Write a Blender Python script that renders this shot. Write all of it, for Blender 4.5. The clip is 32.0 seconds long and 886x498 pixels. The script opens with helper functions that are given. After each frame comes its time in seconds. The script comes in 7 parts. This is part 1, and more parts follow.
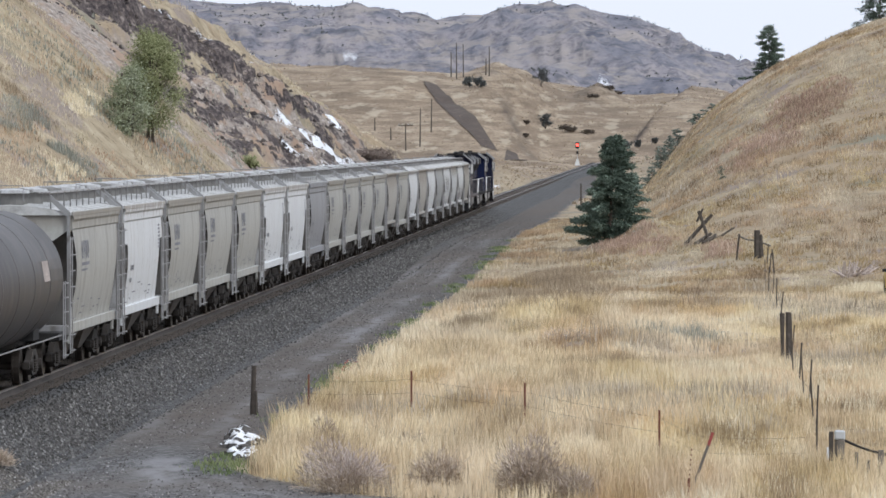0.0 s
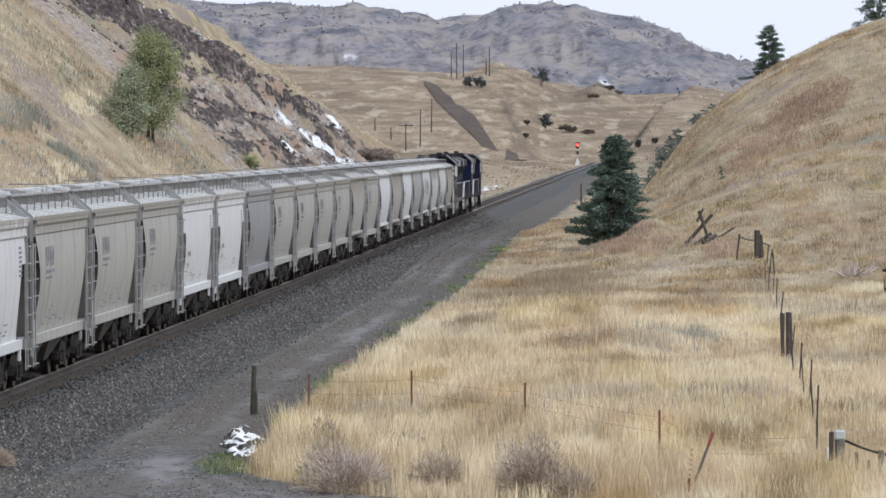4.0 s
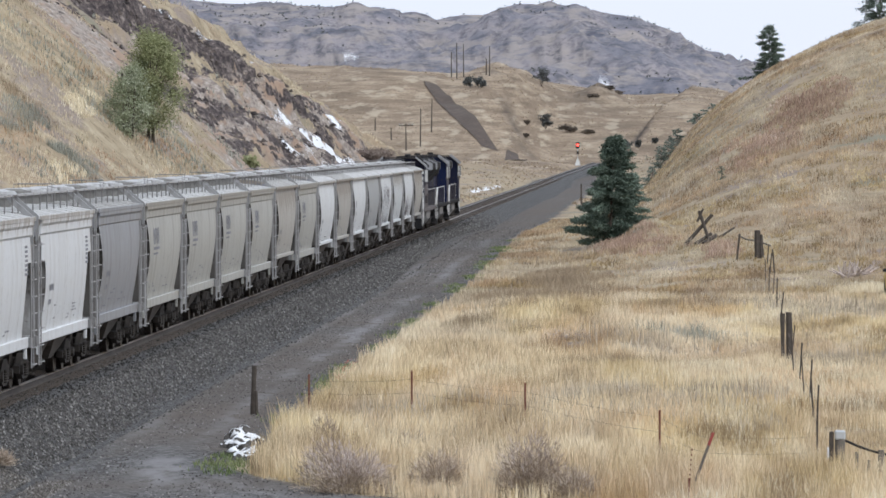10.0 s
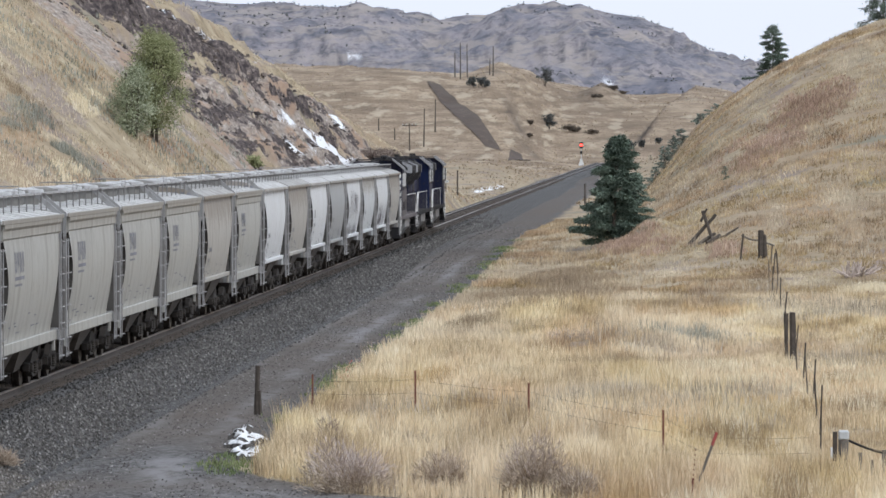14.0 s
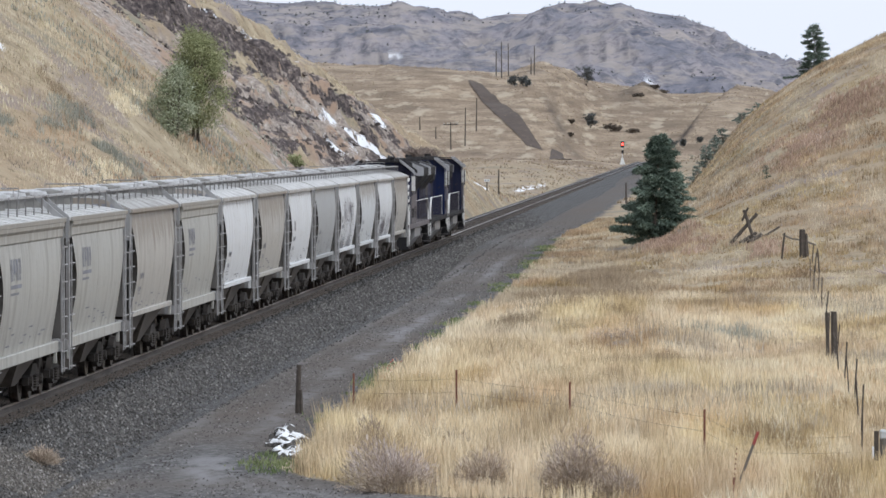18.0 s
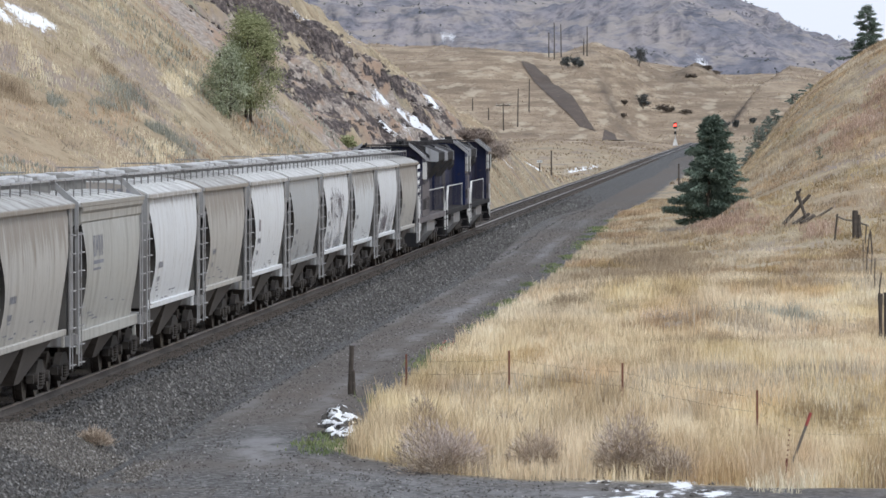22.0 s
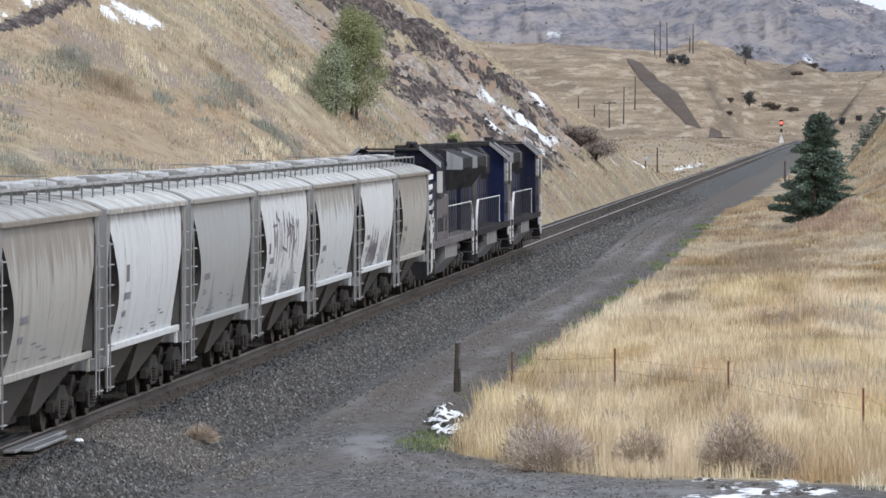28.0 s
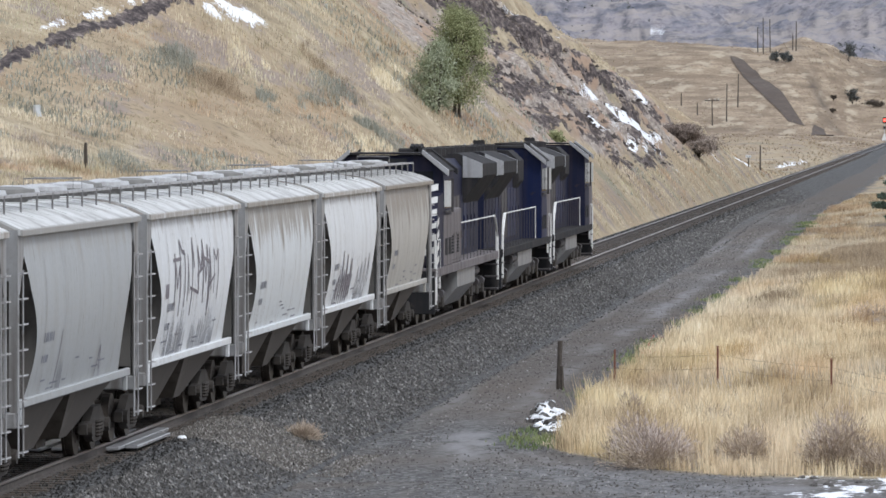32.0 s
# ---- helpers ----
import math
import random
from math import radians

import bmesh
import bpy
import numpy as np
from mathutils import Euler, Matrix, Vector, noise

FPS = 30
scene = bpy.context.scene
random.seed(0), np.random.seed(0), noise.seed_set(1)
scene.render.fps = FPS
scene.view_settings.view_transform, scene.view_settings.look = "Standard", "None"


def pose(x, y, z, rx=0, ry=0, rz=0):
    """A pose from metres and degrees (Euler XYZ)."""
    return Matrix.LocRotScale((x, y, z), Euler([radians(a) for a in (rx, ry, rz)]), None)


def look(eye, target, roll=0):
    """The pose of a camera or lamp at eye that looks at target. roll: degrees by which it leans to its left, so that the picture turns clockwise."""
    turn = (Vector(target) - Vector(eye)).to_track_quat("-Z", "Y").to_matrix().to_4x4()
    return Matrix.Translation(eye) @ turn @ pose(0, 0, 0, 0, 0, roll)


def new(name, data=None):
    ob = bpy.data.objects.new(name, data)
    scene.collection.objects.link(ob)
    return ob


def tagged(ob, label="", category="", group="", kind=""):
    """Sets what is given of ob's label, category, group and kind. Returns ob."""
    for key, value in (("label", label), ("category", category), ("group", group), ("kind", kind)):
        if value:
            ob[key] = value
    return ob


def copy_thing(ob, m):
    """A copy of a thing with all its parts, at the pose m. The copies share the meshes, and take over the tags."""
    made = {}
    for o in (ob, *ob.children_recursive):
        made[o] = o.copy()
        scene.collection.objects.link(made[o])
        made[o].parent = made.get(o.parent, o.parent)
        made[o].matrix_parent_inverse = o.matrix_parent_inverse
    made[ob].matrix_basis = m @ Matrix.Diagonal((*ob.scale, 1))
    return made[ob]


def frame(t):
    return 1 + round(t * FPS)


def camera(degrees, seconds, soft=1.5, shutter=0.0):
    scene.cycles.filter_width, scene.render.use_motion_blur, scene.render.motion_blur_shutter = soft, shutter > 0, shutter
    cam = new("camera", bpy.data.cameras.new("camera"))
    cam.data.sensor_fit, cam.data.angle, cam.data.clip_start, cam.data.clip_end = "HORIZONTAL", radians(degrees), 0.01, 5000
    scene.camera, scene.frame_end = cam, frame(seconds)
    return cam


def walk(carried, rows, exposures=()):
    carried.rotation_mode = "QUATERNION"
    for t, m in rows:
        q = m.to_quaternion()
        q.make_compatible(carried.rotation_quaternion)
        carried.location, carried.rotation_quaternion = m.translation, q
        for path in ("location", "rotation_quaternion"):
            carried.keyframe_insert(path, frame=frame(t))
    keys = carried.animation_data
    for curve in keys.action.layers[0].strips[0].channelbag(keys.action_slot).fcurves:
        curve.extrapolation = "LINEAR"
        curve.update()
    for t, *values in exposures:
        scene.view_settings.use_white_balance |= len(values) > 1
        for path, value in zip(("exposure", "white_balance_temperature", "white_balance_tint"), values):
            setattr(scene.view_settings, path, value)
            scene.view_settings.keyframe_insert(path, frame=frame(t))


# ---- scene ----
# The track runs along +Y with its rail tops at z = 0; the tripod stands on a bank beside it.
EYE = (0.0, 0.0, 5.56)
cam = camera(9.15, 32.0, soft=1.6)
# seconds, degrees left of the track, degrees down
PAN = [(0, 2.174, 1.111), (6, 2.176, 1.111), (12, 2.180, 1.111), (13, 2.185, 1.111), (13.5, 2.192, 1.111), (14, 2.214, 1.111),
       (14.5, 2.224, 1.111), (16.5, 2.398, 1.112), (17, 2.469, 1.116), (17.5, 2.558, 1.118), (18, 2.640, 1.120),
       (18.5, 2.680, 1.122), (19, 2.756, 1.132), (19.5, 2.845, 1.155), (20, 2.899, 1.177), (20.5, 2.928, 1.209),
       (21, 2.975, 1.242), (21.5, 3.087, 1.288), (22, 3.185, 1.317), (22.5, 3.257, 1.341), (23, 3.329, 1.351),
       (23.5, 3.396, 1.353), (24, 3.450, 1.352), (24.5, 3.540, 1.352), (25, 3.606, 1.352), (25.5, 3.692, 1.351),
       (27.5, 4.170, 1.343), (28, 4.280, 1.342), (28.5, 4.403, 1.340), (29, 4.530, 1.340), (29.5, 4.642, 1.342),
       (30, 4.796, 1.342), (30.5, 4.967, 1.343), (31, 5.122, 1.346), (31.5, 5.230, 1.354), (32, 5.343, 1.369)]
walk(cam, [(t, pose(*EYE, 90 - down, 0, left)) for t, left, down in PAN], exposures=[(0, -0.24), (22, -0.23), (30, -0.13), (32, -0.12)])

# ---- light: a bright, thinly overcast sky ----
world = bpy.data.worlds.new("world")
scene.world = world
world.use_nodes = True
wn = world.node_tree
sky = wn.nodes.new("ShaderNodeTexSky")
sky.sky_type = "NISHITA"
sky.sun_disc = False
sky.sun_elevation = radians(48)
sky.sun_rotation = radians(135)
sky.air_density, sky.dust_density, sky.ozone_density = 1.0, 4.0, 1.0
back = wn.nodes["Background"]
# thin cloud whitens the sky
veil = wn.nodes.new("ShaderNodeMix")
veil.data_type = "RGBA"
veil.inputs["Factor"].default_value = 0.86
veil.inputs["B"].default_value = (10.5, 11.3, 12.9, 1)
wn.links.new(sky.outputs["Color"], veil.inputs["A"])
wn.links.new(veil.outputs["Result"], back.inputs["Color"])
back.inputs["Strength"].default_value = 0.107
sun = new("sun", bpy.data.lights.new("sun", "SUN"))
sun.data.energy, sun.data.angle, sun.data.color = 1.9, radians(12), (0.95, 0.98, 1.0)
sun.matrix_world = look((40, -20, 60), (0, 22, 0))

# ---- materials ----
def mat(name, rough=0.8, metal=0.0):
    m = bpy.data.materials.new(name)
    m.use_nodes = True
    b = m.node_tree.nodes["Principled BSDF"]
    b.inputs["Roughness"].default_value, b.inputs["Metallic"].default_value = rough, metal
    return m


def node(m, kind, **values):
    n = m.node_tree.nodes.new("ShaderNode" + kind)
    for k, v in values.items():
        n.inputs[k.replace("_", " ")].default_value = v
    return n


def link(m, a, b):
    m.node_tree.links.new(a, b)


def coords(m, scale=(1, 1, 1), world_space=False):
    n = node(m, "Mapping", Scale=scale)
    if world_space:
        link(m, node(m, "NewGeometry").outputs["Position"], n.inputs["Vector"])
    else:
        link(m, node(m, "TexCoord").outputs["Object"], n.inputs["Vector"])
    return n.outputs["Vector"]


def fuzz(m, vec, scale, detail=4.0, rough=0.6):
    n = node(m, "TexNoise", Scale=scale, Detail=detail, Roughness=rough)
    link(m, vec, n.inputs["Vector"])
    return n.outputs["Fac"]


def ramp(m, fac, stops):
    n = node(m, "ValToRGB")
    e = n.color_ramp.elements
    while len(e) < len(stops):
        e.new(0.5)
    for s, (p, c) in zip(e, stops):
        s.position, s.color = p, (*c, 1) if len(c) == 3 else c
    link(m, fac, n.inputs["Fac"])
    return n.outputs["Color"]


def blend(m, fac, a, b, mode="MIX"):
    n = node(m, "Mix")
    n.data_type, n.blend_type = "RGBA", mode
    if isinstance(fac, float):
        n.inputs["Factor"].default_value = fac
    else:
        link(m, fac, n.inputs["Factor"])
    for k, c in (("A", a), ("B", b)):
        if isinstance(c, tuple):
            n.inputs[k].default_value = (*c, 1)
        else:
            link(m, c, n.inputs[k])
    return n.outputs["Result"]


def steps(m, fac, lo, hi):
    n = node(m, "MapRange")
    n.interpolation_type = "SMOOTHSTEP"
    n.inputs["From Min"].default_value, n.inputs["From Max"].default_value = lo, hi
    link(m, fac, n.inputs["Value"])
    return n.outputs["Result"]


def finish(m, colour, bump=None, strength=0.3, dist=0.02):
    b = m.node_tree.nodes["Principled BSDF"]
    if isinstance(colour, tuple):
        b.inputs["Base Color"].default_value = (*colour, 1)
    else:
        link(m, colour, b.inputs["Base Color"])
    if bump is not None:
        n = node(m, "Bump", Strength=strength, Distance=dist)
        link(m, bump, n.inputs["Height"])
        link(m, n.outputs["Normal"], b.inputs["Normal"])
    return m


def shade(c, k):
    return tuple(min(1.0, x * k) for x in c)


def times(m, a, k):
    n = node(m, "Math")
    n.operation = "MULTIPLY"
    link(m, a, n.inputs[0])
    if isinstance(k, float):
        n.inputs[1].default_value = k
    else:
        link(m, k, n.inputs[1])
    return n.outputs[0]


def painted(name, c, grime=(0.16, 0.13, 0.10), amount=0.6, rough=0.5, runs=0.0, run_colour=(0.20, 0.17, 0.14), across=False):
    """Weathered paint: dirt that runs down the sides, blotches, fine grain, and stains that run from the eave."""
    m = mat(name, rough)
    streak = fuzz(m, coords(m, (0.3, 0.4, 0.5) if across else (1.0, 1.0, 0.06)), 3.0, 6, 0.6)
    blot = fuzz(m, coords(m), 0.8, 7, 0.65)
    fine = fuzz(m, coords(m), 14.0, 4)
    col = blend(m, steps(m, fine, 0.3, 0.75), c, shade(c, 0.88))
    col = blend(m, times(m, steps(m, streak, 0.42, 0.70), amount), col, grime)
    col = blend(m, times(m, steps(m, blot, 0.48, 0.72), amount * 0.5), col, shade(grime, 1.5))
    if not across:
        dash = fuzz(m, coords(m, (1.0, 7.5, 0.75)), 2.1, 3, 0.5)
        col = blend(m, times(m, steps(m, dash, 0.645, 0.70), 0.75), col, shade(grime, 0.8))
    if runs:
        sep = node(m, "SeparateXYZ")
        link(m, node(m, "TexCoord").outputs["Object"], sep.inputs[0])
        reach = fuzz(m, coords(m, (0.0, 1.0, 0.0)), 1.7, 6, 0.75)
        edge = node(m, "MapRange")
        edge.inputs["From Min"].default_value, edge.inputs["From Max"].default_value = 0.30, 0.60
        edge.inputs["To Min"].default_value, edge.inputs["To Max"].default_value = 3.9, 3.9 - 2.3 * runs
        link(m, reach, edge.inputs["Value"])
        gap = node(m, "Math")
        gap.operation = "SUBTRACT"
        link(m, sep.outputs["Z"], gap.inputs[0])
        link(m, edge.outputs["Result"], gap.inputs[1])
        fade = times(m, steps(m, gap.outputs[0], 0.0, 0.35), 0.9)
        col = blend(m, times(m, fade, steps(m, fuzz(m, coords(m, (1, 6.0, 0.1)), 1.6, 4), 0.22, 0.52)), col, run_colour)
    return finish(m, col, fine, 0.08, 0.01)


def plain(name, c, rough=0.8, metal=0.0, scale=8.0, vary=0.35, strength=0.2):
    m = mat(name, rough, metal)
    f = fuzz(m, coords(m), scale, 5)
    g = fuzz(m, coords(m), scale * 0.17, 3)
    col = blend(m, steps(m, f, 0.3, 0.7), shade(c, 1 + vary), shade(c, 1 - vary))
    col = blend(m, steps(m, g, 0.35, 0.7), col, shade(c, 1 - vary * 0.5))
    return finish(m, col, f, strength, 0.02)


def leafy(name, stops, rough=0.75):
    """Blades, needles and leaves: every island takes its own tone."""
    m = mat(name, rough)
    g = node(m, "NewGeometry")
    n = fuzz(m, coords(m, (1, 1, 1), True), 0.22, 3)
    mix = node(m, "Math")
    mix.operation = "MULTIPLY_ADD"
    link(m, g.outputs["Random Per Island"], mix.inputs[0])
    mix.inputs[1].default_value = 0.55
    k = node(m, "Math")
    k.operation = "MULTIPLY_ADD"
    link(m, n, k.inputs[0])
    k.inputs[1].default_value, k.inputs[2].default_value = 1.5, -0.52
    link(m, k.outputs[0], mix.inputs[2])
    return finish(m, ramp(m, mix.outputs[0], stops))

# ---- the ground: one sheet, from the bank by the tripod to the mountains ----
def smooth(v, a, b):
    k = np.clip((v - a) / (b - a), 0, 1)
    return k * k * (3 - 2 * k)


def lattice(ix, iy, seed):
    h = np.sin(ix * 127.1 + iy * 311.7 + seed * 74.7) * 43758.5453
    return h - np.floor(h)


def value_noise(x, y, seed=0):
    ix, iy = np.floor(x), np.floor(y)
    fx, fy = x - ix, y - iy
    fx, fy = fx * fx * (3 - 2 * fx), fy * fy * (3 - 2 * fy)
    a = lattice(ix, iy, seed) * (1 - fx) + lattice(ix + 1, iy, seed) * fx
    b = lattice(ix, iy + 1, seed) * (1 - fx) + lattice(ix + 1, iy + 1, seed) * fx
    return a * (1 - fy) + b * fy - 0.5


def fbm(x, y, size, octaves=4, seed=0):
    total, amp = 0.0, 1.0
    for o in range(octaves):
        total = total + amp * value_noise(x / size + 17.3 * o, y / size - 9.1 * o, seed + o)
        size, amp = size * 0.5, amp * 0.5
    return total


TRACK = -15.28
EDGE = -8.3


def strata(X, Y):
    """Distance along the cut at which the tilted beds of rock crop out."""
    return Y - 8.5 * (X + 20.0) + 20.0 * fbm(X, Y, 13.0, 4, 5)


def lane_edge(X):
    """Where the dirt lane to the crossing meets the tall grass."""
    return 98.4 + 11.5 * np.exp(-np.clip(X + 8.3, -1, 40) / 2.3)


ROLL_X, ROLL_Z = (-90, -62, -46, -34, -17, -6, 14, 30, 60), (8, 13, 24.5, 27, 26, 23.5, 21.5, 18.5, 20)
RIDGE_X = (-420, -300, -224, -195, -167, -140, -115, -74, -42, -11, 19, 49, 80, 106, 140, 220)
RIDGE_Z = (130, 127, 124, 116, 111, 115, 121, 120.5, 117, 116, 97, 83, 71, 73, 76, 69)


SWELLS = ((-1.2, 172, 2.6, 7, 0.42), (-1.0, 149, 2.8, 6, 0.34), (-1.0, 277, 2.4, 9, 0.45), (-0.4, 289, 1.3, 6, 0.9), (-5.2, 155, 1.6, 9, 0.25), (7.0, 175, 2.0, 9, 0.3))


def spur_line(Y):
    return -1.5 + 0.058 * (Y - 1760)


def ledge_phase(X, Y, z):
    """Where a place lies between one tilted ledge of rock and the next on the mountains."""
    level = z + 0.045 * X + 0.004 * Y + 5.0 * fbm(X, Y * 0.4, 90, 3, 27)
    return (level / 6.5) % 1.0


def ground_z(X, Y):
    X, Y = np.asarray(X, float), np.asarray(Y, float)
    R = np.hypot(X, Y)
    z = -0.95 + 0.0 * X
    # field: low swells, a rise away from the track
    field = smooth(X, EDGE, EDGE + 4) * (1 - 0.7 * smooth(Y, 230, 330))
    z = z + field * (0.16 + 0.55 * fbm(X, Y, 26.0, 3, 1) + 0.02 * np.clip(X, 0, 60)) * smooth(Y, 100, 125)
    for cx, cy, rx, ry, h in SWELLS:
        z = z + h * np.exp(-((X - cx) / rx) ** 2 - ((Y - cy - 0.6 * (X - cx) ** 2) / ry) ** 2)
    # bank that carries the crossing and the tripod
    z = z + 4.6 * (1 - smooth(np.hypot(X - 1, Y + 4), 6, 36))
    # hill right of the cut
    v = X + 1.0 + 1.0 * fbm(X, Y, 30, 3, 8)
    v = 0.5 * (v + np.sqrt(v * v + 1.6 + 16 * (1 - smooth(Y, 290, 430))))
    prof = 2.35 * v / (1 + v / 9.6)
    up = smooth(Y, 215, 405) ** 1.15 * (1 - 0.75 * smooth(Y, 408, 800))
    z = z + prof * up * (1 + 0.10 * fbm(X, Y, 22.0, 4, 3)) * (1 - 0.5 * smooth(Y, 1200, 1700))
    z = z + smooth(X, -5, 2) * smooth(Y, 120, 180) * (1 - smooth(Y, 420, 520)) * 0.28 * fbm(X * 0.8, Y, 9.5, 4, 9)
    # hill left of the track
    u = np.clip(-(X + 19.6), 0, None)
    lift = 1.14 * u / (1 + u / 70.0)
    gain = 0.36 + 0.64 * smooth(Y, 205, 300)
    nose = 528 - 5.0 * np.clip(u, 0, 25) + 8.0 * fbm(X, Y, 16.0, 3, 7)
    end = 1 - smooth(Y, nose, nose + 130)
    rough = smooth(Y, 318, 352) * smooth(u, 1.5, 5) * end
    ledge = strata(X, Y)
    beds = (ledge / 24.0) % 1.0
    beds = smooth(beds, 0.0, 0.25) - beds
    cliff = smooth(ledge, 470, 486) - smooth(ledge, 488, 545)
    z = z + lift * gain * end * (1 + 0.07 * fbm(X, Y, 14.0, 4, 4)) + rough * (0.9 * beds + 1.4 * cliff * smooth(u, 4, 8) - 0.2) + rough * 1.1 * fbm(X, Y, 3.4, 4, 6)
    # ditch
    z = z - 0.35 * np.exp(-((X + 19.2) / 0.9) ** 2)
    # valley floor and the brown hill beyond it
    far = smooth(R, 520, 800)
    out = 1 - np.exp(-((X - TRACK) / 9.0) ** 2)
    z = z + far * out * (1.0 + 4.0 * fbm(X, Y, 130.0, 4, 11)) * (1 - 0.4 * smooth(R, 1300, 1500))
    brown = (0.8 + 0.2 * smooth(-X, 56, 92)) * smooth(-X, 29, 53) * smooth(Y + 0.25 * X, 1440, 1700) * (1 - 0.75 * smooth(Y, 1800, 2200))
    z = z + brown * (26 + 5 * fbm(X, Y, 120, 4, 12) + 3.0 * fbm(X, Y * 0.35, 20, 4, 13))
    # rolling hills behind the signal, with a rocky knoll
    crest = np.interp(X, ROLL_X, ROLL_Z)
    roll = smooth(Y - 0.5 * X * smooth(X, -20, 60), 1560, 2150)
    z = z + roll * (crest + 1.8 * fbm(X, Y, 60, 4, 14)) * (1 - 0.55 * smooth(Y, 2200, 2600))
    z = z + 5.0 * np.exp(-np.abs((X + 19.5) / 8.5) ** 1.7 - ((Y - 1990) / 70) ** 2) * (1 + 0.8 * fbm(X, Y, 7.0, 3, 15))
    # spur with a cut on its flank
    across = X - spur_line(Y)
    z = z + 6.0 * smooth(across, -5.0, 1.0) * (1 - smooth(across, 10, 30)) * smooth(Y, 1640, 1800) * (1 - smooth(Y, 2020, 2200))
    # mountains: a far crest, spurs that run down from it, ledges of rock
    peak = np.interp(X * 4250 / np.maximum(Y, 1500), RIDGE_X, RIDGE_Z)
    climb = smooth(Y, 2450, 4300)
    spurs = 1 - 2 * np.abs(fbm(X + 0.22 * Y, Y * 0.30, 105, 4, 21))
    low = smooth(Y, 2450, 2850) * (1 - smooth(Y, 3500, 4200))
    z = z + climb * (peak - 27) * (1 - 0.5 * smooth(Y, 4320, 4900)) + low * (24 * (spurs - 0.72) + 11)
    z = z + smooth(Y, 2600, 3100) * (1 - 0.75 * smooth(Y, 3900, 4300)) * 6.0 * (fbm(X, Y * 0.6, 45, 5, 23) - 0.5 * np.abs(fbm(X + 0.4 * Y, Y * 0.5, 60, 3, 24)))
    z = z + smooth(Y, 2500, 2800) * 2.4 * smooth(ledge_phase(X, Y, z), 0.55, 0.9) * (1 - 0.85 * smooth(Y, 3500, 3900))
    # fine relief
    rest = smooth(np.abs(X - TRACK), 4, 9) * smooth(X, EDGE, EDGE + 1) + smooth(-X, 19, 22)
    z = z + np.clip(rest, 0, 1) * 0.09 * fbm(X, Y, 1.4, 3, 31) * smooth(R, 40, 70)
    return z


# sheet: rings about the tripod, closer together in the directions that it looks at
angles = np.concatenate([np.arange(-180, -13.5, 4.0), np.arange(-13.5, 4.6, 0.045), np.arange(6, 180, 4.0)])
radii = np.concatenate([np.array([0.05, 8, 16, 24, 32, 40, 50, 60, 70]), np.exp(np.arange(math.log(78), math.log(285), 0.0055)), np.exp(np.arange(math.log(286), math.log(620), 0.0034)),
                        np.exp(np.arange(math.log(622), math.log(4950), 0.0085))])
na, nr = len(angles), len(radii)
AA, RR = np.meshgrid(np.radians(angles), radii)
GX, GY = RR * np.sin(AA) + 0.4, RR * np.cos(AA)
GZ = ground_z(GX, GY)
verts = np.stack([GX, GY, GZ], -1).reshape(-1, 3)
ii, jj = np.meshgrid(np.arange(nr - 1), np.arange(na), indexing="ij")
j2 = (jj + 1) % na
quads = np.stack([ii * na + jj, (ii + 1) * na + jj, (ii + 1) * na + j2, ii * na + j2], -1).reshape(-1, 4)[:, ::-1]


def mesh_from(name, verts, faces, smooth_faces=False):
    """A mesh from arrays: faces are all triangles or all quads."""
    me = bpy.data.meshes.new(name)
    n, k = faces.shape
    me.vertices.add(len(verts))
    me.vertices.foreach_set("co", np.ascontiguousarray(verts, np.float32).ravel())
    me.loops.add(n * k)
    me.loops.foreach_set("vertex_index", np.ascontiguousarray(faces, np.int32).ravel())
    me.polygons.add(n)
    me.polygons.foreach_set("loop_start", np.arange(0, n * k, k, dtype=np.int32))
    me.polygons.foreach_set("use_smooth", np.full(n, smooth_faces, dtype=bool))
    me.update(calc_edges=True)
    return me


ground_mesh = mesh_from("ground", verts, quads, True)


def attribute(me, name, values):
    a = me.attributes.new(name, "FLOAT", "POINT")
    a.data.foreach_set("value", np.ascontiguousarray(values, np.float32).ravel())


def gravel_cover(X, Y):
    wob = 0.6 * fbm(X, Y, 4.0, 3, 41)
    g = smooth(X + wob, -19.3, -18.7) * (1 - smooth(X + wob, EDGE - 0.2, EDGE + 0.2)) * (1 - smooth(Y, 1500, 1520))
    # the lane that swings off to the crossing beside the tripod
    lane = (1 - smooth(Y + wob * 1.5 - lane_edge(X), -0.4, 0.4)) * smooth(X, -19, -18) * (1 - smooth(X, 14, 16))
    return np.clip(np.maximum(g, lane), 0, 1)


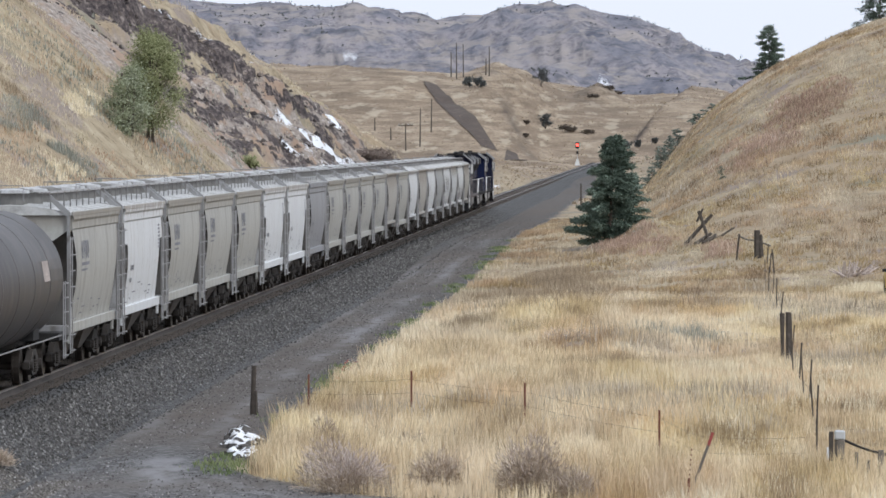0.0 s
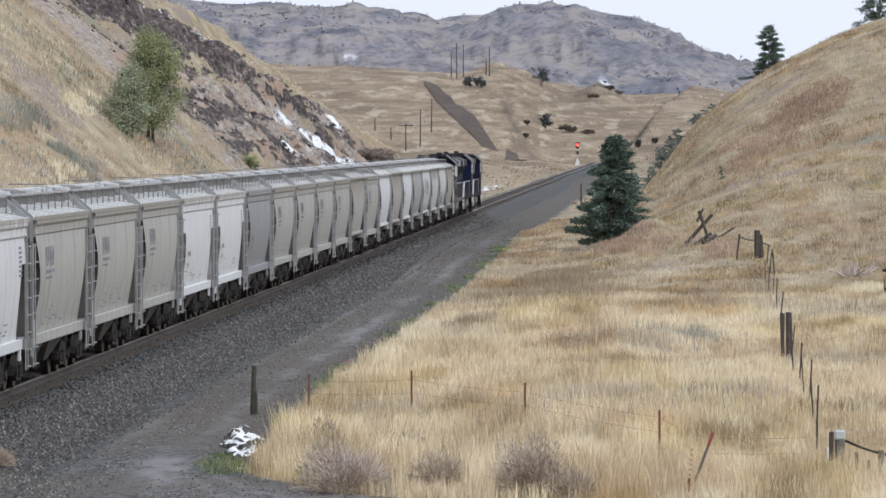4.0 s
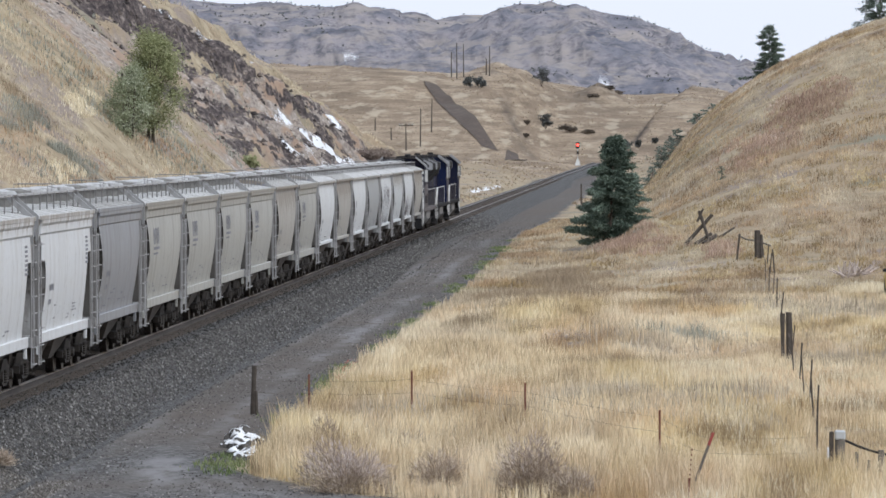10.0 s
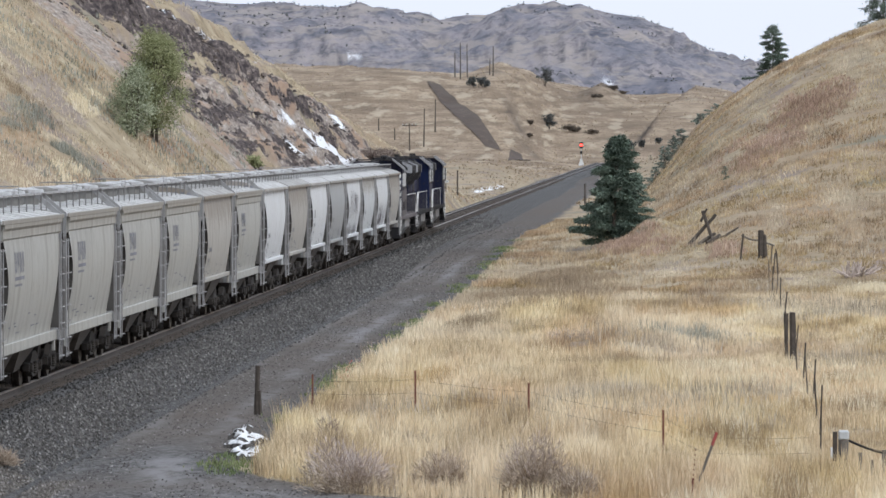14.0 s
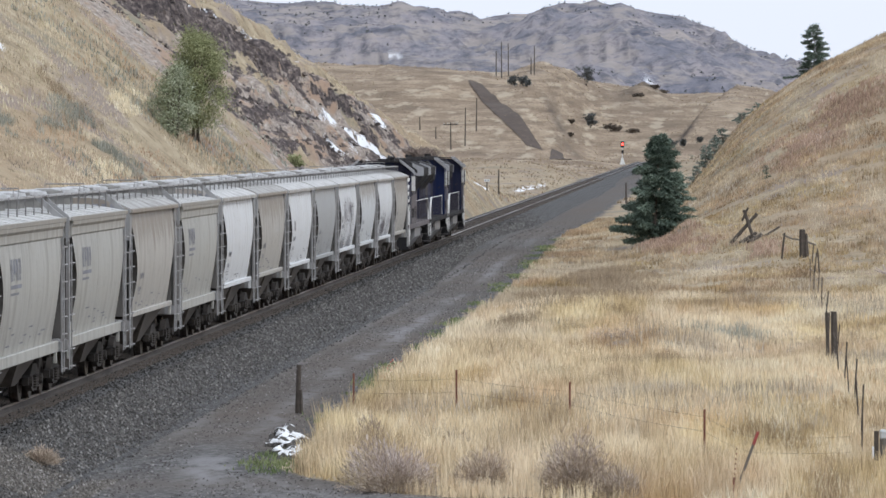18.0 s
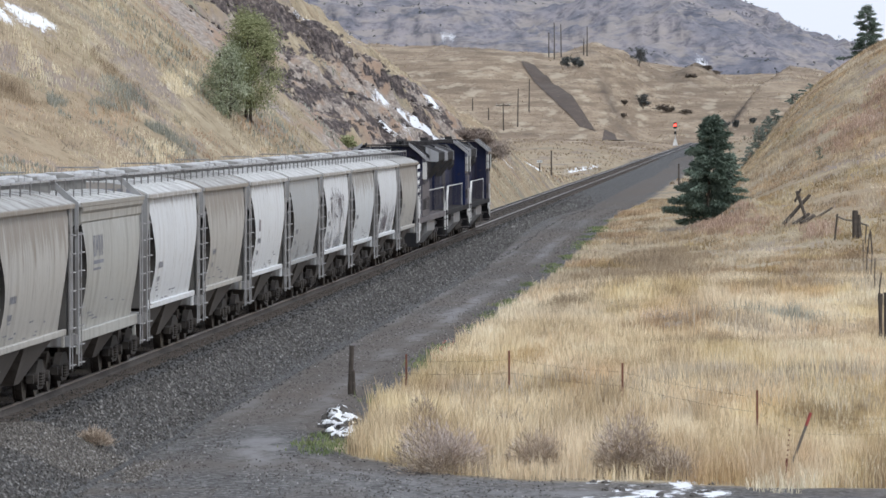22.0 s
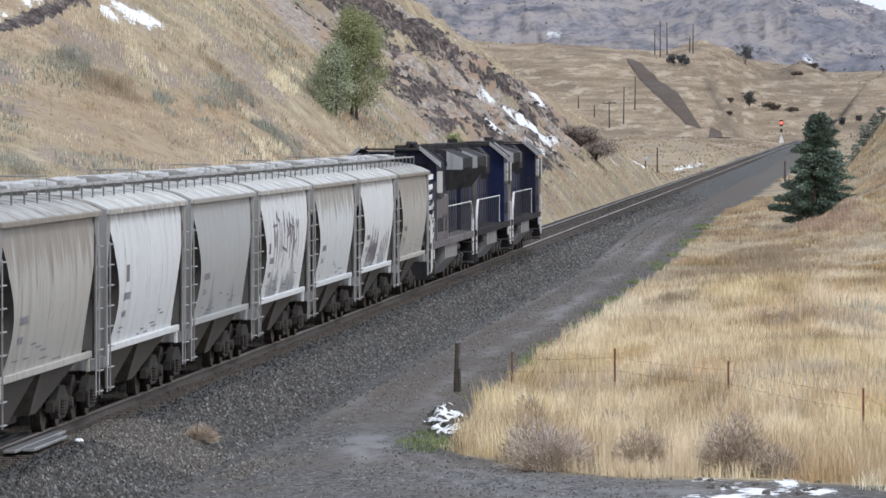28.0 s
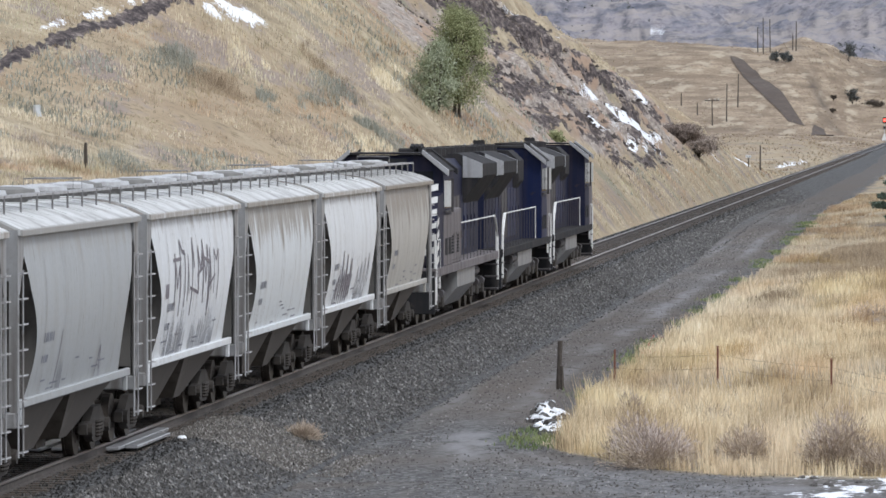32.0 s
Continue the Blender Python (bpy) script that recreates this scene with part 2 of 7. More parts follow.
def rock_cover(X, Y):
    u = -(X + 20.0)
    q = strata(X, Y)
    cliff = (0.72 + 0.43 * smooth(u, 9, 12)) * np.exp(-np.abs((q - 486 + 3 * smooth(12 - u, 0, 6)) / (5 + 10 * smooth(u, 9.5, 12))) ** 3) * smooth(u, 3.5, 6)
    lower = smooth(q, 378, 392) * (1 - smooth(q, 428, 446)) * (0.62 + 0.7 * fbm(X * 2, Y * 0.4, 4.0, 3, 49)) * (1 - smooth(u, 8.5, 11))
    upper = 0.62 * np.exp(-((q - 530) / 9.0) ** 2) * (0.8 + 1.2 * fbm(X, Y, 6.0, 3, 50))
    thin = 0.48 * smooth(q, 360, 380) * (1 - smooth(q, 520, 550)) * (0.8 + 0.8 * fbm(X, Y, 9.0, 3, 48))
    band = np.maximum(np.maximum(cliff, lower), np.maximum(upper, thin)) * (1 - smooth(Y, 478, 500)) * smooth(u, 1.2, 2.6) * smooth(Y, 300, 330)
    fine = smooth(np.abs((q / 13.0) % 1.0 - 0.5) * 2, 0.2, 0.8)
    bank, along = bank_line(X, Y)
    return np.clip(np.maximum(band * (1.1 - (0.5 - 0.65 * fine) * (1 - 0.8 * smooth(u, 9, 12))) * (1.0 + 0.7 * fbm(X * 1.5, Y * 0.4, 5.0, 4, 51)), 1.0 - smooth(bank, 0.2, 0.55)), 0, 1)


def scree_cover(X, Y):
    """Pale broken stone between the beds."""
    u = -(X + 20.0)
    q = strata(X, Y)
    s = smooth(q, 325, 350) * (1 - smooth(q, 535, 560)) * smooth(u, 2.0, 4.0) * (1 - smooth(Y, 480, 505)) * smooth(Y, 285, 312)
    return np.clip(s * (0.62 + 1.1 * fbm(X * 1.6, Y * 0.35, 5.0, 4, 68)), 0, 1)


FAR_SNOW = [(-75.4, 3272, 11, 16), (-168, 3246, 8, 14), (-178, 3255, 7, 12), (-25, 2852, 7, 14), (-60, 3150, 5, 10)]


def snow_cover(X, Y):
    u = -(X + 20.0)
    q = strata(X, Y)
    streaks = 1.25 * np.exp(-np.abs((q - 461) / 9.0) ** 3) * smooth(u, 2.9, 3.9) * (1 - smooth(u, 6.4, 8.2))
    streaks = streaks + 1.15 * np.exp(-((q - 429) / 5.0) ** 2) * smooth(u, 2.6, 3.4) * (1 - smooth(u, 5.6, 7.0))
    streaks = streaks + 0.75 * np.exp(-((q - 519) / 6.0) ** 2) * (0.75 + 0.65 * smooth(u, 8, 10)) + 0.5 * np.exp(-((q - 440) / 2.5) ** 2) * (1 - smooth(u, 6, 8)) + 0.8 * np.exp(-((q - 505) / 3) ** 2) * smooth(u, 12, 14)
    s = streaks * smooth(u, 0.5, 2) * smooth(Y, 345, 362) * (1.5 + 2.9 * fbm(q * 0.55, u * 0.7, 2.0, 4, 61))
    d = np.hypot((X + 1.9) / 1.75, (Y - 97.2) / 3.6)
    patch = 0.9 * (1 - smooth(d, 0.6, 1.1)) + 1.4 * (1 - smooth(np.hypot((X + 22.15 - 0.012 * (Y - 549)) / 0.8, (Y - 549) / 28), 0.6, 1.1)) + 0.9 * (1 - smooth(np.hypot((X + 23.6) / 2.4, (Y - 770) / 60), 0.5, 1.1))
    patch = patch * np.where(Y > 400, 0.62 + 1.5 * fbm(X, Y * 0.12, 1.3, 3, 62), 0.47 + 1.5 * fbm(X * 0.9, Y * 0.3, 0.5, 3, 63))
    bank, along = bank_line(X + 0.9, Y)
    patch = patch + (1 - smooth(bank, 0.1, 0.5)) * smooth(along, 0.35, 0.5) * (0.45 + 0.8 * fbm(X, Y, 2.0, 3, 64)) + (0.56 + 0.9 * fbm(X, Y, 1.0, 3, 60)) * (1 - smooth(np.hypot((X + 35.0) / 1.5, (Y - 264.5 - 1.6 * (X + 35.0)) / 2.6) + 0.9 * fbm(X, Y, 1.2, 3, 65), 0.5, 1.1))
    hills = 0.0
    for cx, cy, rx, ry in FAR_SNOW:
        hills = hills + 0.50 * (1 - smooth(np.hypot((X - cx) / rx, (Y - cy) / (0.55 * ry)) + 1.1 * fbm(X, Y * 0.5, 6.0, 3, 66), 0.5, 1.1))
    return np.clip(np.maximum(np.maximum(0.7 * s, patch), hills), 0, 1)


def bank_line(X, Y):
    """Distance from an old dirt bank that runs along the upper slope, and the way along it."""
    t = np.clip((Y - 226.0) / 36.0, 0, 1)
    return np.hypot(X + 41.0 - 4.0 * t, np.clip(226 - Y, 0, None) + np.clip(Y - 262, 0, None)) + 0.5 * fbm(X, Y, 4.0, 3, 58), t


attribute(ground_mesh, "gravel", gravel_cover(GX, GY))
attribute(ground_mesh, "rock", rock_cover(GX, GY))
attribute(ground_mesh, "snow", snow_cover(GX, GY))
attribute(ground_mesh, "scree", scree_cover(GX, GY))
cut = smooth(GX - spur_line(GY), -5.2, -4.2) * (1 - smooth(GX - spur_line(GY), -0.6, 0.6)) * smooth(GY, 1725, 1745) * (1 - smooth(GY, 2030, 2060))
knoll = 0.6 * np.exp(-((GX + 21) / 10) ** 2 - ((GY - 1975) / 75) ** 2) * (1 + 1.2 * fbm(GX, GY * 0.4, 9.0, 3, 16))
flank = 0.45 * np.exp(-((GX + 41 + 0.09 * (GY - 1650)) / 3.0) ** 2) * smooth(GY, 1560, 1600) * (1 - smooth(GY, 1760, 1800)) * (0.8 + 2.5 * fbm(GX, GY * 0.3, 8.0, 3, 17))
attribute(ground_mesh, "bare", np.clip(np.maximum(np.maximum(cut, knoll), flank), 0, 1))
# risers of the rock ledges, coloured dark to bring out the relief's shading
attribute(ground_mesh, "ledge", smooth(ledge_phase(GX, GY, GZ), 0.50, 0.66) * (1 - smooth(ledge_phase(GX, GY, GZ), 0.84, 0.98)) * smooth(RR, 2400, 2600) * np.clip(0.55 + 2.2 * fbm(GX, GY * 0.4, 70, 4, 28), 0, 1))
wob = 0.35 * fbm(GX, GY, 9.0, 2, 42)
dusty = 1.1 * np.exp(-((GX + 10.0 + wob) / 0.32) ** 2) + 0.9 * np.exp(-((GX + 11.7 + wob) / 0.30) ** 2) + 0.35 * np.exp(-((GX + 10.8 + wob) / 0.3) ** 2)
turn = lane_edge(GX) - GY
dusty = dusty * smooth(GY, 108, 118) * (1 - 0.95 * smooth(GY, 210, 400)) + 0.35 * np.exp(-((turn - 3.2 + wob) / 0.6) ** 2) + 0.3 * np.exp(-((turn - 6.5 + wob) / 0.6) ** 2) + 2.2 * np.exp(-((GX + 10.0 + 0.075 * (GY - 113)) / 0.42) ** 2 - ((GY - 113) / 6.5) ** 2) + 0.25 * (1 - smooth(GY, 100, 112))
attribute(ground_mesh, "dust", np.clip(dusty * (0.85 + 1.7 * fbm(GX, GY * 0.3, 4.0, 4, 43)), 0, 1))
attribute(ground_mesh, "dirt", smooth(GX + wob, -12.6, -11.6) * (1 - smooth(GX + wob, -9.3, -8.7)) * smooth(GY, 112, 125) * (0.85 + 0.8 * fbm(GX, GY, 9.0, 3, 44)) + 0.9 * np.exp(-((GY - 103.5 - 0.25 * (GX + 14)) / 2.2) ** 2) * smooth(GX, -14.5, -13) * (1 - smooth(GX, -8, -3)))
attribute(ground_mesh, "valley", smooth(RR, 700, 1150) * (1 - gravel_cover(GX, GY)))
# distance mask for the mountains, whose blue-grey haze is painted into their colour
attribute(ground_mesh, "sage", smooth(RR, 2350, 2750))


def attr(m, name):
    n = node(m, "Attribute")
    n.attribute_name = name
    return n.outputs["Fac"]


def ground_material():
    m = mat("dry_ground", 0.95)
    p = coords(m, (1, 1, 1), True)
    big, mid, fine = fuzz(m, p, 0.055, 4), fuzz(m, p, 0.5, 5), fuzz(m, p, 5.0, 5)
    grass = ramp(m, mid, [(0.25, (0.21, 0.17, 0.12)), (0.45, (0.33, 0.27, 0.185)), (0.6, (0.41, 0.345, 0.245)), (0.78, (0.50, 0.435, 0.32))])
    grass = blend(m, times(m, steps(m, big, 0.45, 0.62), 0.6), grass, (0.31, 0.23, 0.155))
    grass = blend(m, times(m, steps(m, fuzz(m, coords(m, (1, 0.7, 1), True), 0.21, 5, 0.65), 0.52, 0.62), 0.7), grass, (0.24, 0.20, 0.19))
    tuft = fuzz(m, coords(m, (1, 1, 0.25), True), 2.2, 6, 0.7)
    grass = blend(m, steps(m, tuft, 0.52, 0.66), grass, (0.19, 0.15, 0.095))
    grey = fuzz(m, coords(m, (0.6, 1, 1), True), 0.11, 5)
    grass = blend(m, steps(m, grey, 0.56, 0.66), grass, (0.235, 0.22, 0.165))
    # gravel: dark stones, pale dust where wheels run
    vor = node(m, "TexVoronoi", Scale=11.0)
    link(m, p, vor.inputs["Vector"])
    stone = ramp(m, vor.outputs["Color"], [(0.1, (0.032, 0.032, 0.033)), (0.5, (0.082, 0.080, 0.080)), (0.9, (0.21, 0.207, 0.205))])
    dust = fuzz(m, coords(m, (1.3, 0.12, 1), True), 0.9, 4)
    stone = blend(m, times(m, steps(m, dust, 0.5, 0.68), 0.45), stone, (0.125, 0.112, 0.10))
    stone = blend(m, times(m, steps(m, fuzz(m, p, 0.16, 4), 0.5, 0.7), 0.5), stone, (0.12, 0.095, 0.075))
    pale = node(m, "Math")
    pale.operation = "MULTIPLY"
    link(m, attr(m, "dust"), pale.inputs[0])
    link(m, steps(m, fuzz(m, coords(m, (1, 0.3, 1), True), 2.2, 5), 0.30, 0.56), pale.inputs[1])
    stone = blend(m, times(m, attr(m, "dirt"), 0.75), stone, (0.115, 0.097, 0.084))
    stone = blend(m, times(m, pale.outputs[0], 0.85), stone, (0.235, 0.232, 0.238))
    col = blend(m, attr(m, "gravel"), grass, stone)
    # broken pale stone, then the dark beds
    chips = ramp(m, fuzz(m, coords(m, (1, 0.35, 1), True), 2.6, 9, 0.8), [(0.34, (0.10, 0.082, 0.074)), (0.45, (0.24, 0.20, 0.175)), (0.55, (0.37, 0.325, 0.285)), (0.68, (0.58, 0.54, 0.50))])
    chips = blend(m, times(m, steps(m, fuzz(m, coords(m, (1, 0.2, 1), True), 0.5, 5), 0.46, 0.60), 0.8), chips, (0.34, 0.235, 0.165))
    col = blend(m, steps(m, attr(m, "scree"), 0.30, 0.58), col, chips)
    lines = fuzz(m, coords(m, (1.0, 0.16, 1.0), True), 0.75, 9, 0.72)
    dark = ramp(m, fuzz(m, coords(m, (1.0, 0.5, 1.2), True), 1.7, 9, 0.78), [(0.34, (0.018, 0.015, 0.017)), (0.45, (0.05, 0.041, 0.042)), (0.54, (0.12, 0.098, 0.092)), (0.63, (0.30, 0.255, 0.23))])
    r = node(m, "Math")
    r.operation = "MULTIPLY_ADD"
    link(m, lines, r.inputs[0])
    r.inputs[1].default_value = 2.4
    r2 = node(m, "Math")
    r2.operation = "ADD"
    link(m, attr(m, "rock"), r2.inputs[0])
    r2.inputs[1].default_value = -1.2
    link(m, r2.outputs[0], r.inputs[2])
    col = blend(m, steps(m, r.outputs[0], 0.40, 0.50), col, dark)
    # sagebrush tones tinted blue-grey to imitate the haze of distance
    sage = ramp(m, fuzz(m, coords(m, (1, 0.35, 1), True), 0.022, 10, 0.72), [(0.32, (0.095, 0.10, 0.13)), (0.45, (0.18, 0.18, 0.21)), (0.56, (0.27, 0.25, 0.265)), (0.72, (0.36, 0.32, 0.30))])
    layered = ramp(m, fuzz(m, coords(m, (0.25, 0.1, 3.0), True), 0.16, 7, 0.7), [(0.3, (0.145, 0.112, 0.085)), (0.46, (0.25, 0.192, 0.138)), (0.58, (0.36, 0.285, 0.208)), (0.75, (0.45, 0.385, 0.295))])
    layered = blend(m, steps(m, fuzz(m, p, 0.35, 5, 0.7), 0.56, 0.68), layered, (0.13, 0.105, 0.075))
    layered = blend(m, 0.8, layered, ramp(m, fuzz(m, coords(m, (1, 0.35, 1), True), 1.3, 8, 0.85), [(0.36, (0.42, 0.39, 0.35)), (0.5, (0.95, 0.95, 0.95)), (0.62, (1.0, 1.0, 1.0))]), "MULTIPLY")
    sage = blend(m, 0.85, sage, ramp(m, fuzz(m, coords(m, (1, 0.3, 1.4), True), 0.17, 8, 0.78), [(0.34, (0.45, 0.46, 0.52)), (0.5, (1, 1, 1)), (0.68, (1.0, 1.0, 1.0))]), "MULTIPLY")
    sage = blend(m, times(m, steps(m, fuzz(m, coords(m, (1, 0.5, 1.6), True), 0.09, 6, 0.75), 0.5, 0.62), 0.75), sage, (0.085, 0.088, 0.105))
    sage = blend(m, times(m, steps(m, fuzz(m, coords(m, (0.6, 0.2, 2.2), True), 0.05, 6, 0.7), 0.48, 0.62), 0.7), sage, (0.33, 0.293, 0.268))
    # dark ledge rock, which also paints in the shade of the steps
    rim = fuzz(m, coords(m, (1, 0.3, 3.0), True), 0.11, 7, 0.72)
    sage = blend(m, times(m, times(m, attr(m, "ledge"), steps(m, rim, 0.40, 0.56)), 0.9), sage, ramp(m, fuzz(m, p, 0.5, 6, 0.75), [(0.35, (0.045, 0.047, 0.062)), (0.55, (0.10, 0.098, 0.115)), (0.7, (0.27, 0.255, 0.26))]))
    layered = blend(m, times(m, steps(m, fuzz(m, coords(m, (1, 0.12, 1), True), 0.10, 6, 0.65), 0.50, 0.62), 0.65), layered, (0.205, 0.155, 0.112))
    layered = blend(m, times(m, steps(m, fuzz(m, coords(m, (0.8, 0.10, 2.5), True), 0.16, 6, 0.6), 0.54, 0.64), 0.6), layered, (0.47, 0.405, 0.31))
    bare = ramp(m, fuzz(m, coords(m, (1, 0.3, 1), True), 0.6, 6, 0.75), [(0.35, (0.045, 0.035, 0.03)), (0.52, (0.095, 0.075, 0.062)), (0.68, (0.20, 0.165, 0.135))])
    layered = blend(m, attr(m, "bare"), layered, bare)
    col = blend(m, attr(m, "valley"), col, layered)
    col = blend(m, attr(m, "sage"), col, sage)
    s = node(m, "Math")
    s.operation = "ADD"
    link(m, attr(m, "snow"), s.inputs[0])
    s2 = node(m, "Math")
    s2.operation = "MULTIPLY_ADD"
    link(m, fine, s2.inputs[0])
    s2.inputs[1].default_value, s2.inputs[2].default_value = 1.7, -0.85
    link(m, s2.outputs[0], s.inputs[1])
    col = blend(m, steps(m, s.outputs[0], 0.38, 0.5), col, (0.78, 0.80, 0.84))
    m.node_tree.nodes["Principled BSDF"].inputs["Specular IOR Level"].default_value = 0.15
    return finish(m, col, fine, 0.5, 0.05)


ground = tagged(new("ground", ground_mesh), "dry golden grass hills with gravel, rock and patchy snow", "ground", kind="structure")
ground_mesh.materials.append(ground_material())

# ---- building tools ----
def part(name, bm, material, parent=None, label="", flat=True):
    me = bpy.data.meshes.new(name)
    if not flat:
        for f in bm.faces:
            f.smooth = True
    bm.to_mesh(me)
    bm.free()
    me.materials.append(material)
    ob = new(name, me)
    if parent is not None:
        ob.parent = parent
    if label:
        tagged(ob, label)
    return ob


def again(ob, m, parent=None):
    """One more of a part, on the same mesh, at the pose m in its parent's space."""
    c = new(ob.name.split(".")[0], ob.data)
    c.parent = parent if parent is not None else ob.parent
    c.matrix_basis = m
    return c


def box(bm, x0, x1, y0, y1, z0, z1, bevel=0.0, m=None):
    r = bmesh.ops.create_cube(bm, size=1.0)
    mm = Matrix.Translation(((x0 + x1) / 2, (y0 + y1) / 2, (z0 + z1) / 2)) @ Matrix.Diagonal((x1 - x0, y1 - y0, z1 - z0, 1))
    bmesh.ops.transform(bm, matrix=(m @ mm) if m is not None else mm, verts=r["verts"])
    if bevel:
        es = list({e for v in r["verts"] for e in v.link_edges})
        bmesh.ops.bevel(bm, geom=es, offset=bevel, segments=1, affect="EDGES")
    return bm


def tube(bm, a, b, r0, r1=None, seg=8, caps=True):
    a, b = Vector(a), Vector(b)
    r1 = r0 if r1 is None else r1
    d = b - a
    q = d.to_track_quat("Z", "Y").to_matrix().to_4x4()
    bmesh.ops.create_cone(bm, cap_ends=caps, segments=seg, radius1=r0, radius2=r1, depth=d.length,
                          matrix=Matrix.Translation((a + b) / 2) @ q)
    return bm


def pipe(bm, points, r, seg=6):
    """One bent pipe through the points."""
    pts = [Vector(p) for p in points]
    rings = []
    for k, p in enumerate(pts):
        d = (pts[min(k + 1, len(pts) - 1)] - pts[max(k - 1, 0)]).normalized()
        side = d.cross(Vector((0.31, 0.87, 0.38))).normalized()
        up = d.cross(side)
        rings.append([p + side * (r * math.cos(a)) + up * (r * math.sin(a)) for a in [i * math.tau / seg for i in range(seg)]])
    return loft(bm, rings)


def prism(bm, outline, lo, hi, axis="x"):
    """A flat outline drawn out along an axis: (y, z) points along x, or (x, z) points along y."""
    rows = []
    for s in (lo, hi):
        rows.append([bm.verts.new((s, p[0], p[1]) if axis == "x" else (p[0], s, p[1])) for p in outline])
    n = len(outline)
    for i in range(n):
        j = (i + 1) % n
        bm.faces.new((rows[0][i], rows[0][j], rows[1][j], rows[1][i]))
    bm.faces.new(rows[0][::-1])
    bm.faces.new(rows[1])
    bmesh.ops.recalc_face_normals(bm, faces=bm.faces)
    return bm


def loft(bm, rings, closed_ends=True):
    vs = [[bm.verts.new(p) for p in ring] for ring in rings]
    n = len(rings[0])
    for a, b in zip(vs, vs[1:]):
        for i in range(n):
            j = (i + 1) % n
            bm.faces.new((a[i], a[j], b[j], b[i]))
    if closed_ends:
        bm.faces.new(vs[0][::-1])
        bm.faces.new(vs[-1])
    bmesh.ops.recalc_face_normals(bm, faces=bm.faces)
    return bm


def empty(name, m):
    ob = new(name)
    ob.matrix_basis = m
    return ob


def recolour(ob, material):
    ob.material_slots[0].link = "OBJECT"
    ob.material_slots[0].material = material

# ---- the track ----
RAIL = mat("rail_steel", 0.35, 0.85)
finish(RAIL, blend(RAIL, steps(RAIL, fuzz(RAIL, coords(RAIL, (1, 0.05, 1), True), 3.0, 4), 0.35, 0.7), (0.34, 0.32, 0.31), (0.20, 0.15, 0.12)))
RAIL_RUST = plain("rusty_rail_web", (0.078, 0.066, 0.060), 0.9, 0.0, 6.0)
TIE = plain("weathered_tie_timber", (0.085, 0.068, 0.056), 0.95, 0.0, 9.0)
def stones_material(name, stops):
    m = mat(name, 0.95)
    m.node_tree.nodes["Principled BSDF"].inputs["Specular IOR Level"].default_value = 0.2
    return finish(m, ramp(m, node(m, "NewGeometry").outputs["Random Per Island"], stops))


STONE = stones_material("ballast_stone", [(0.0, (0.045, 0.043, 0.041)), (0.4, (0.088, 0.084, 0.081)), (0.75, (0.142, 0.136, 0.131)), (0.93, (0.215, 0.208, 0.202)), (1.0, (0.34, 0.33, 0.32))])
LANESTONE = stones_material("lane_gravel", [(0.0, (0.058, 0.053, 0.050)), (0.5, (0.122, 0.113, 0.107)), (0.85, (0.21, 0.20, 0.193)), (1.0, (0.40, 0.39, 0.38))])


def bed_z(dx):
    a = np.abs(dx)
    return -0.19 - 0.72 * smooth(a, 1.5, 3.6) - 0.25 * smooth(a, 3.45, 3.9)


ys = np.concatenate([np.arange(40, 520, 1.0), np.arange(520, 1510, 5.0)])
xs = np.linspace(-3.9, 3.9, 40)
BX, BY = np.meshgrid(xs, ys)
BZ = bed_z(BX) + 0.012 * fbm(BX, BY, 2.4, 2, 71)
nb = len(xs)
bi, bj = np.meshgrid(np.arange(len(ys) - 1), np.arange(nb - 1), indexing="ij")
bed = mesh_from("ballast", np.stack([BX + TRACK, BY, BZ], -1).reshape(-1, 3),
                np.stack([bi * nb + bj, bi * nb + bj + 1, (bi + 1) * nb + bj + 1, (bi + 1) * nb + bj], -1).reshape(-1, 4), True)


def ballast_material():
    m = mat("crushed_stone_ballast", 0.95)
    p = coords(m, (1, 1, 1), True)
    vor = node(m, "TexVoronoi", Scale=12.0)
    link(m, p, vor.inputs["Vector"])
    col = ramp(m, vor.outputs["Color"], [(0.1, (0.022, 0.023, 0.024)), (0.5, (0.058, 0.058, 0.060)), (0.9, (0.145, 0.144, 0.144))])
    col = blend(m, times(m, steps(m, fuzz(m, p, 0.35, 4), 0.45, 0.7), 0.35), col, (0.07, 0.062, 0.056))
    return finish(m, col, vor.outputs["Distance"], 0.9, 0.05)


bed.materials.append(ballast_material())
ballast = tagged(new("ballast", bed), "dark grey crushed stone ballast under the railway track", "ballast", kind="structure")

railway = tagged(empty("railway_track", pose(TRACK, 0, 0)), "steel rails on weathered timber ties in gravel", "railway track", kind="structure")
for side in (-1, 1):
    x = side * 0.7525
    bm = bmesh.new()
    prism(bm, [(x - 0.036, -0.035), (x + 0.036, -0.035), (x + 0.036, -0.008), (x + 0.028, 0), (x - 0.028, 0), (x - 0.036, -0.008)], 60, 1500, "y")
    rail = part("rail", bm, RAIL, railway, "worn shiny steel rail head")
    bm = bmesh.new()
    prism(bm, [(x - 0.07, -0.175), (x + 0.07, -0.175), (x + 0.07, -0.155), (x + 0.012, -0.14), (x + 0.012, -0.036),
               (x - 0.012, -0.036), (x - 0.012, -0.14), (x - 0.07, -0.155)], 60, 1500, "y")
    part("rail_web", bm, RAIL_RUST, railway, "rust-brown rail web and foot")
bm = bmesh.new()
box(bm, -1.3, 1.3, -0.11, 0.11, -0.36, -0.165, 0.01)
tie = part("tie", bm, TIE, railway)
tie.location.y = 70
random.seed(11)
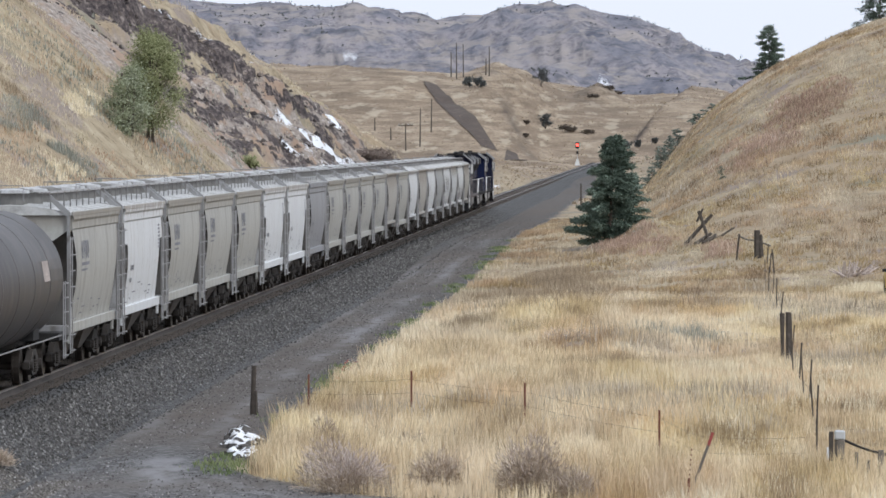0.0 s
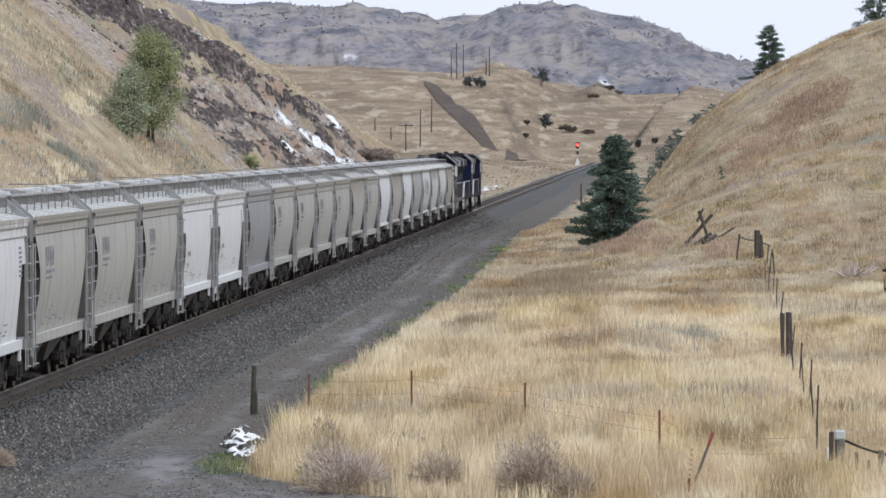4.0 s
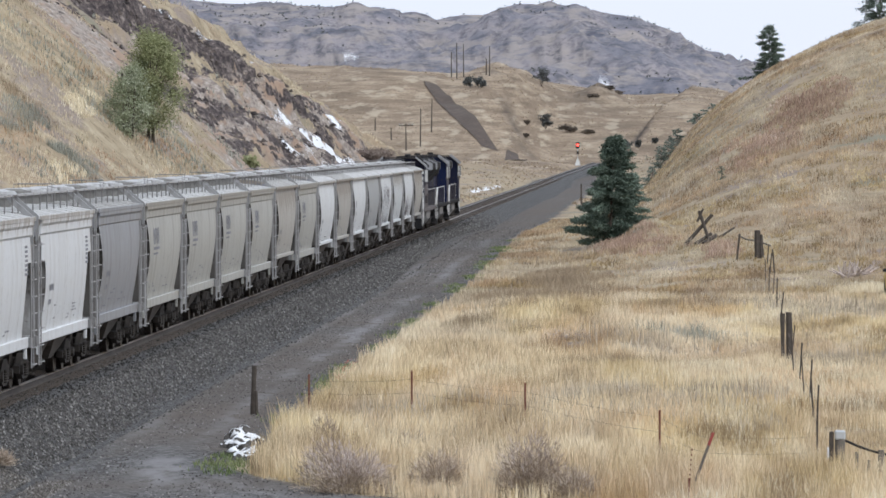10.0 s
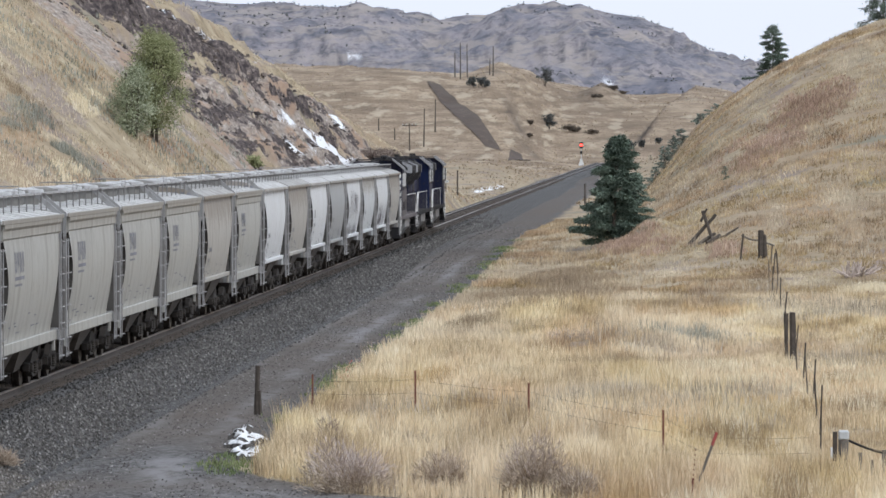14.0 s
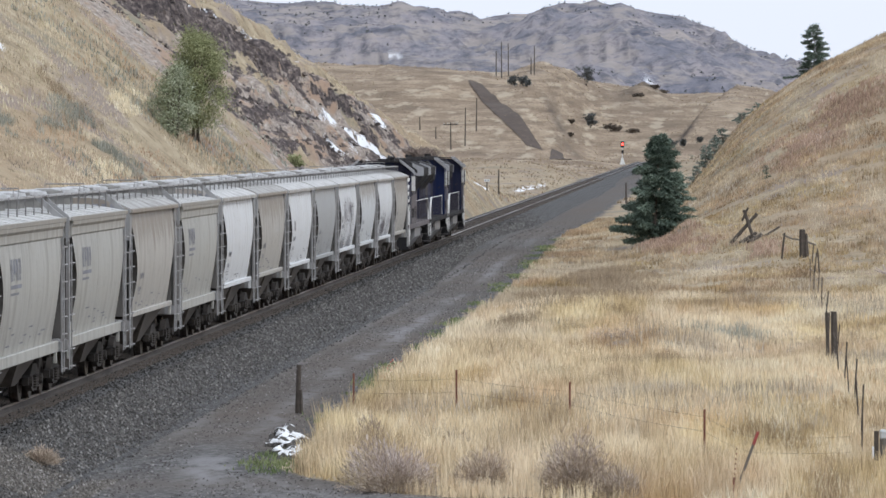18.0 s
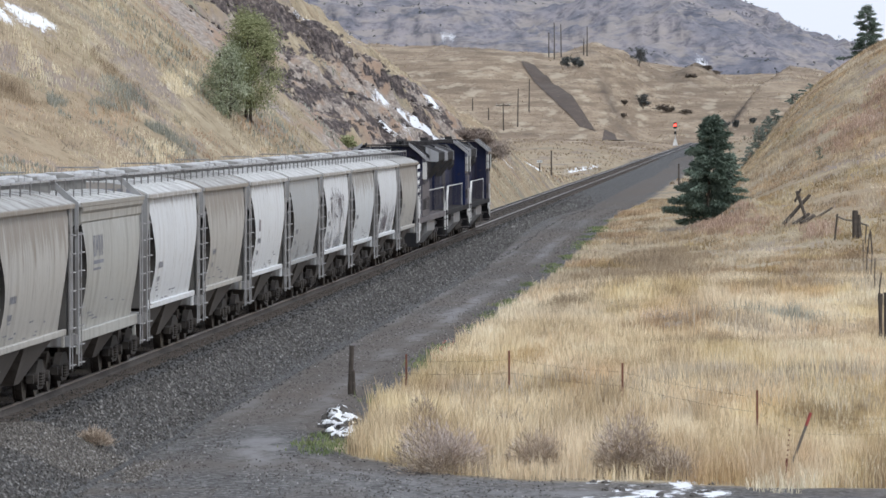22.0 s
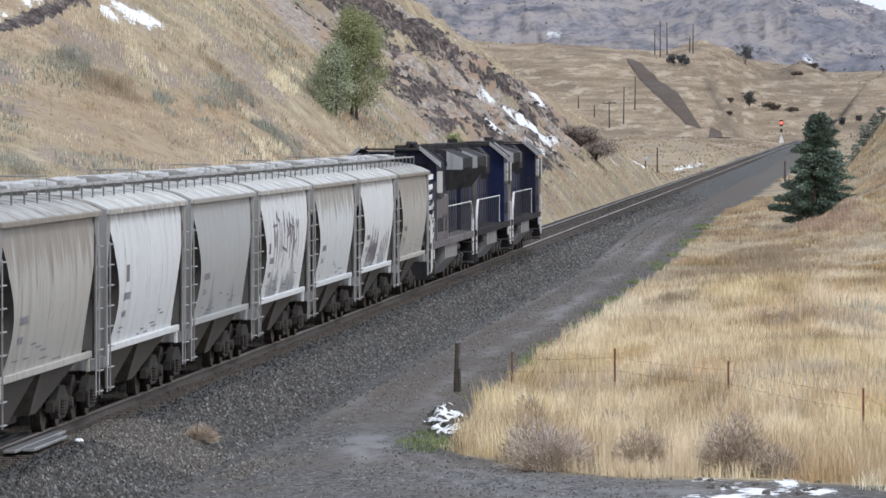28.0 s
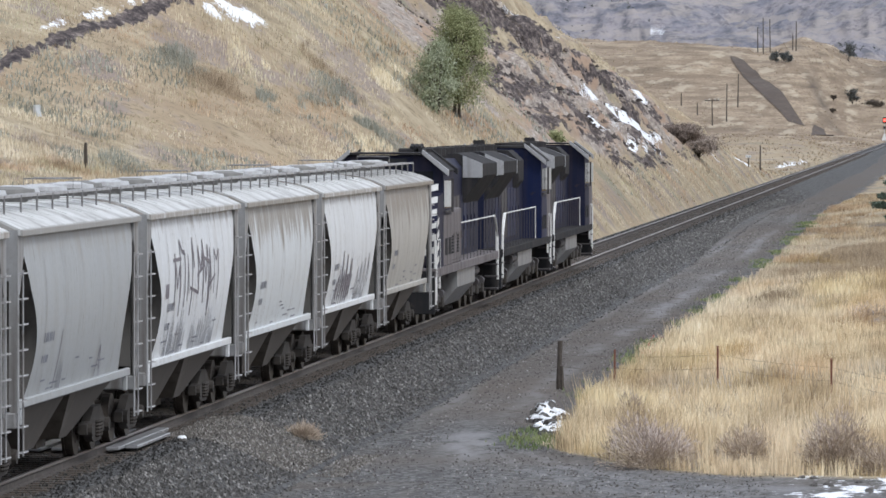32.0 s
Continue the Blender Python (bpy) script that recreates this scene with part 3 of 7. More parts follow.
for k in range(1, 300):
    again(tie, pose(random.uniform(-0.04, 0.04), 70 + 0.52 * k, 0, 0, 0, random.uniform(-0.8, 0.8)))
bm = bmesh.new()
for k in range(300, 1500):
    box(bm, -1.3, 1.3, 70 + 0.52 * k - 0.11, 70 + 0.52 * k + 0.11, -0.36, -0.165)
tagged(part("far_ties", bm, TIE, railway), kind="stuff")


def on_approach(x, y):
    """The worn dirt approach that climbs over the ballast to the crossing."""
    return (x > TRACK + 1.05) & (x < TRACK + 4.2) & (np.abs(y - 101.5 - 0.35 * (x - TRACK - 1)) < 3.2 + 0.8 * fbm(x, y, 1.5, 2, 72))


def scatter_stones(n, seed, lo, hi, size, name, near=78, far=470, approach=False):
    """Broken stones from lo to hi beside the track, each a small blunt pyramid."""
    rng = np.random.default_rng(seed)
    y = near * (far / near) ** rng.random(n)
    x = TRACK + rng.uniform(lo, hi, n)
    d = x - TRACK
    z = np.where(np.abs(d) < 3.45, bed_z(d), ground_z(x, y))
    wx = x + 0.35 * fbm(x, y, 9.0, 2, 42)
    worn = np.exp(-((wx + 10.0) / 0.5) ** 2) + np.exp(-((wx + 11.7) / 0.45) ** 2) + 0.4 * smooth(x, -9.5, -9.1) + 1.5 * np.exp(-((x + 10.0 + 0.075 * (y - 113)) / 0.45) ** 2 - ((y - 113) / 6.5) ** 2)
    keep = (rng.random(n) > 0.9 * worn) & ((on_approach(x, y) == approach) | (rng.random(n) < 0.3 - 0.3 * approach)) & (gravel_cover(x, y) > 0.5) & (rng.random(n) > smooth(y, 300, 470))
    x, y, z = x[keep], y[keep], z[keep]
    n = len(x)
    base = np.array([(1, 0, -0.2), (-0.6, 0.8, -0.2), (-0.5, -0.85, -0.2), (0.1, 0.1, 0.9)], float)
    tris = np.array([(0, 1, 3), (1, 2, 3), (2, 0, 3)])
    s = (rng.uniform(size * 0.5, size * 1.25, n) * (1 + np.clip(y - 160, 0, 400) / 400))[:, None, None]
    a = rng.uniform(0, 6.28, n)
    c, sn = np.cos(a), np.sin(a)
    v = base[None] * s * rng.uniform(0.7, 1.3, (n, 4, 1))
    vx = v[..., 0] * c[:, None] - v[..., 1] * sn[:, None] + x[:, None]
    vy = v[..., 0] * sn[:, None] + v[..., 1] * c[:, None] + y[:, None]
    vz = v[..., 2] + z[:, None] + 0.01
    f = (tris[None] + 4 * np.arange(n)[:, None, None]).reshape(-1, 3)
    return mesh_from(name, np.stack([vx, vy, vz], -1).reshape(-1, 3), f)


# darker stones near the rails: oil, and the train's shadow painted in
dark_strip = scatter_stones(36000, 4, -1.6, 2.0, 0.034, "oiled_stones")
dark_strip.materials.append(stones_material("oil_darkened_stone", [(0.0, (0.016, 0.016, 0.016)), (0.5, (0.045, 0.043, 0.042)), (0.9, (0.095, 0.092, 0.09)), (1.0, (0.19, 0.187, 0.184))]))
tagged(new("oiled_stones", dark_strip), "ballast stones between and beside the rails, dark from oil and painted shadow", "stones", kind="stuff")
stones = scatter_stones(74000, 5, 1.8, 3.7, 0.036, "loose_stones")
stones.materials.append(STONE)
tagged(new("loose_stones", stones), "loose dark and pale grey ballast stones beside the rails", "stones", kind="stuff")
chips = scatter_stones(52000, 6, 3.5, 12.0, 0.024, "lane_gravel")
chips.materials.append(LANESTONE)
tagged(new("lane_gravel", chips), "brown-grey gravel scattered over the dirt lane", "gravel", kind="stuff")
worn = scatter_stones(26000, 8, 1.0, 4.3, 0.03, "approach_gravel", 94, 109, True)
worn.materials.append(stones_material("brown_approach_gravel", [(0.0, (0.075, 0.068, 0.061)), (0.5, (0.145, 0.133, 0.121)), (0.85, (0.23, 0.215, 0.20)), (1.0, (0.40, 0.385, 0.37))]))
tagged(new("approach_gravel", worn), "brown dusty gravel leading up to the track crossing", "gravel", kind="stuff")

# ---- the train: covered hoppers, a tank car and three locomotives at its tail ----
PITCH = 12.93
LOCO = 21.1
WHITE = painted("white_hopper_paint", (0.70, 0.72, 0.74), (0.30, 0.275, 0.24), 0.28, 0.5, 0.22, (0.27, 0.235, 0.20))
PALE = painted("pale_grey_hopper_paint", (0.375, 0.39, 0.40), (0.22, 0.20, 0.175), 0.25, 0.5, 0.3, (0.30, 0.285, 0.265))
GREY = painted("grey_hopper_paint", (0.29, 0.30, 0.325), (0.12, 0.11, 0.10), 0.55)
BEIGE = painted("beige_hopper_paint", (0.43, 0.43, 0.405), (0.16, 0.145, 0.125), 0.6, 0.5, 0.32, (0.26, 0.24, 0.21))
TAN = painted("dusty_tan_hopper_paint", (0.45, 0.435, 0.405), (0.17, 0.15, 0.125), 0.5, 0.5, 0.6, (0.22, 0.185, 0.15))
STAINED = painted("stained_pale_paint", (0.62, 0.65, 0.67), (0.24, 0.20, 0.17), 0.22, 0.5, 0.55, (0.22, 0.19, 0.155))
DUSTY = painted("cement_dusted_roof", (0.58, 0.585, 0.58), (0.17, 0.16, 0.15), 0.75, 0.8, across=True)
GRIMY = painted("grimy_grey_roof", (0.43, 0.43, 0.42), (0.15, 0.135, 0.12), 0.9, 0.8, across=True)
RIB = plain("dark_roof_rib", (0.20, 0.195, 0.185), 0.85, 0.0, 3.0)
STEEL = painted("galvanised_steel", (0.24, 0.24, 0.245), (0.09, 0.078, 0.068), 0.6)
GALV = painted("bright_galvanised_grating", (0.40, 0.40, 0.41), (0.14, 0.12, 0.10), 0.6)
LID = painted("pale_hatch_lid", (0.52, 0.53, 0.54), (0.17, 0.16, 0.155), 0.7)
POST = painted("grey_end_post_paint", (0.29, 0.292, 0.295), (0.085, 0.07, 0.06), 0.8)
BLACK = plain("grimy_black_steel", (0.022, 0.021, 0.021), 0.75, 0.2, 5.0)
TRUCK = plain("brown_dusted_truck_steel", (0.046, 0.039, 0.034), 0.9, 0.0, 4.0)
WHEEL = plain("worn_wheel_steel", (0.05, 0.041, 0.035), 0.5, 0.5, 5.0)
# near-black in place of body paint: the shade between cars, put into the colour
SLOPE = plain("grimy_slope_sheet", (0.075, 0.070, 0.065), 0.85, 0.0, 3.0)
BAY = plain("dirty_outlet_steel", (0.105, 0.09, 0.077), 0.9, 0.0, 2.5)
SEAM = plain("dirt_in_seams", (0.46, 0.45, 0.435), 0.9, 0.0, 2.0)
MARK = plain("faded_dark_lettering", (0.235, 0.24, 0.27), 0.8)


def wheelset(parent, x, y, r=0.42):
    bm = bmesh.new()
    for s in (-1, 1):
        tube(bm, (s * 0.70, 0, 0), (s * 0.835, 0, 0), r, r, 20)
        tube(bm, (s * 0.66, 0, 0), (s * 0.70, 0, 0), r + 0.025, r + 0.025, 20)
        for k in range(5):
            a = k * math.tau / 5
            box(bm, s * 0.836 - 0.006, s * 0.836 + 0.006, 0.2 * math.cos(a) - 0.03, 0.2 * math.cos(a) + 0.03, 0.2 * math.sin(a) - 0.03, 0.2 * math.sin(a) + 0.03)
    tube(bm, (-1.02, 0, 0), (1.02, 0, 0), 0.085, 0.085, 8)
    w = part("wheelset", bm, WHEEL, parent)
    w.location = (x, y, r)
    return w


def freight_truck(parent, y):
    """Two axles in cast side frames with a nest of springs."""
    bm = bmesh.new()
    box(bm, -1.05, 1.05, -0.2, 0.2, 0.42, 0.68, 0.03)
    truck = part("truck", bm, TRUCK, parent, "rust-brown cast freight truck")
    truck.location.y = y
    for s in (-1, 1):
        bm = bmesh.new()
        prism(bm, [(-1.1, 0.52), (-0.75, 0.56), (-0.35, 0.78), (0.35, 0.78), (0.75, 0.56), (1.1, 0.52), (1.1, 0.36), (0.7, 0.34), (0.36, 0.20),
                   (-0.36, 0.20), (-0.7, 0.34), (-1.1, 0.36)], s * 0.98 - 0.07, s * 0.98 + 0.07)
        for d in (-0.875, 0.875):
            tube(bm, (s * 1.0, d, 0.43), (s * 1.12, d, 0.43), 0.13, 0.11, 10)
        part("side_frame", bm, TRUCK, truck)
        bm = bmesh.new()
        loft(bm, [[(s * 1.07 + q * math.cos(a), q * math.sin(a), z) for a in [i * math.tau / 8 for i in range(8)]]
                  for z, q in [(0.27 + 0.028 * k, 0.062 if k % 2 else 0.04) for k in range(11)]])
        spring = part("spring", bm, TRUCK, truck)
        for d in (-0.14, 0.14):
            again(spring, pose(0, d, 0))
    for d in (-0.875, 0.875):
        wheelset(truck, 0, d)
    return truck


def ladder(parent, x, y, z0, z1, w):
    bm = bmesh.new()
    for d in (-w / 2, w / 2):
        tube(bm, (x, y + d, z0), (x, y + d, z1), 0.016, 0.016, 5)
    n = int((z1 - z0) / 0.36)
    for k in range(n + 1):
        z = z0 + 0.08 + k * (z1 - z0 - 0.12) / n
        pipe(bm, [(x, y - w / 2, z), (x + 0.07 * (1 if x > 0 else -1), y - w / 2, z), (x + 0.07 * (1 if x > 0 else -1), y + w / 2, z), (x, y + w / 2, z)], 0.016, 4)
    return part("ladder", bm, GALV, parent, "pale galvanised ladder")


def side_outline(z, kind):
    """Half length and half width of a hopper's body at the height z."""
    k = max(0.0, min(1.0, (z - 1.30) / (3.86 - 1.30)))
    if kind == "round":
        return 5.72 - 1.42 * (1 - k ** 3.0) * (0.72 + 0.28 * math.sin(math.pi * min(1.0, k * 1.5))), 1.37 + 0.09 * k + 0.155 * math.sin(math.pi * k)
    if kind == "flat":
        return 5.72 - 1.02 * (1 - k ** 3.4) * (0.76 + 0.24 * math.sin(math.pi * min(1.0, k * 1.4))), 1.37 + 0.09 * k + 0.15 * math.sin(math.pi * k)
    return 5.72 - (1.0 if k < 0.62 else 0.28) - 0.25 * max(0.0, math.sin(math.pi * min(1.0, k / 0.62))), 1.40 + 0.07 * k + 0.10 * math.sin(math.pi * k)


def sheet(bm, rows):
    """A skin over rows of points, all of the same number."""
    vs = [[bm.verts.new(p) for p in row] for row in rows]
    for a, b in zip(vs, vs[1:]):
        for i in range(len(a) - 1):
            bm.faces.new((a[i], a[i + 1], b[i + 1], b[i]))
    for f in bm.faces:
        f.smooth = True
    return bm


def hopper(kind, paint, sill_paint):
    car = empty("covered_hopper", pose(TRACK, 0, 0))
    floor_z = 1.26 if kind == "round" else 1.10
    zs = [floor_z + (3.86 - floor_z) * k / 18 for k in range(19)]
    if kind == "step":
        zs = sorted(zs + [1.30 + 2.56 * 0.62 - 0.005, 1.30 + 2.56 * 0.62 + 0.005])
    cols = 13
    for s in (-1, 1):
        bm = bmesh.new()
        rows = []
        for z in zs:
            L, W = side_outline(z, kind)
            rows.append([(s * W, s * (-L + 2 * L * i / (cols - 1)), z) for i in range(cols)])
        sheet(bm, rows)
        part("side_sheet", bm, paint, car)
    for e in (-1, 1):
        # slope sheet under the roof end, its recess shade painted in
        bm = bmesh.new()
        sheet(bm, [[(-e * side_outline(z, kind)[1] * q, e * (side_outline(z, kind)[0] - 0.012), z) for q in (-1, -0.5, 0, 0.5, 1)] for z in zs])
        part("slope_sheet", bm, SLOPE, car, "end slope sheet darkened for the shade in its recess")
        bm = bmesh.new()
        prism(bm, [(-1.46, 3.88), (-1.46, 3.46), (-1.12, 3.22), (1.12, 3.22), (1.46, 3.46), (1.46, 3.88)], e * 5.86 - 0.02, e * 5.86 + 0.02, "y")
        part("end_panel", bm, paint, car)
        bm = bmesh.new()
        for k in range(3):
            box(bm, -0.5 + 0.34 * k, -0.26 + 0.34 * k, e * 5.885 - 0.006, e * 5.885 + 0.006, 3.62, 3.76)
            box(bm, -0.5 + 0.34 * k, -0.26 + 0.34 * k, e * 5.885 - 0.006, e * 5.885 + 0.006, 3.36, 3.52)
        tagged(part("end_marks", bm, MARK, car), kind="stuff")
    # seams of the side sheets
    bm = bmesh.new()
    for a, b in zip(zs[1:], zs[2:]):
        Wa, Wb = side_outline(a, kind)[1] + 0.006, side_outline(b, kind)[1] + 0.006
        bm.faces.new([bm.verts.new(p) for p in ((Wa, -0.011, a), (Wa, 0.011, a), (Wb, 0.011, b), (Wb, -0.011, b))])
    seam = part("side_seam", bm, SEAM, car)
    for k in range(5):
        y = -3.6 + 1.8 * k
        if k == 0:
            seam.location.y = y
        else:
            again(seam, pose(0, y, 0))
    # roof: sloped sheets that fall to an eave angle
    bm = bmesh.new()
    arc = ((1.56, 3.91), (1.30, 4.03), (1.0, 4.12), (0.6, 4.18)) if kind == "round" else ((1.56, 3.88), (1.30, 3.93), (1.0, 3.98), (0.6, 4.03))
    crown = 4.20 if kind == "round" else 4.06
    arch = [(-x, z) for x, z in arc] + [(0, crown)] + [(x, z) for x, z in arc[::-1]]
    prism(bm, [(-1.56, 3.82)] + arch + [(1.56, 3.82)], -5.95, 5.95, "y")
    part("roof", bm, DUSTY, car, "cement-dusted sloping roof")
    if kind == "round":
        for e in (-1, 1):
            bm = bmesh.new()
            prism(bm, [(-1.5, 3.80)] + [(x * 0.96, z - 0.01) for x, z in arch] + [(1.5, 3.80)], e * 5.962 - 0.008, e * 5.962 + 0.008, "y")
            panel = part("end_panel", bm, paint, car)
            bm = bmesh.new()
            for k in range(4):
                box(bm, 0.42 + 0.21 * k, 0.55 + 0.21 * k, e * 5.975 - 0.004, e * 5.975 + 0.004, 3.92, 4.03)
            tagged(part("end_marks", bm, MARK, panel), kind="stuff")
    bm = bmesh.new()
    prism(bm, [(-1.5, 3.90)] + [(x * 0.985, z + 0.015) for x, z in arch[1:-1]] + [(1.5, 3.90)], -0.03, 0.03, "y")
    rib = part("roof_rib", bm, DUSTY, car)
    rib.location.y = -4.6
    for k in range(1, 7):
        again(rib, pose(0, -4.6 + 1.53 * k, 0))
    for s in (-1, 1):
        h = 0.30 if kind != "round" else 0.06
        bm = bmesh.new()
        box(bm, s * 1.42 - 0.04, s * 1.42 + 0.04, -5.5, 5.5, 1.30 - h, 1.24 + 0.13 * (kind == "round"), 0.015)
        part("side_sill", bm, sill_paint, car)
        for y in (-5.2, 5.2):
            bm = bmesh.new()
            box(bm, s * 1.42 - 0.035, s * 1.42 + 0.035, y - 0.06, y + 0.06, 1.30 - h - 0.24, 1.30 - h, 0.01)
            part("jacking_pad", bm, sill_paint, car)
        bm = bmesh.new()
        box(bm, s * 1.57 - 0.025, s * 1.57 + 0.025, -5.9, 5.9, 3.80, 3.90, 0.01)
        part("eave_angle", bm, paint, car)
        if kind != "round":
            bm = bmesh.new()
            prism(bm, [(s * 1.48, 3.42), (s * 1.545, 3.50), (s * 1.545, 3.66), (s * 1.585, 3.72), (s * 1.585, 3.80), (s * 1.48, 3.80)], -5.62, 5.62, "y")
            part("top_chord", bm, paint, car)
        # walkway along the roof, on brackets
        bm = bmesh.new()
        for d in (-0.13, -0.045, 0.045, 0.13):
            box(bm, s * 0.92 + d - 0.012, s * 0.92 + d + 0.012, -6.1, 6.1, 4.335, 4.37)
        for k in range(25):
            box(bm, s * 0.92 - 0.13, s * 0.92 + 0.13, -6.05 + 0.504 * k - 0.012, -6.05 + 0.504 * k + 0.012, 4.335, 4.36)
        part("running_board", bm, GALV, car, "galvanised roof walkway")
        bm = bmesh.new()
        tube(bm, (s * 1.06, 0, 3.95), (s * 1.06, 0, 4.37), 0.016, 0.017, 4)
        bracket = part("walkway_bracket", bm, STEEL, car)
        bracket.location.y = -5.9
        for k in range(1, 9):
            again(bracket, pose(0, -5.9 + 11.8 * k / 8, 0))
    # hatch neck in a dark colour that paints the shaded gap under the lid
    bm = bmesh.new()
    tube(bm, (0, 0, 4.03), (0, 0, 4.33), 0.30, 0.30, 14)
    bm2 = bmesh.new()
    tube(bm2, (0, 0, 4.33), (0, 0, 4.40), 0.43, 0.41, 16)
    tube(bm2, (0, 0, 4.40), (0, 0, 4.44), 0.33, 0.18, 16)
    hatch = part("roof_hatch", bm, RIB, car)
    lid = part("hatch_lid", bm2, LID, hatch, "pale round hatch lid")
    hatch.location.y = -4.7
    for k in range(1, 7):
        more = again(hatch, pose(0.10 * (-1) ** k, -4.7 + 1.57 * k, 0))
        cover = again(lid, pose(0, 0, 0), more)
        if k % 3 == 1:
            recolour(cover, RIB)
    for y in (-6.0, 6.0):
        bm = bmesh.new()
        pipe(bm, [(-0.42, y, 4.15), (-0.42, y, 4.52), (0.42, y, 4.52), (0.42, y, 4.15)], 0.014, 5)
        part("end_rail", bm, STEEL, car)
    # ends
    for e in (-1, 1):
        bm = bmesh.new()
        box(bm, -1.5, 1.5, min(e * 5.75, e * 6.05), max(e * 5.75, e * 6.05), 0.98, 1.22, 0.02)
        part("end_sill", bm, POST, car)
        for s in (-1, 1):
            bm = bmesh.new()
            if kind == "round":
                box(bm, s * 1.49 - 0.03, s * 1.49 + 0.03, min(e * 5.78, e * 5.98), max(e * 5.78, e * 5.98), 1.2, 3.90)
                box(bm, s * 1.45 - 0.05, s * 1.45 + 0.05, e * 5.95 - 0.03, e * 5.95 + 0.03, 1.2, 3.90)
                prism(bm, [(e * 5.98, 3.9), (e * 5.98, 2.95), (e * 5.78, 2.95), (e * 5.45, 3.5), (e * 5.45, 3.9)], s * 1.50 - 0.03, s * 1.50 + 0.03)
                box(bm, s * 1.43 - 0.09, s * 1.43 + 0.09, e * 5.95 - 0.035, e * 5.95 + 0.035, 3.15, 3.90)
            else:
                box(bm, s * 1.49 - 0.035, s * 1.49 + 0.035, e * 5.95 - 0.045, e * 5.95 + 0.045, 1.2, 3.80)
                prism(bm, [(s * 1.53, 3.78), (s * 1.53, 3.90), (s * 1.0, 4.36), (s * 0.92, 4.30), (s * 1.44, 3.80)], e * 5.95 - 0.05, e * 5.95 + 0.05, "y")
            part("end_post", bm, POST, car, "grey pressed-steel corner post")
            ladder(car, s * 1.53, e * 5.72, 0.55, 3.3, 0.42)
        bm = bmesh.new()
        tube(bm, (0, e * 6.0, 0.84), (0, e * 6.46, 0.84), 0.09, 0.09, 8)
        box(bm, -0.13, 0.13, e * 6.36 - 0.12, e * 6.36 + 0.12, 0.70, 0.98, 0.03)
        part("coupler", bm, TRUCK, car)
        freight_truck(car, e * 4.55)
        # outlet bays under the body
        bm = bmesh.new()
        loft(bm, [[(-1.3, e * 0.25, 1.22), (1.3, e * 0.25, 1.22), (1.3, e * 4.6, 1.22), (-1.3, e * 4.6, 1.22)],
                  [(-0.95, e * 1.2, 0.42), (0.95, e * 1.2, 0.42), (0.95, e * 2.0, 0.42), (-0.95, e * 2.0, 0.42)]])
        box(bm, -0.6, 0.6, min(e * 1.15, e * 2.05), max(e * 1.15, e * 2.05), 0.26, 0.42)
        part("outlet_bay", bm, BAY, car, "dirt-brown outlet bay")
    bm = bmesh.new()
    box(bm, -0.28, 0.28, -6.0, 6.0, 0.72, 1.0)
    part("centre_sill", bm, BLACK, car)
    bm = bmesh.new()
    tube(bm, (0.62, -6.02, 2.0), (0.62, -6.08, 2.0), 0.28, 0.28, 14)
    part("brake_wheel", bm, STEEL, car)
    return car


def side_panel(bm, kind, y0, y1, z0, z1, off=0.006, lean=0.0):
    """A patch of paint that lies on the curved near side."""
    n = max(1, int((z1 - z0) / 0.2))
    for i in range(n):
        a, b = z0 + (z1 - z0) * i / n, z0 + (z1 - z0) * (i + 1) / n
        la, lb = lean * (a - z0), lean * (b - z0)
        Wa, Wb = side_outline(a, kind)[1] + off, side_outline(b, kind)[1] + off
        bm.faces.new([bm.verts.new(p) for p in ((Wa, y0 + la, a), (Wa, y1 + la, a), (Wb, y1 + lb, b), (Wb, y0 + lb, b))])


def lettering(car, kind, style, seed):
    """Stencilled data, worn beyond reading, as bars on the near side."""
    rng = random.Random(seed)
    bm = bmesh.new()
    if style == "logo":
        for k in range(4):
            y = -3.7 + k * 0.47
            side_panel(bm, kind, y, y + 0.12, 2.74, 3.18)
            side_panel(bm, kind, y + 0.20, y + 0.33, 2.74 + 0.12 * (k % 2), 3.18)
            side_panel(bm, kind, y + 0.12, y + 0.20, 2.74 + 0.17 * (k % 3), 2.83 + 0.17 * (k % 3))
        side_panel(bm, kind, -3.7, -1.9, 2.58, 2.66)
        side_panel(bm, kind, -3.7, -2.3, 2.45, 2.50)
    elif style == "tall":
        for k in range(7):
            side_panel(bm, kind, 4.1 + 0.02 * k, 4.75, 2.62 + 0.10 * k, 2.675 + 0.10 * k)
    if style != "logo":
        for k in range(6):
            side_panel(bm, kind, -3.7 + 0.16 * k, -3.62 + 0.16 * k + 0.03 * (k % 2), 2.16, 2.30)
        for k in range(4):
            side_panel(bm, kind, -3.7 + 0.16 * k, -3.62 + 0.16 * k + 0.03 * (k % 3), 1.84, 1.96)
    for k in range(9):
        y = rng.uniform(-3.9, 2.6)
        z = 1.40 + 0.075 * (k % 6)
        side_panel(bm, kind, y, y + rng.uniform(0.25, 0.8), z, z + 0.03)
    tagged(part("stencil_mark", bm, MARK, car, "worn dark stencil marks"), kind="stuff")


ROUND = hopper("round", WHITE, WHITE)
FLAT = hopper("flat", BEIGE, BEIGE)
STEP = hopper("step", WHITE, WHITE)

NAVY = painted("navy_locomotive_paint", (0.013, 0.016, 0.040), (0.055, 0.044, 0.047), 0.4, 0.6)
DARK = painted("sooty_black_paint", (0.024, 0.024, 0.027), (0.065, 0.058, 0.054), 0.5, 0.8)
SILVER = painted("road_dusted_grey_paint", (0.105, 0.098, 0.102), (0.035, 0.030, 0.029), 0.8, 0.7)
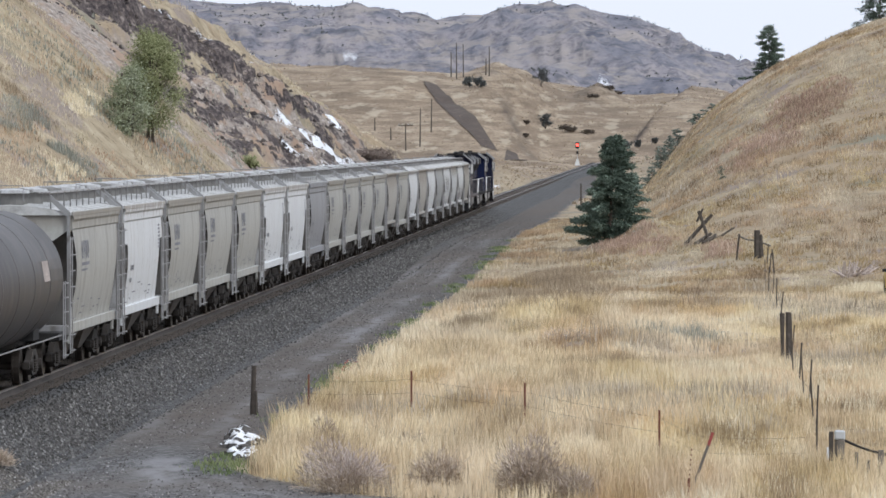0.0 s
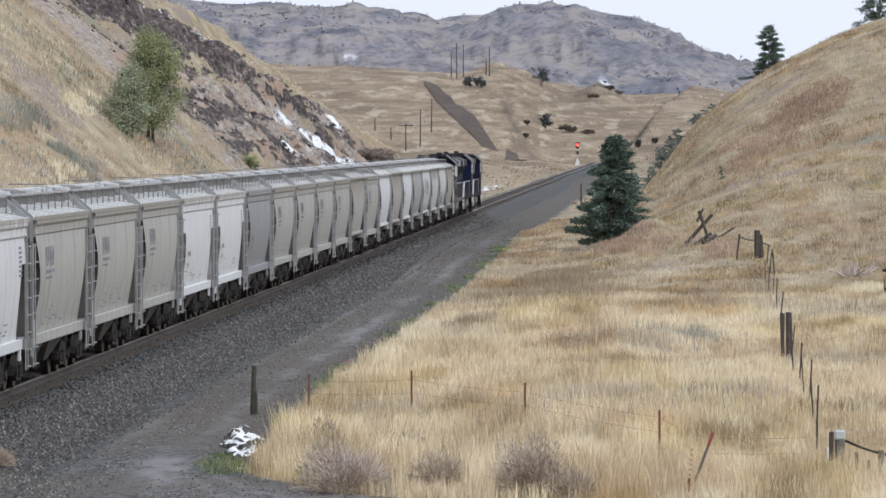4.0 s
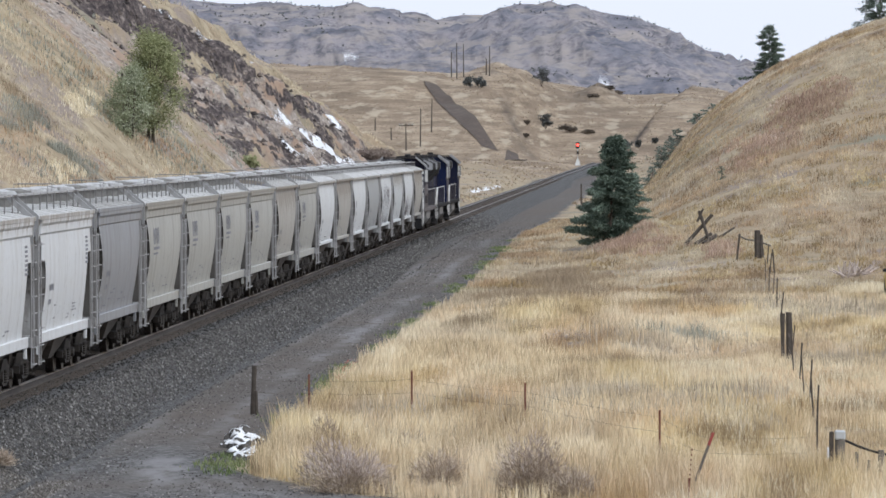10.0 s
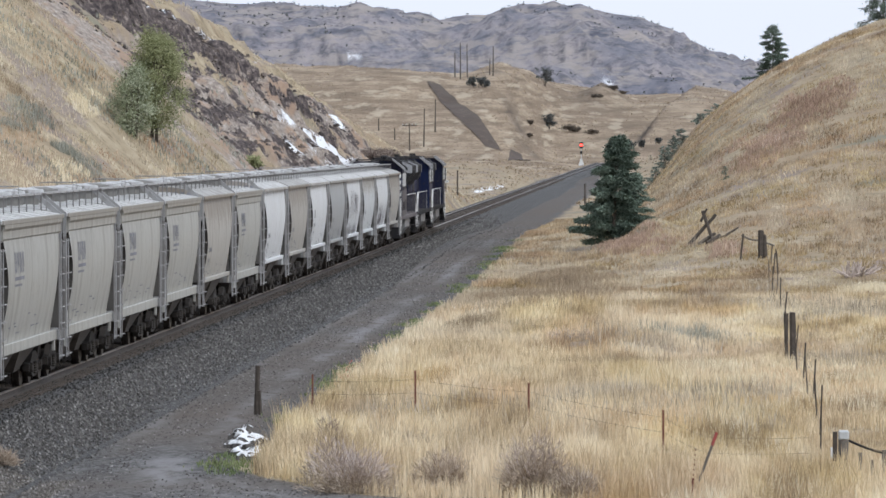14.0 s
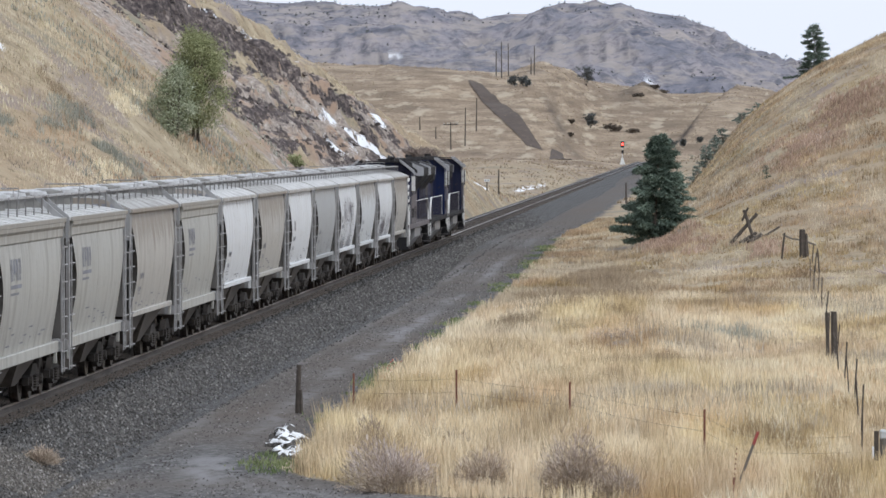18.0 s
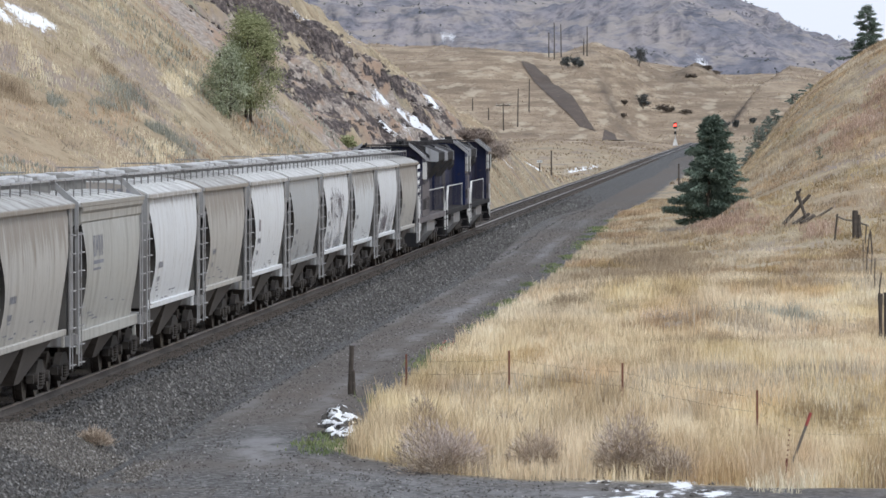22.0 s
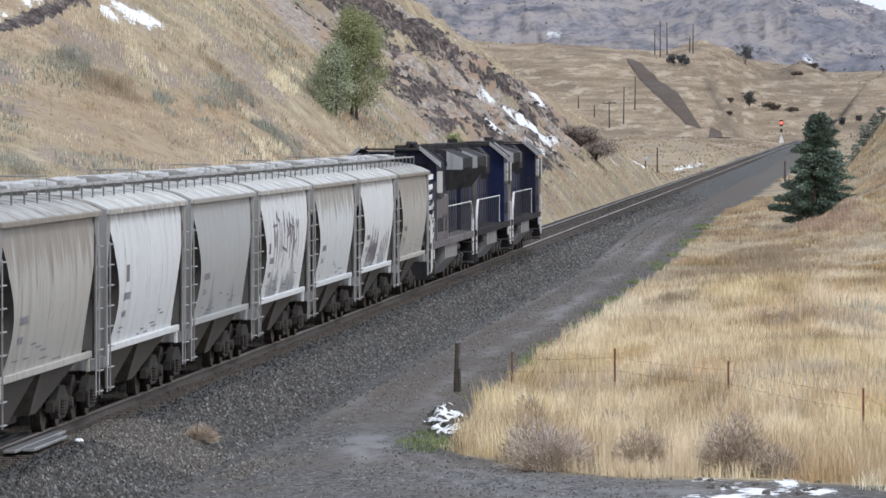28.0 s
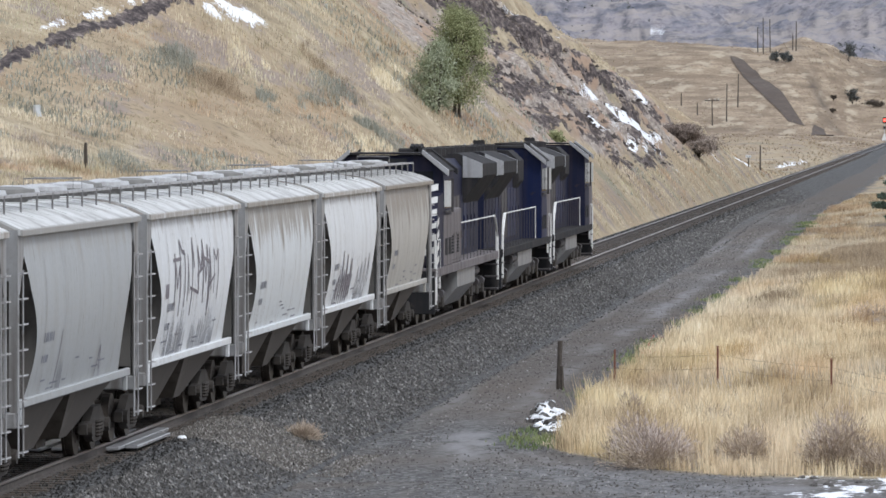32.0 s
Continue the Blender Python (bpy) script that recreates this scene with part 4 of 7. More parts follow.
MAUVE = painted("mauve_grey_dusted_paint", (0.185, 0.168, 0.172), (0.060, 0.050, 0.048), 0.7, 0.7)
LIGHT = painted("pale_grey_roof_paint", (0.34, 0.345, 0.36), (0.15, 0.14, 0.135), 0.5, 0.6)
STRIPE = painted("white_stripe_paint", (0.70, 0.70, 0.68), (0.3, 0.28, 0.25), 0.3)
RAILING = painted("white_handrail_paint", (0.72, 0.72, 0.71), (0.3, 0.28, 0.26), 0.4)
TANKGREY = painted("dusty_fuel_tank_paint", (0.25, 0.25, 0.255), (0.08, 0.073, 0.07), 0.6, 0.5)
BLUE = painted("bright_navy_paint", (0.010, 0.017, 0.060), (0.040, 0.037, 0.045), 0.4, 0.5)
GLASS = mat("dark_cab_glass", 0.08)
finish(GLASS, (0.015, 0.018, 0.022))


for m in (NAVY, DARK, SILVER, MAUVE, BLUE):
    m.node_tree.nodes["Principled BSDF"].inputs["Specular IOR Level"].default_value = 0.12

SHORT = 0.915


def loco_truck(parent, y):
    bm = bmesh.new()
    box(bm, -1.0, 1.0, -0.5, 0.5, 0.55, 0.95, 0.04)
    truck = part("truck", bm, BLACK, parent, "grimy black three-axle truck")
    truck.location.y = y
    for s in (-1, 1):
        bm = bmesh.new()
        prism(bm, [(-2.5, 0.62), (-2.3, 0.86), (2.3, 0.86), (2.5, 0.62), (2.45, 0.42), (1.5, 0.52), (0.6, 0.44), (-0.6, 0.44), (-1.5, 0.52), (-2.45, 0.42)],
              s * 1.06 - 0.08, s * 1.06 + 0.08)
        for d in (-2.0, 0.0, 2.0):
            box(bm, s * 1.12 - 0.09, s * 1.12 + 0.09, d - 0.22, d + 0.22, 0.36, 0.72, 0.03)
        part("side_frame", bm, TRUCK, truck)
        for d in (-1.0, 1.0):
            bm = bmesh.new()
            tube(bm, (s * 1.2, d - 0.25, 0.75), (s * 1.2, d + 0.25, 0.75), 0.11, 0.11, 10)
            part("brake_cylinder", bm, SILVER, truck)
    for d in (-2.0, 0.0, 2.0):
        wheelset(truck, 0, d, 0.5)


def locomotive(cab_paint, hood_paint):
    """Six-axle diesel; the cab and its broad nose point to -Y."""
    car = empty("locomotive", pose(TRACK, 0, 0))
    bm = bmesh.new()
    box(bm, -1.53, 1.53, -11.0, 11.0, 1.32, 1.56, 0.02)
    part("frame_deck", bm, MAUVE, car, "dusty grey side sill and walkway")
    # nose with its raked front
    bm = bmesh.new()
    prism(bm, [(-10.75, 1.56), (-10.75, 2.7), (-10.3, 3.42), (-8.6, 3.55), (-8.6, 1.56)], -1.52, 1.52)
    bmesh.ops.bevel(bm, geom=[e for e in bm.edges if abs(e.verts[0].co.x - e.verts[1].co.x) > 1], offset=0.08, segments=2, affect="EDGES")
    nose = part("nose", bm, cab_paint, car, "blunt nose with diagonal white stripes")
    bm = bmesh.new()
    for k in range(6):
        z = 1.62 + k * 0.33
        for s in (-1, 1):
            pts = [(s * 0.05, z), (s * 0.05, z + 0.17), (s * 1.51, z + 0.17 + 0.35), (s * 1.51, z + 0.35)]
            vs = [bm.verts.new((x, -10.758 + (max(0.0, zz - 2.7) * 0.62), zz)) for x, zz in pts]
            bm.faces.new(vs)
        for s in (-1, 1):
            if z + 0.3 < 3.2:
                y0 = -10.74 + max(0.0, z - 2.7) * 0.62
                bm.faces.new([bm.verts.new((s * 1.526, y0, z)), bm.verts.new((s * 1.526, y0 + 0.7, z + 0.12)), bm.verts.new((s * 1.526, y0 + 0.7, z + 0.3)), bm.verts.new((s * 1.526, y0, z + 0.18))])
    part("nose_stripe", bm, STRIPE, nose, "white diagonal stripes")
    # cab
    bm = bmesh.new()
    prism(bm, [(-1.52, 1.56), (-1.52, 4.12), (-1.05, 4.52), (1.05, 4.52), (1.52, 4.12), (1.52, 1.56)], -8.7, -6.1, "y")
    cab = part("cab", bm, cab_paint, car, "dark cab with slanting roof edges")
    bm = bmesh.new()
    for s in (-1, 1):
        prism(bm, [(s * 1.60, 4.08), (s * 1.00, 4.56), (s * 1.00, 4.60), (s * 1.60, 4.13)], -8.9, -6.0, "y")
    box(bm, -1.02, 1.02, -8.9, -6.0, 4.55, 4.60)
    part("cab_roof", bm, DARK, cab)
    for s in (-1, 1):
        bm = bmesh.new()
        prism(bm, [(s * 1.68, 3.98), (s * 0.98, 4.56), (s * 0.98, 4.68), (s * 1.68, 4.14)], -9.05, -8.75, "y")
        part("roof_lip", bm, LIGHT, cab, "pale slanting roof edge")
        bm = bmesh.new()
        prism(bm, [(s * 1.68, 3.98), (s * 0.98, 4.56), (s * 0.98, 4.68), (s * 1.68, 4.14)], -6.1, -5.8, "y")
        part("roof_lip", bm, LIGHT, cab, "pale slanting roof edge")
    for s in (-1, 1):
        for y in (-8.3, -7.2):
            bm = bmesh.new()
            box(bm, s * 1.525 - 0.01, s * 1.525 + 0.01, y, y + 0.85, 3.1, 3.85)
            part("cab_window", bm, GLASS, cab)
        bm = bmesh.new()
        box(bm, s * 0.75 - 0.5, s * 0.75 + 0.5, -8.72, -8.70, 3.62, 4.1)
        part("windscreen", bm, GLASS, cab)
    for s in (-1, 1):
        bm = bmesh.new()
        box(bm, s * 1.60 - 0.10, s * 1.60 + 0.10, -8.38, -8.34, 3.15, 3.85)
        part("wind_deflector", bm, STRIPE, cab, "white wind deflector")
        bm = bmesh.new()
        box(bm, s * 1.66 - 0.03, s * 1.66 + 0.03, -7.4, -7.36, 3.0, 3.9)
        box(bm, s * 1.56 - 0.03, s * 1.56 + 0.03, -8.4, -6.3, 3.0, 3.05)
        part("window_frame", bm, SILVER, cab)
    bm = bmesh.new()
    box(bm, -0.55, 0.55, -8.78, -8.68, 4.2, 4.44)
    part("number_board", bm, GLASS, cab)
    for s in (-1, 1):
        bm = bmesh.new()
        box(bm, s * 1.528 - 0.008, s * 1.528 + 0.008, -8.65, -6.15, 1.58, 2.92)
        part("cab_side_panel", bm, MAUVE, cab, "dusty grey lower cab side")
        for y in (-8.3, -7.2):
            bm = bmesh.new()
            box(bm, s * 1.54 - 0.008, s * 1.54 + 0.008, y, y + 0.8, 1.85, 2.3)
            part("vent", bm, DARK, cab)
    # equipment cabinets below the cab and along the deck
    for s in (-1, 1):
        bm = bmesh.new()
        box(bm, s * 1.33 - 0.16, s * 1.33 + 0.16, -6.08, -2.6, 1.56, 3.05, 0.03)
        for y in (-5.9, -5.1, -4.3, -3.45):
            box(bm, s * 1.50 - 0.02, s * 1.50 + 0.01, y, y + 0.72, 1.66, 2.98, 0.012)
            box(bm, s * 1.53 - 0.02, s * 1.53 + 0.01, y + 0.58, y + 0.64, 2.2, 2.4)
        cabinet = part("equipment_cabinet", bm, MAUVE, car, "grey equipment cabinets")
        bm = bmesh.new()
        for y in (-5.85, -4.25):
            for k in range(6):
                box(bm, s * 1.52 - 0.008, s * 1.52 + 0.008, y, y + 0.62, 1.85 + 0.085 * k, 1.905 + 0.085 * k)
        part("louvre", bm, DARK, cabinet, "dark louvred vents")
    # long hood
    bm = bmesh.new()
    prism(bm, [(-0.92, 1.56), (-0.92, 4.1), (-0.72, 4.36), (0.72, 4.36), (0.92, 4.1), (0.92, 1.56)], -6.1, 10.4, "y")
    hood = part("long_hood", bm, hood_paint, car)
    for s in (-1, 1):
        bm = bmesh.new()
        box(bm, s * 0.93 - 0.012, s * 0.93 + 0.012, 0, 1.08, 1.75, 3.3)
        box(bm, s * 0.95 - 0.015, s * 0.95 + 0.015, 0.12, 0.2, 2.3, 2.7)
        door = part("hood_door", bm, hood_paint, hood)
        door.location.y = -3.8
        for k in range(1, 11):
            leaf = again(door, pose(0, -3.8 + k * 1.25, 0))
            if k in (1, 2, 3, 7):
                recolour(leaf, BLUE)
            elif k in (4, 5):
                recolour(leaf, SILVER)
    for y0, y1, w, z0, paint in ((-3.6, -1.4, 1.12, 3.5, DARK),):
        bm = bmesh.new()
        prism(bm, [(-0.9, z0 - 0.3), (-w, z0), (-w, 4.15), (-w + 0.35, 4.48), (w - 0.35, 4.48), (w, 4.15), (w, z0), (0.9, z0 - 0.3)], y0, y1, "y")
        blister = part("blower_housing", bm, paint, car)
    bm = bmesh.new()
    w = 1.5
    prism(bm, [(-0.9, 3.0), (-w, 3.85), (-w, 4.2), (-0.8, 4.5), (0.8, 4.5), (w, 4.2), (w, 3.85), (0.9, 3.0)], 4.6, 10.3, "y")
    radiator = part("radiator", bm, DARK, car, "flared radiator section")
    for s in (-1, 1):
        for yy, tone in ((4.6, LIGHT), (10.32, LIGHT)):
            bm = bmesh.new()
            prism(bm, [(s * (w + 0.02), 3.80), (s * (w + 0.02), 4.21), (s * 0.95, 4.44), (s * 0.95, 3.80)], yy - 0.03, yy + 0.03, "y")
            part("radiator_end", bm, tone, radiator, "pale grey end of the radiator")
    bm = bmesh.new()
    tube(bm, (0, 0, 4.45), (0, 0, 4.66), 0.62, 0.62, 18)
    fan = part("roof_fan", bm, DARK, car)
    fan.location.y = 6.2
    for y in (7.7, 9.2, 1.4, 2.7):
        again(fan, pose(0, y, 0))
    bm = bmesh.new()
    box(bm, -0.35, 0.35, -1.6, -0.6, 4.36, 4.68, 0.04)
    part("exhaust_outlet", bm, DARK, car)
    bm = bmesh.new()
    tube(bm, (0.25, -2.6, 4.36), (0.25, -2.6, 4.72), 0.07, 0.07, 8)
    for d in (-0.12, 0.0, 0.12):
        tube(bm, (0.25 + d, -2.9, 4.7), (0.25 + d, -2.4, 4.74), 0.05, 0.08, 8)
    part("air_horn", bm, DARK, car)
    # fuel tank, air reservoirs
    bm = bmesh.new()
    prism(bm, [(-1.42, 1.3), (-1.42, 0.85), (-0.95, 0.30), (0.95, 0.30), (1.42, 0.85), (1.42, 1.3)], -3.1, 3.1, "y")
    part("fuel_tank", bm, TANKGREY, car, "dusty grey fuel tank")
    for s in (-1, 1):
        bm = bmesh.new()
        tube(bm, (s * 1.25, 3.3, 1.12), (s * 1.25, 5.0, 1.12), 0.16, 0.16, 10)
        part("air_reservoir", bm, SILVER, car)
    for y in (-6.9, 6.9):
        loco_truck(car, y)
    # handrails on stanchions, steps, pilots
    for s in (-1, 1):
        bm = bmesh.new()
        pts = [(s * 1.47, -4.1, 1.6), (s * 1.47, -4.1, 2.62), (s * 1.47, 9.6, 2.62), (s * 1.47, 10.2, 2.3), (s * 1.47, 10.6, 1.0)]
        pipe(bm, pts, 0.021, 6)
        pipe(bm, [(s * 1.50, -10.7, 0.7), (s * 1.50, -10.7, 1.9), (s * 1.49, -10.2, 2.3), (s * 1.49, -9.6, 2.3), (s * 1.49, -9.6, 1.0)], 0.04, 6)
        pipe(bm, [(s * 1.50, -10.95, 0.6), (s * 1.50, -10.95, 2.3)], 0.04, 6)
        pipe(bm, [(s * 1.49, 9.4, 2.62), (s * 1.50, 10.0, 2.35), (s * 1.50, 10.5, 2.0), (s * 1.50, 10.6, 0.7)], 0.04, 6)
        part("handrail", bm, RAILING, car, "white pipe handrail")
        bm = bmesh.new()
        tube(bm, (s * 1.47, 0, 1.55), (s * 1.47, 0, 2.62), 0.010, 0.010, 5)
        stanchion = part("stanchion", bm, SILVER, car)
        stanchion.location.y = -3.8
        for k in range(1, 12):
            again(stanchion, pose(0, -3.8 + k * 1.2, 0))
        for e in (-1, 1):
            bm = bmesh.new()
            for k in range(3):
                box(bm, s * 1.33 - 0.2, s * 1.33 + 0.2, e * 10.35 - 0.35, e * 10.35 + 0.35, 0.42 + 0.36 * k, 0.46 + 0.36 * k)
            part("step", bm, SILVER, car)
    for e in (-1, 1):
        bm = bmesh.new()
        box(bm, -1.5, 1.5, e * 10.95 - 0.06, e * 10.95 + 0.06, 0.35, 1.5, 0.02)
        part("pilot", bm, DARK, car)
        bm = bmesh.new()
        tube(bm, (0, e * 10.9, 0.84), (0, e * 11.55, 0.84), 0.1, 0.1, 8)
        part("coupler", bm, TRUCK, car)
    # shorten to a twenty-one metre unit, wheels left round
    done = set()
    for o in car.children_recursive:
        o.location.y *= SHORT
        if o.name.split(".")[0] != "wheelset" and o.data.name not in done:
            done.add(o.data.name)
            o.data.transform(Matrix.Diagonal((1, SHORT, 1, 1)))
    return car


def tank_car():
    car = empty("tank_car", pose(TRACK, 0, 0))
    paint = painted("sooty_black_tank_paint", (0.052, 0.048, 0.050), (0.11, 0.095, 0.085), 0.6, 0.5)
    bm = bmesh.new()
    L, r, zc = 8.0, 1.58, 2.38
    prof = [(-L, 0.02), (-L + 0.04, 0.5), (-L + 0.16, 0.9), (-L + 0.36, 1.36), (-L + 0.62, r), (L - 0.62, r), (L - 0.36, 1.36), (L - 0.16, 0.9), (L - 0.04, 0.5), (L, 0.02)]
    loft(bm, [[(q * math.cos(a), y, zc + q * math.sin(a)) for a in [k * math.tau / 40 for k in range(40)]] for y, q in prof])
    for f in bm.faces:
        f.smooth = True
    tank = part("tank", bm, paint, car, "sooty black riveted-seam tank")
    for y in (-4.6, -1.5, 1.6, 4.7):
        bm = bmesh.new()
        loft(bm, [[(q * math.cos(a), y + d, zc + q * math.sin(a)) for a in [k * math.tau / 40 for k in range(40)]] for d, q in ((-0.05, r), (-0.04, r + 0.012), (0.04, r + 0.012), (0.05, r))], False)
        part("seam_band", bm, paint, tank)
    bm = bmesh.new()
    box(bm, 0.0, 0.012, 3.3, 4.5, -0.2, 0.26)
    placard = part("placard", bm, plain("rust_pale_patch", (0.42, 0.36, 0.33), 0.8), tank, "pale worn data patch")
    placard.matrix_basis = Matrix.Translation((1.558, 0, zc + 0.22)) @ pose(0, 0, 0, 0, -9, 0)
    bm = bmesh.new()
    tube(bm, (0, 0, zc + r - 0.05), (0, 0, zc + r + 0.28), 0.5, 0.46, 16)
    part("manway", bm, paint, tank)
    bm = bmesh.new()
    for s in (-1, 1):
        pipe(bm, [(s * 0.75, -1.5, 3.4), (s * 0.75, -1.5, 4.55), (s * 0.75, 1.5, 4.55), (s * 0.75, 1.5, 3.4)], 0.025, 6)
    for s in (-1, 1):
        tube(bm, (s * 1.5, -7.8, 1.05), (s * 1.5, 7.8, 1.05), 0.018, 0.018, 6)
    part("handrail", bm, STEEL, car)
    for e in (-1, 1):
        bm = bmesh.new()
        box(bm, -1.5, 1.5, min(e * 7.3, e * 8.3), max(e * 7.3, e * 8.3), 0.92, 1.12, 0.02)
        box(bm, -0.3, 0.3, min(e * 5.0, e * 8.4), max(e * 5.0, e * 8.4), 0.72, 1.05)
        prism(bm, [(e * 5.4, 1.0), (e * 6.6, 1.0), (e * 6.5, 1.5), (e * 5.5, 1.5)], -1.1, 1.1)
        part("bolster", bm, BLACK, car)
        bm = bmesh.new()
        tube(bm, (0, e * 8.3, 0.84), (0, e * 8.75, 0.84), 0.09, 0.09, 8)
        part("coupler", bm, TRUCK, car)
        freight_truck(car, e * 6.1)
    ladder(car, 1.55, 7.9, 0.5, 2.3, 0.42)
    return car


# ---- the consist, from the locomotives forward: type, body colour, marks, label ----
CONSIST = [
    ("round", TAN, "", "grey-tan covered hopper with dirt-streaked curved sides"),
    ("round", WHITE, "scrawl", "white covered hopper with dark scrawls low on its side"),
    ("round", STAINED, "", "pale covered hopper with dark streaks below the eave"),
    ("round", WHITE, "tag", "white covered hopper with tall purple scrawl on its side"),
    ("round", PALE, "data", "plain light grey covered hopper with curved sides"),
    ("round", WHITE, "square", "white covered hopper with a grey patch on its side"),
    ("round", TAN, "", "dusty tan covered hopper with curved sides"),
    ("round", WHITE, "", "plain white covered hopper with curved sides"),
    ("flat", BEIGE, "logo", "beige covered hopper with a faded block emblem"),
    ("round", TAN, "", "dusty tan covered hopper with curved sides"),
    ("flat", BEIGE, "logo", "beige covered hopper with a faded block emblem"),
    ("flat", BEIGE, "logo", "beige covered hopper with a faded block emblem"),
    ("flat", BEIGE, "logo", "beige covered hopper with a faded block emblem"),
    ("flat", BEIGE, "logo", "beige covered hopper with a faded block emblem"),
    ("flat", GREY, "", "dull grey covered hopper with flat sides"),
    ("step", WHITE, "tall", "bright white covered hopper with stepped ends"),
    ("step", WHITE, "tall", "bright white covered hopper with stepped ends"),
    ("flat", BEIGE, "logo", "beige covered hopper with a faded block emblem"),
    ("flat", BEIGE, "logo", "beige covered hopper with a faded block emblem"),
    ("flat", BEIGE, "logo", "beige covered hopper with a faded block emblem"),
    ("step", WHITE, "tall", "bright white covered hopper with stepped ends"),
    ("flat", BEIGE, "logo", "beige covered hopper with a faded block emblem"),
]
SPEED = 8.435
JOINT = 414.2  # where the first hopper couples to the locomotives at the start
MOVING = []
free = {"round": ROUND, "flat": FLAT, "step": STEP}
SCRAWL = plain("purple_grey_scrawl_paint", (0.20, 0.18, 0.20), 0.7)
DRIP = plain("faded_grey_paint", (0.33, 0.335, 0.36), 0.7, 0.0, 3.0)


def stroke(bm, kind, points, w, off=0.007):
    """A brushed line over the curved near side."""
    for (y0, z0), (y1, z1) in zip(points, points[1:]):
        n = max(1, int(abs(z1 - z0) / 0.25))
        for i in range(n):
            ya, za = y0 + (y1 - y0) * i / n, z0 + (z1 - z0) * i / n
            yb, zb = y0 + (y1 - y0) * (i + 1) / n, z0 + (z1 - z0) * (i + 1) / n
            d = math.hypot(yb - ya, zb - za)
            ny, nz = -(zb - za) / d * w / 2, (yb - ya) / d * w / 2
            quad = ((ya - ny, za - nz), (ya + ny, za + nz), (yb + ny, zb + nz), (yb - ny, zb - nz))
            bm.faces.new([bm.verts.new((side_outline(z, kind)[1] + off, y, z)) for y, z in quad])


def scrawl(car, kind, style):
    rng = random.Random(len(style) * 7)
    bm = bmesh.new()
    if style == "tag":
        y = -2.9
        while y < 2.6:
            top, low = 3.35 + rng.uniform(-0.25, 0.12), rng.uniform(1.9, 2.4)
            wide = rng.uniform(0.35, 0.75)
            path = [(y, low), (y + wide * rng.uniform(-0.2, 0.4), top), (y + wide * 0.5, (low + top) / 2 + rng.uniform(-0.3, 0.3)), (y + wide, top - rng.uniform(0, 0.3)), (y + wide * rng.uniform(0.6, 1.2), low - rng.uniform(0, 0.4))]
            stroke(bm, kind, path[:rng.choice((3, 5, 5))], rng.uniform(0.06, 0.11), 0.006 + rng.uniform(0, 0.003))
            if rng.random() < 0.5:
                z = rng.uniform(2.2, 3.1)
                stroke(bm, kind, [(y - 0.2, z), (y + wide + 0.2, z + rng.uniform(-0.2, 0.3))], 0.06, 0.010)
            y += wide + rng.uniform(0.05, 0.3)
        side_panel(bm, kind, -4.0, -3.6, 2.4, 2.65)
    elif style == "scrawl":
        for k in range(7):
            y = -3.1 + k * 0.42
            stroke(bm, kind, [(y, 1.38), (y + 0.3, 1.9 + 0.11 * ((k * 3) % 7)), (y + 0.38, 1.5), (y + 0.55, 2.0)], rng.uniform(0.07, 0.16), 0.006 + 0.001 * k)
        for k in range(4):
            stroke(bm, kind, [(1.0 + k * 0.7, 1.5), (1.3 + k * 0.7, 2.1 + 0.1 * k), (1.45 + k * 0.7, 1.7)], 0.07)
    elif style == "square":
        side_panel(bm, kind, -3.5, -3.05, 2.5, 2.82)
    else:
        stroke(bm, kind, [(-2.2, 1.4), (-2.0, 2.3)], 0.05)
        stroke(bm, kind, [(1.9, 1.4), (2.1, 1.9), (2.3, 1.5)], 0.05)
    tagged(part("scrawl", bm, SCRAWL, car, "worn purple-grey painted scrawl"), kind="stuff")
    if style in ("tag", "scrawl", "data"):
        bm = bmesh.new()
        spans = {"tag": ((-3.4, -0.9, 0.9), (-0.2, 1.0, 0.65), (1.2, 3.0, 0.8)), "scrawl": ((1.2, 3.2, 0.45),), "data": ((-1.9, -1.5, 1.0), (2.3, 2.6, 0.6))}[style]
        for y0, y1, h in spans:
            y = y0
            while y < y1:
                w = rng.uniform(0.05, 0.16)
                top = 1.36 + h * rng.uniform(0.35, 1.0)
                for i in range(4):
                    a, b = 1.36 + (top - 1.36) * i / 4, 1.36 + (top - 1.36) * (i + 1) / 4
                    wa, wb = w * (1 - 0.20 * i), w * (1 - 0.20 * (i + 1))
                    bm.faces.new([bm.verts.new((side_outline(z, kind)[1] + 0.005, yy, z)) for yy, z in ((y, a), (y + wa, a), (y + wb, b), (y, b))])
                y += w * rng.uniform(0.9, 2.0)
        tagged(part("drip_streak", bm, DRIP, car, "grey runs of faded paint"), kind="stuff")


for n, (kind, paint, marks, label) in enumerate(CONSIST):
    y = JOINT - PITCH * (n + 0.5)
    if kind in free:
        car = free.pop(kind)
        car.matrix_basis = pose(TRACK, y, 0)
    else:
        car = copy_thing({"round": ROUND, "flat": FLAT, "step": STEP}[kind], pose(TRACK, y, 0))
        for o in list(car.children):
            if o.name.split(".")[0] in ("stencil_mark", "scrawl", "drip_streak"):
                bpy.data.objects.remove(o)
    tagged(car, label, "hopper car", "covered hoppers of the train")
    for o in car.children:
        kindname = o.name.split(".")[0]
        if kindname in ("side_sheet", "end_panel", "eave_angle", "side_sill", "jacking_pad", "top_chord"):
            recolour(o, paint)
        elif kindname == "slope_sheet" and kind == "step":
            recolour(o, POST)
        elif kindname in ("roof", "roof_rib"):
            recolour(o, GRIMY if paint in (TAN, GREY) else DUSTY)
    MOVING.append((car, y))
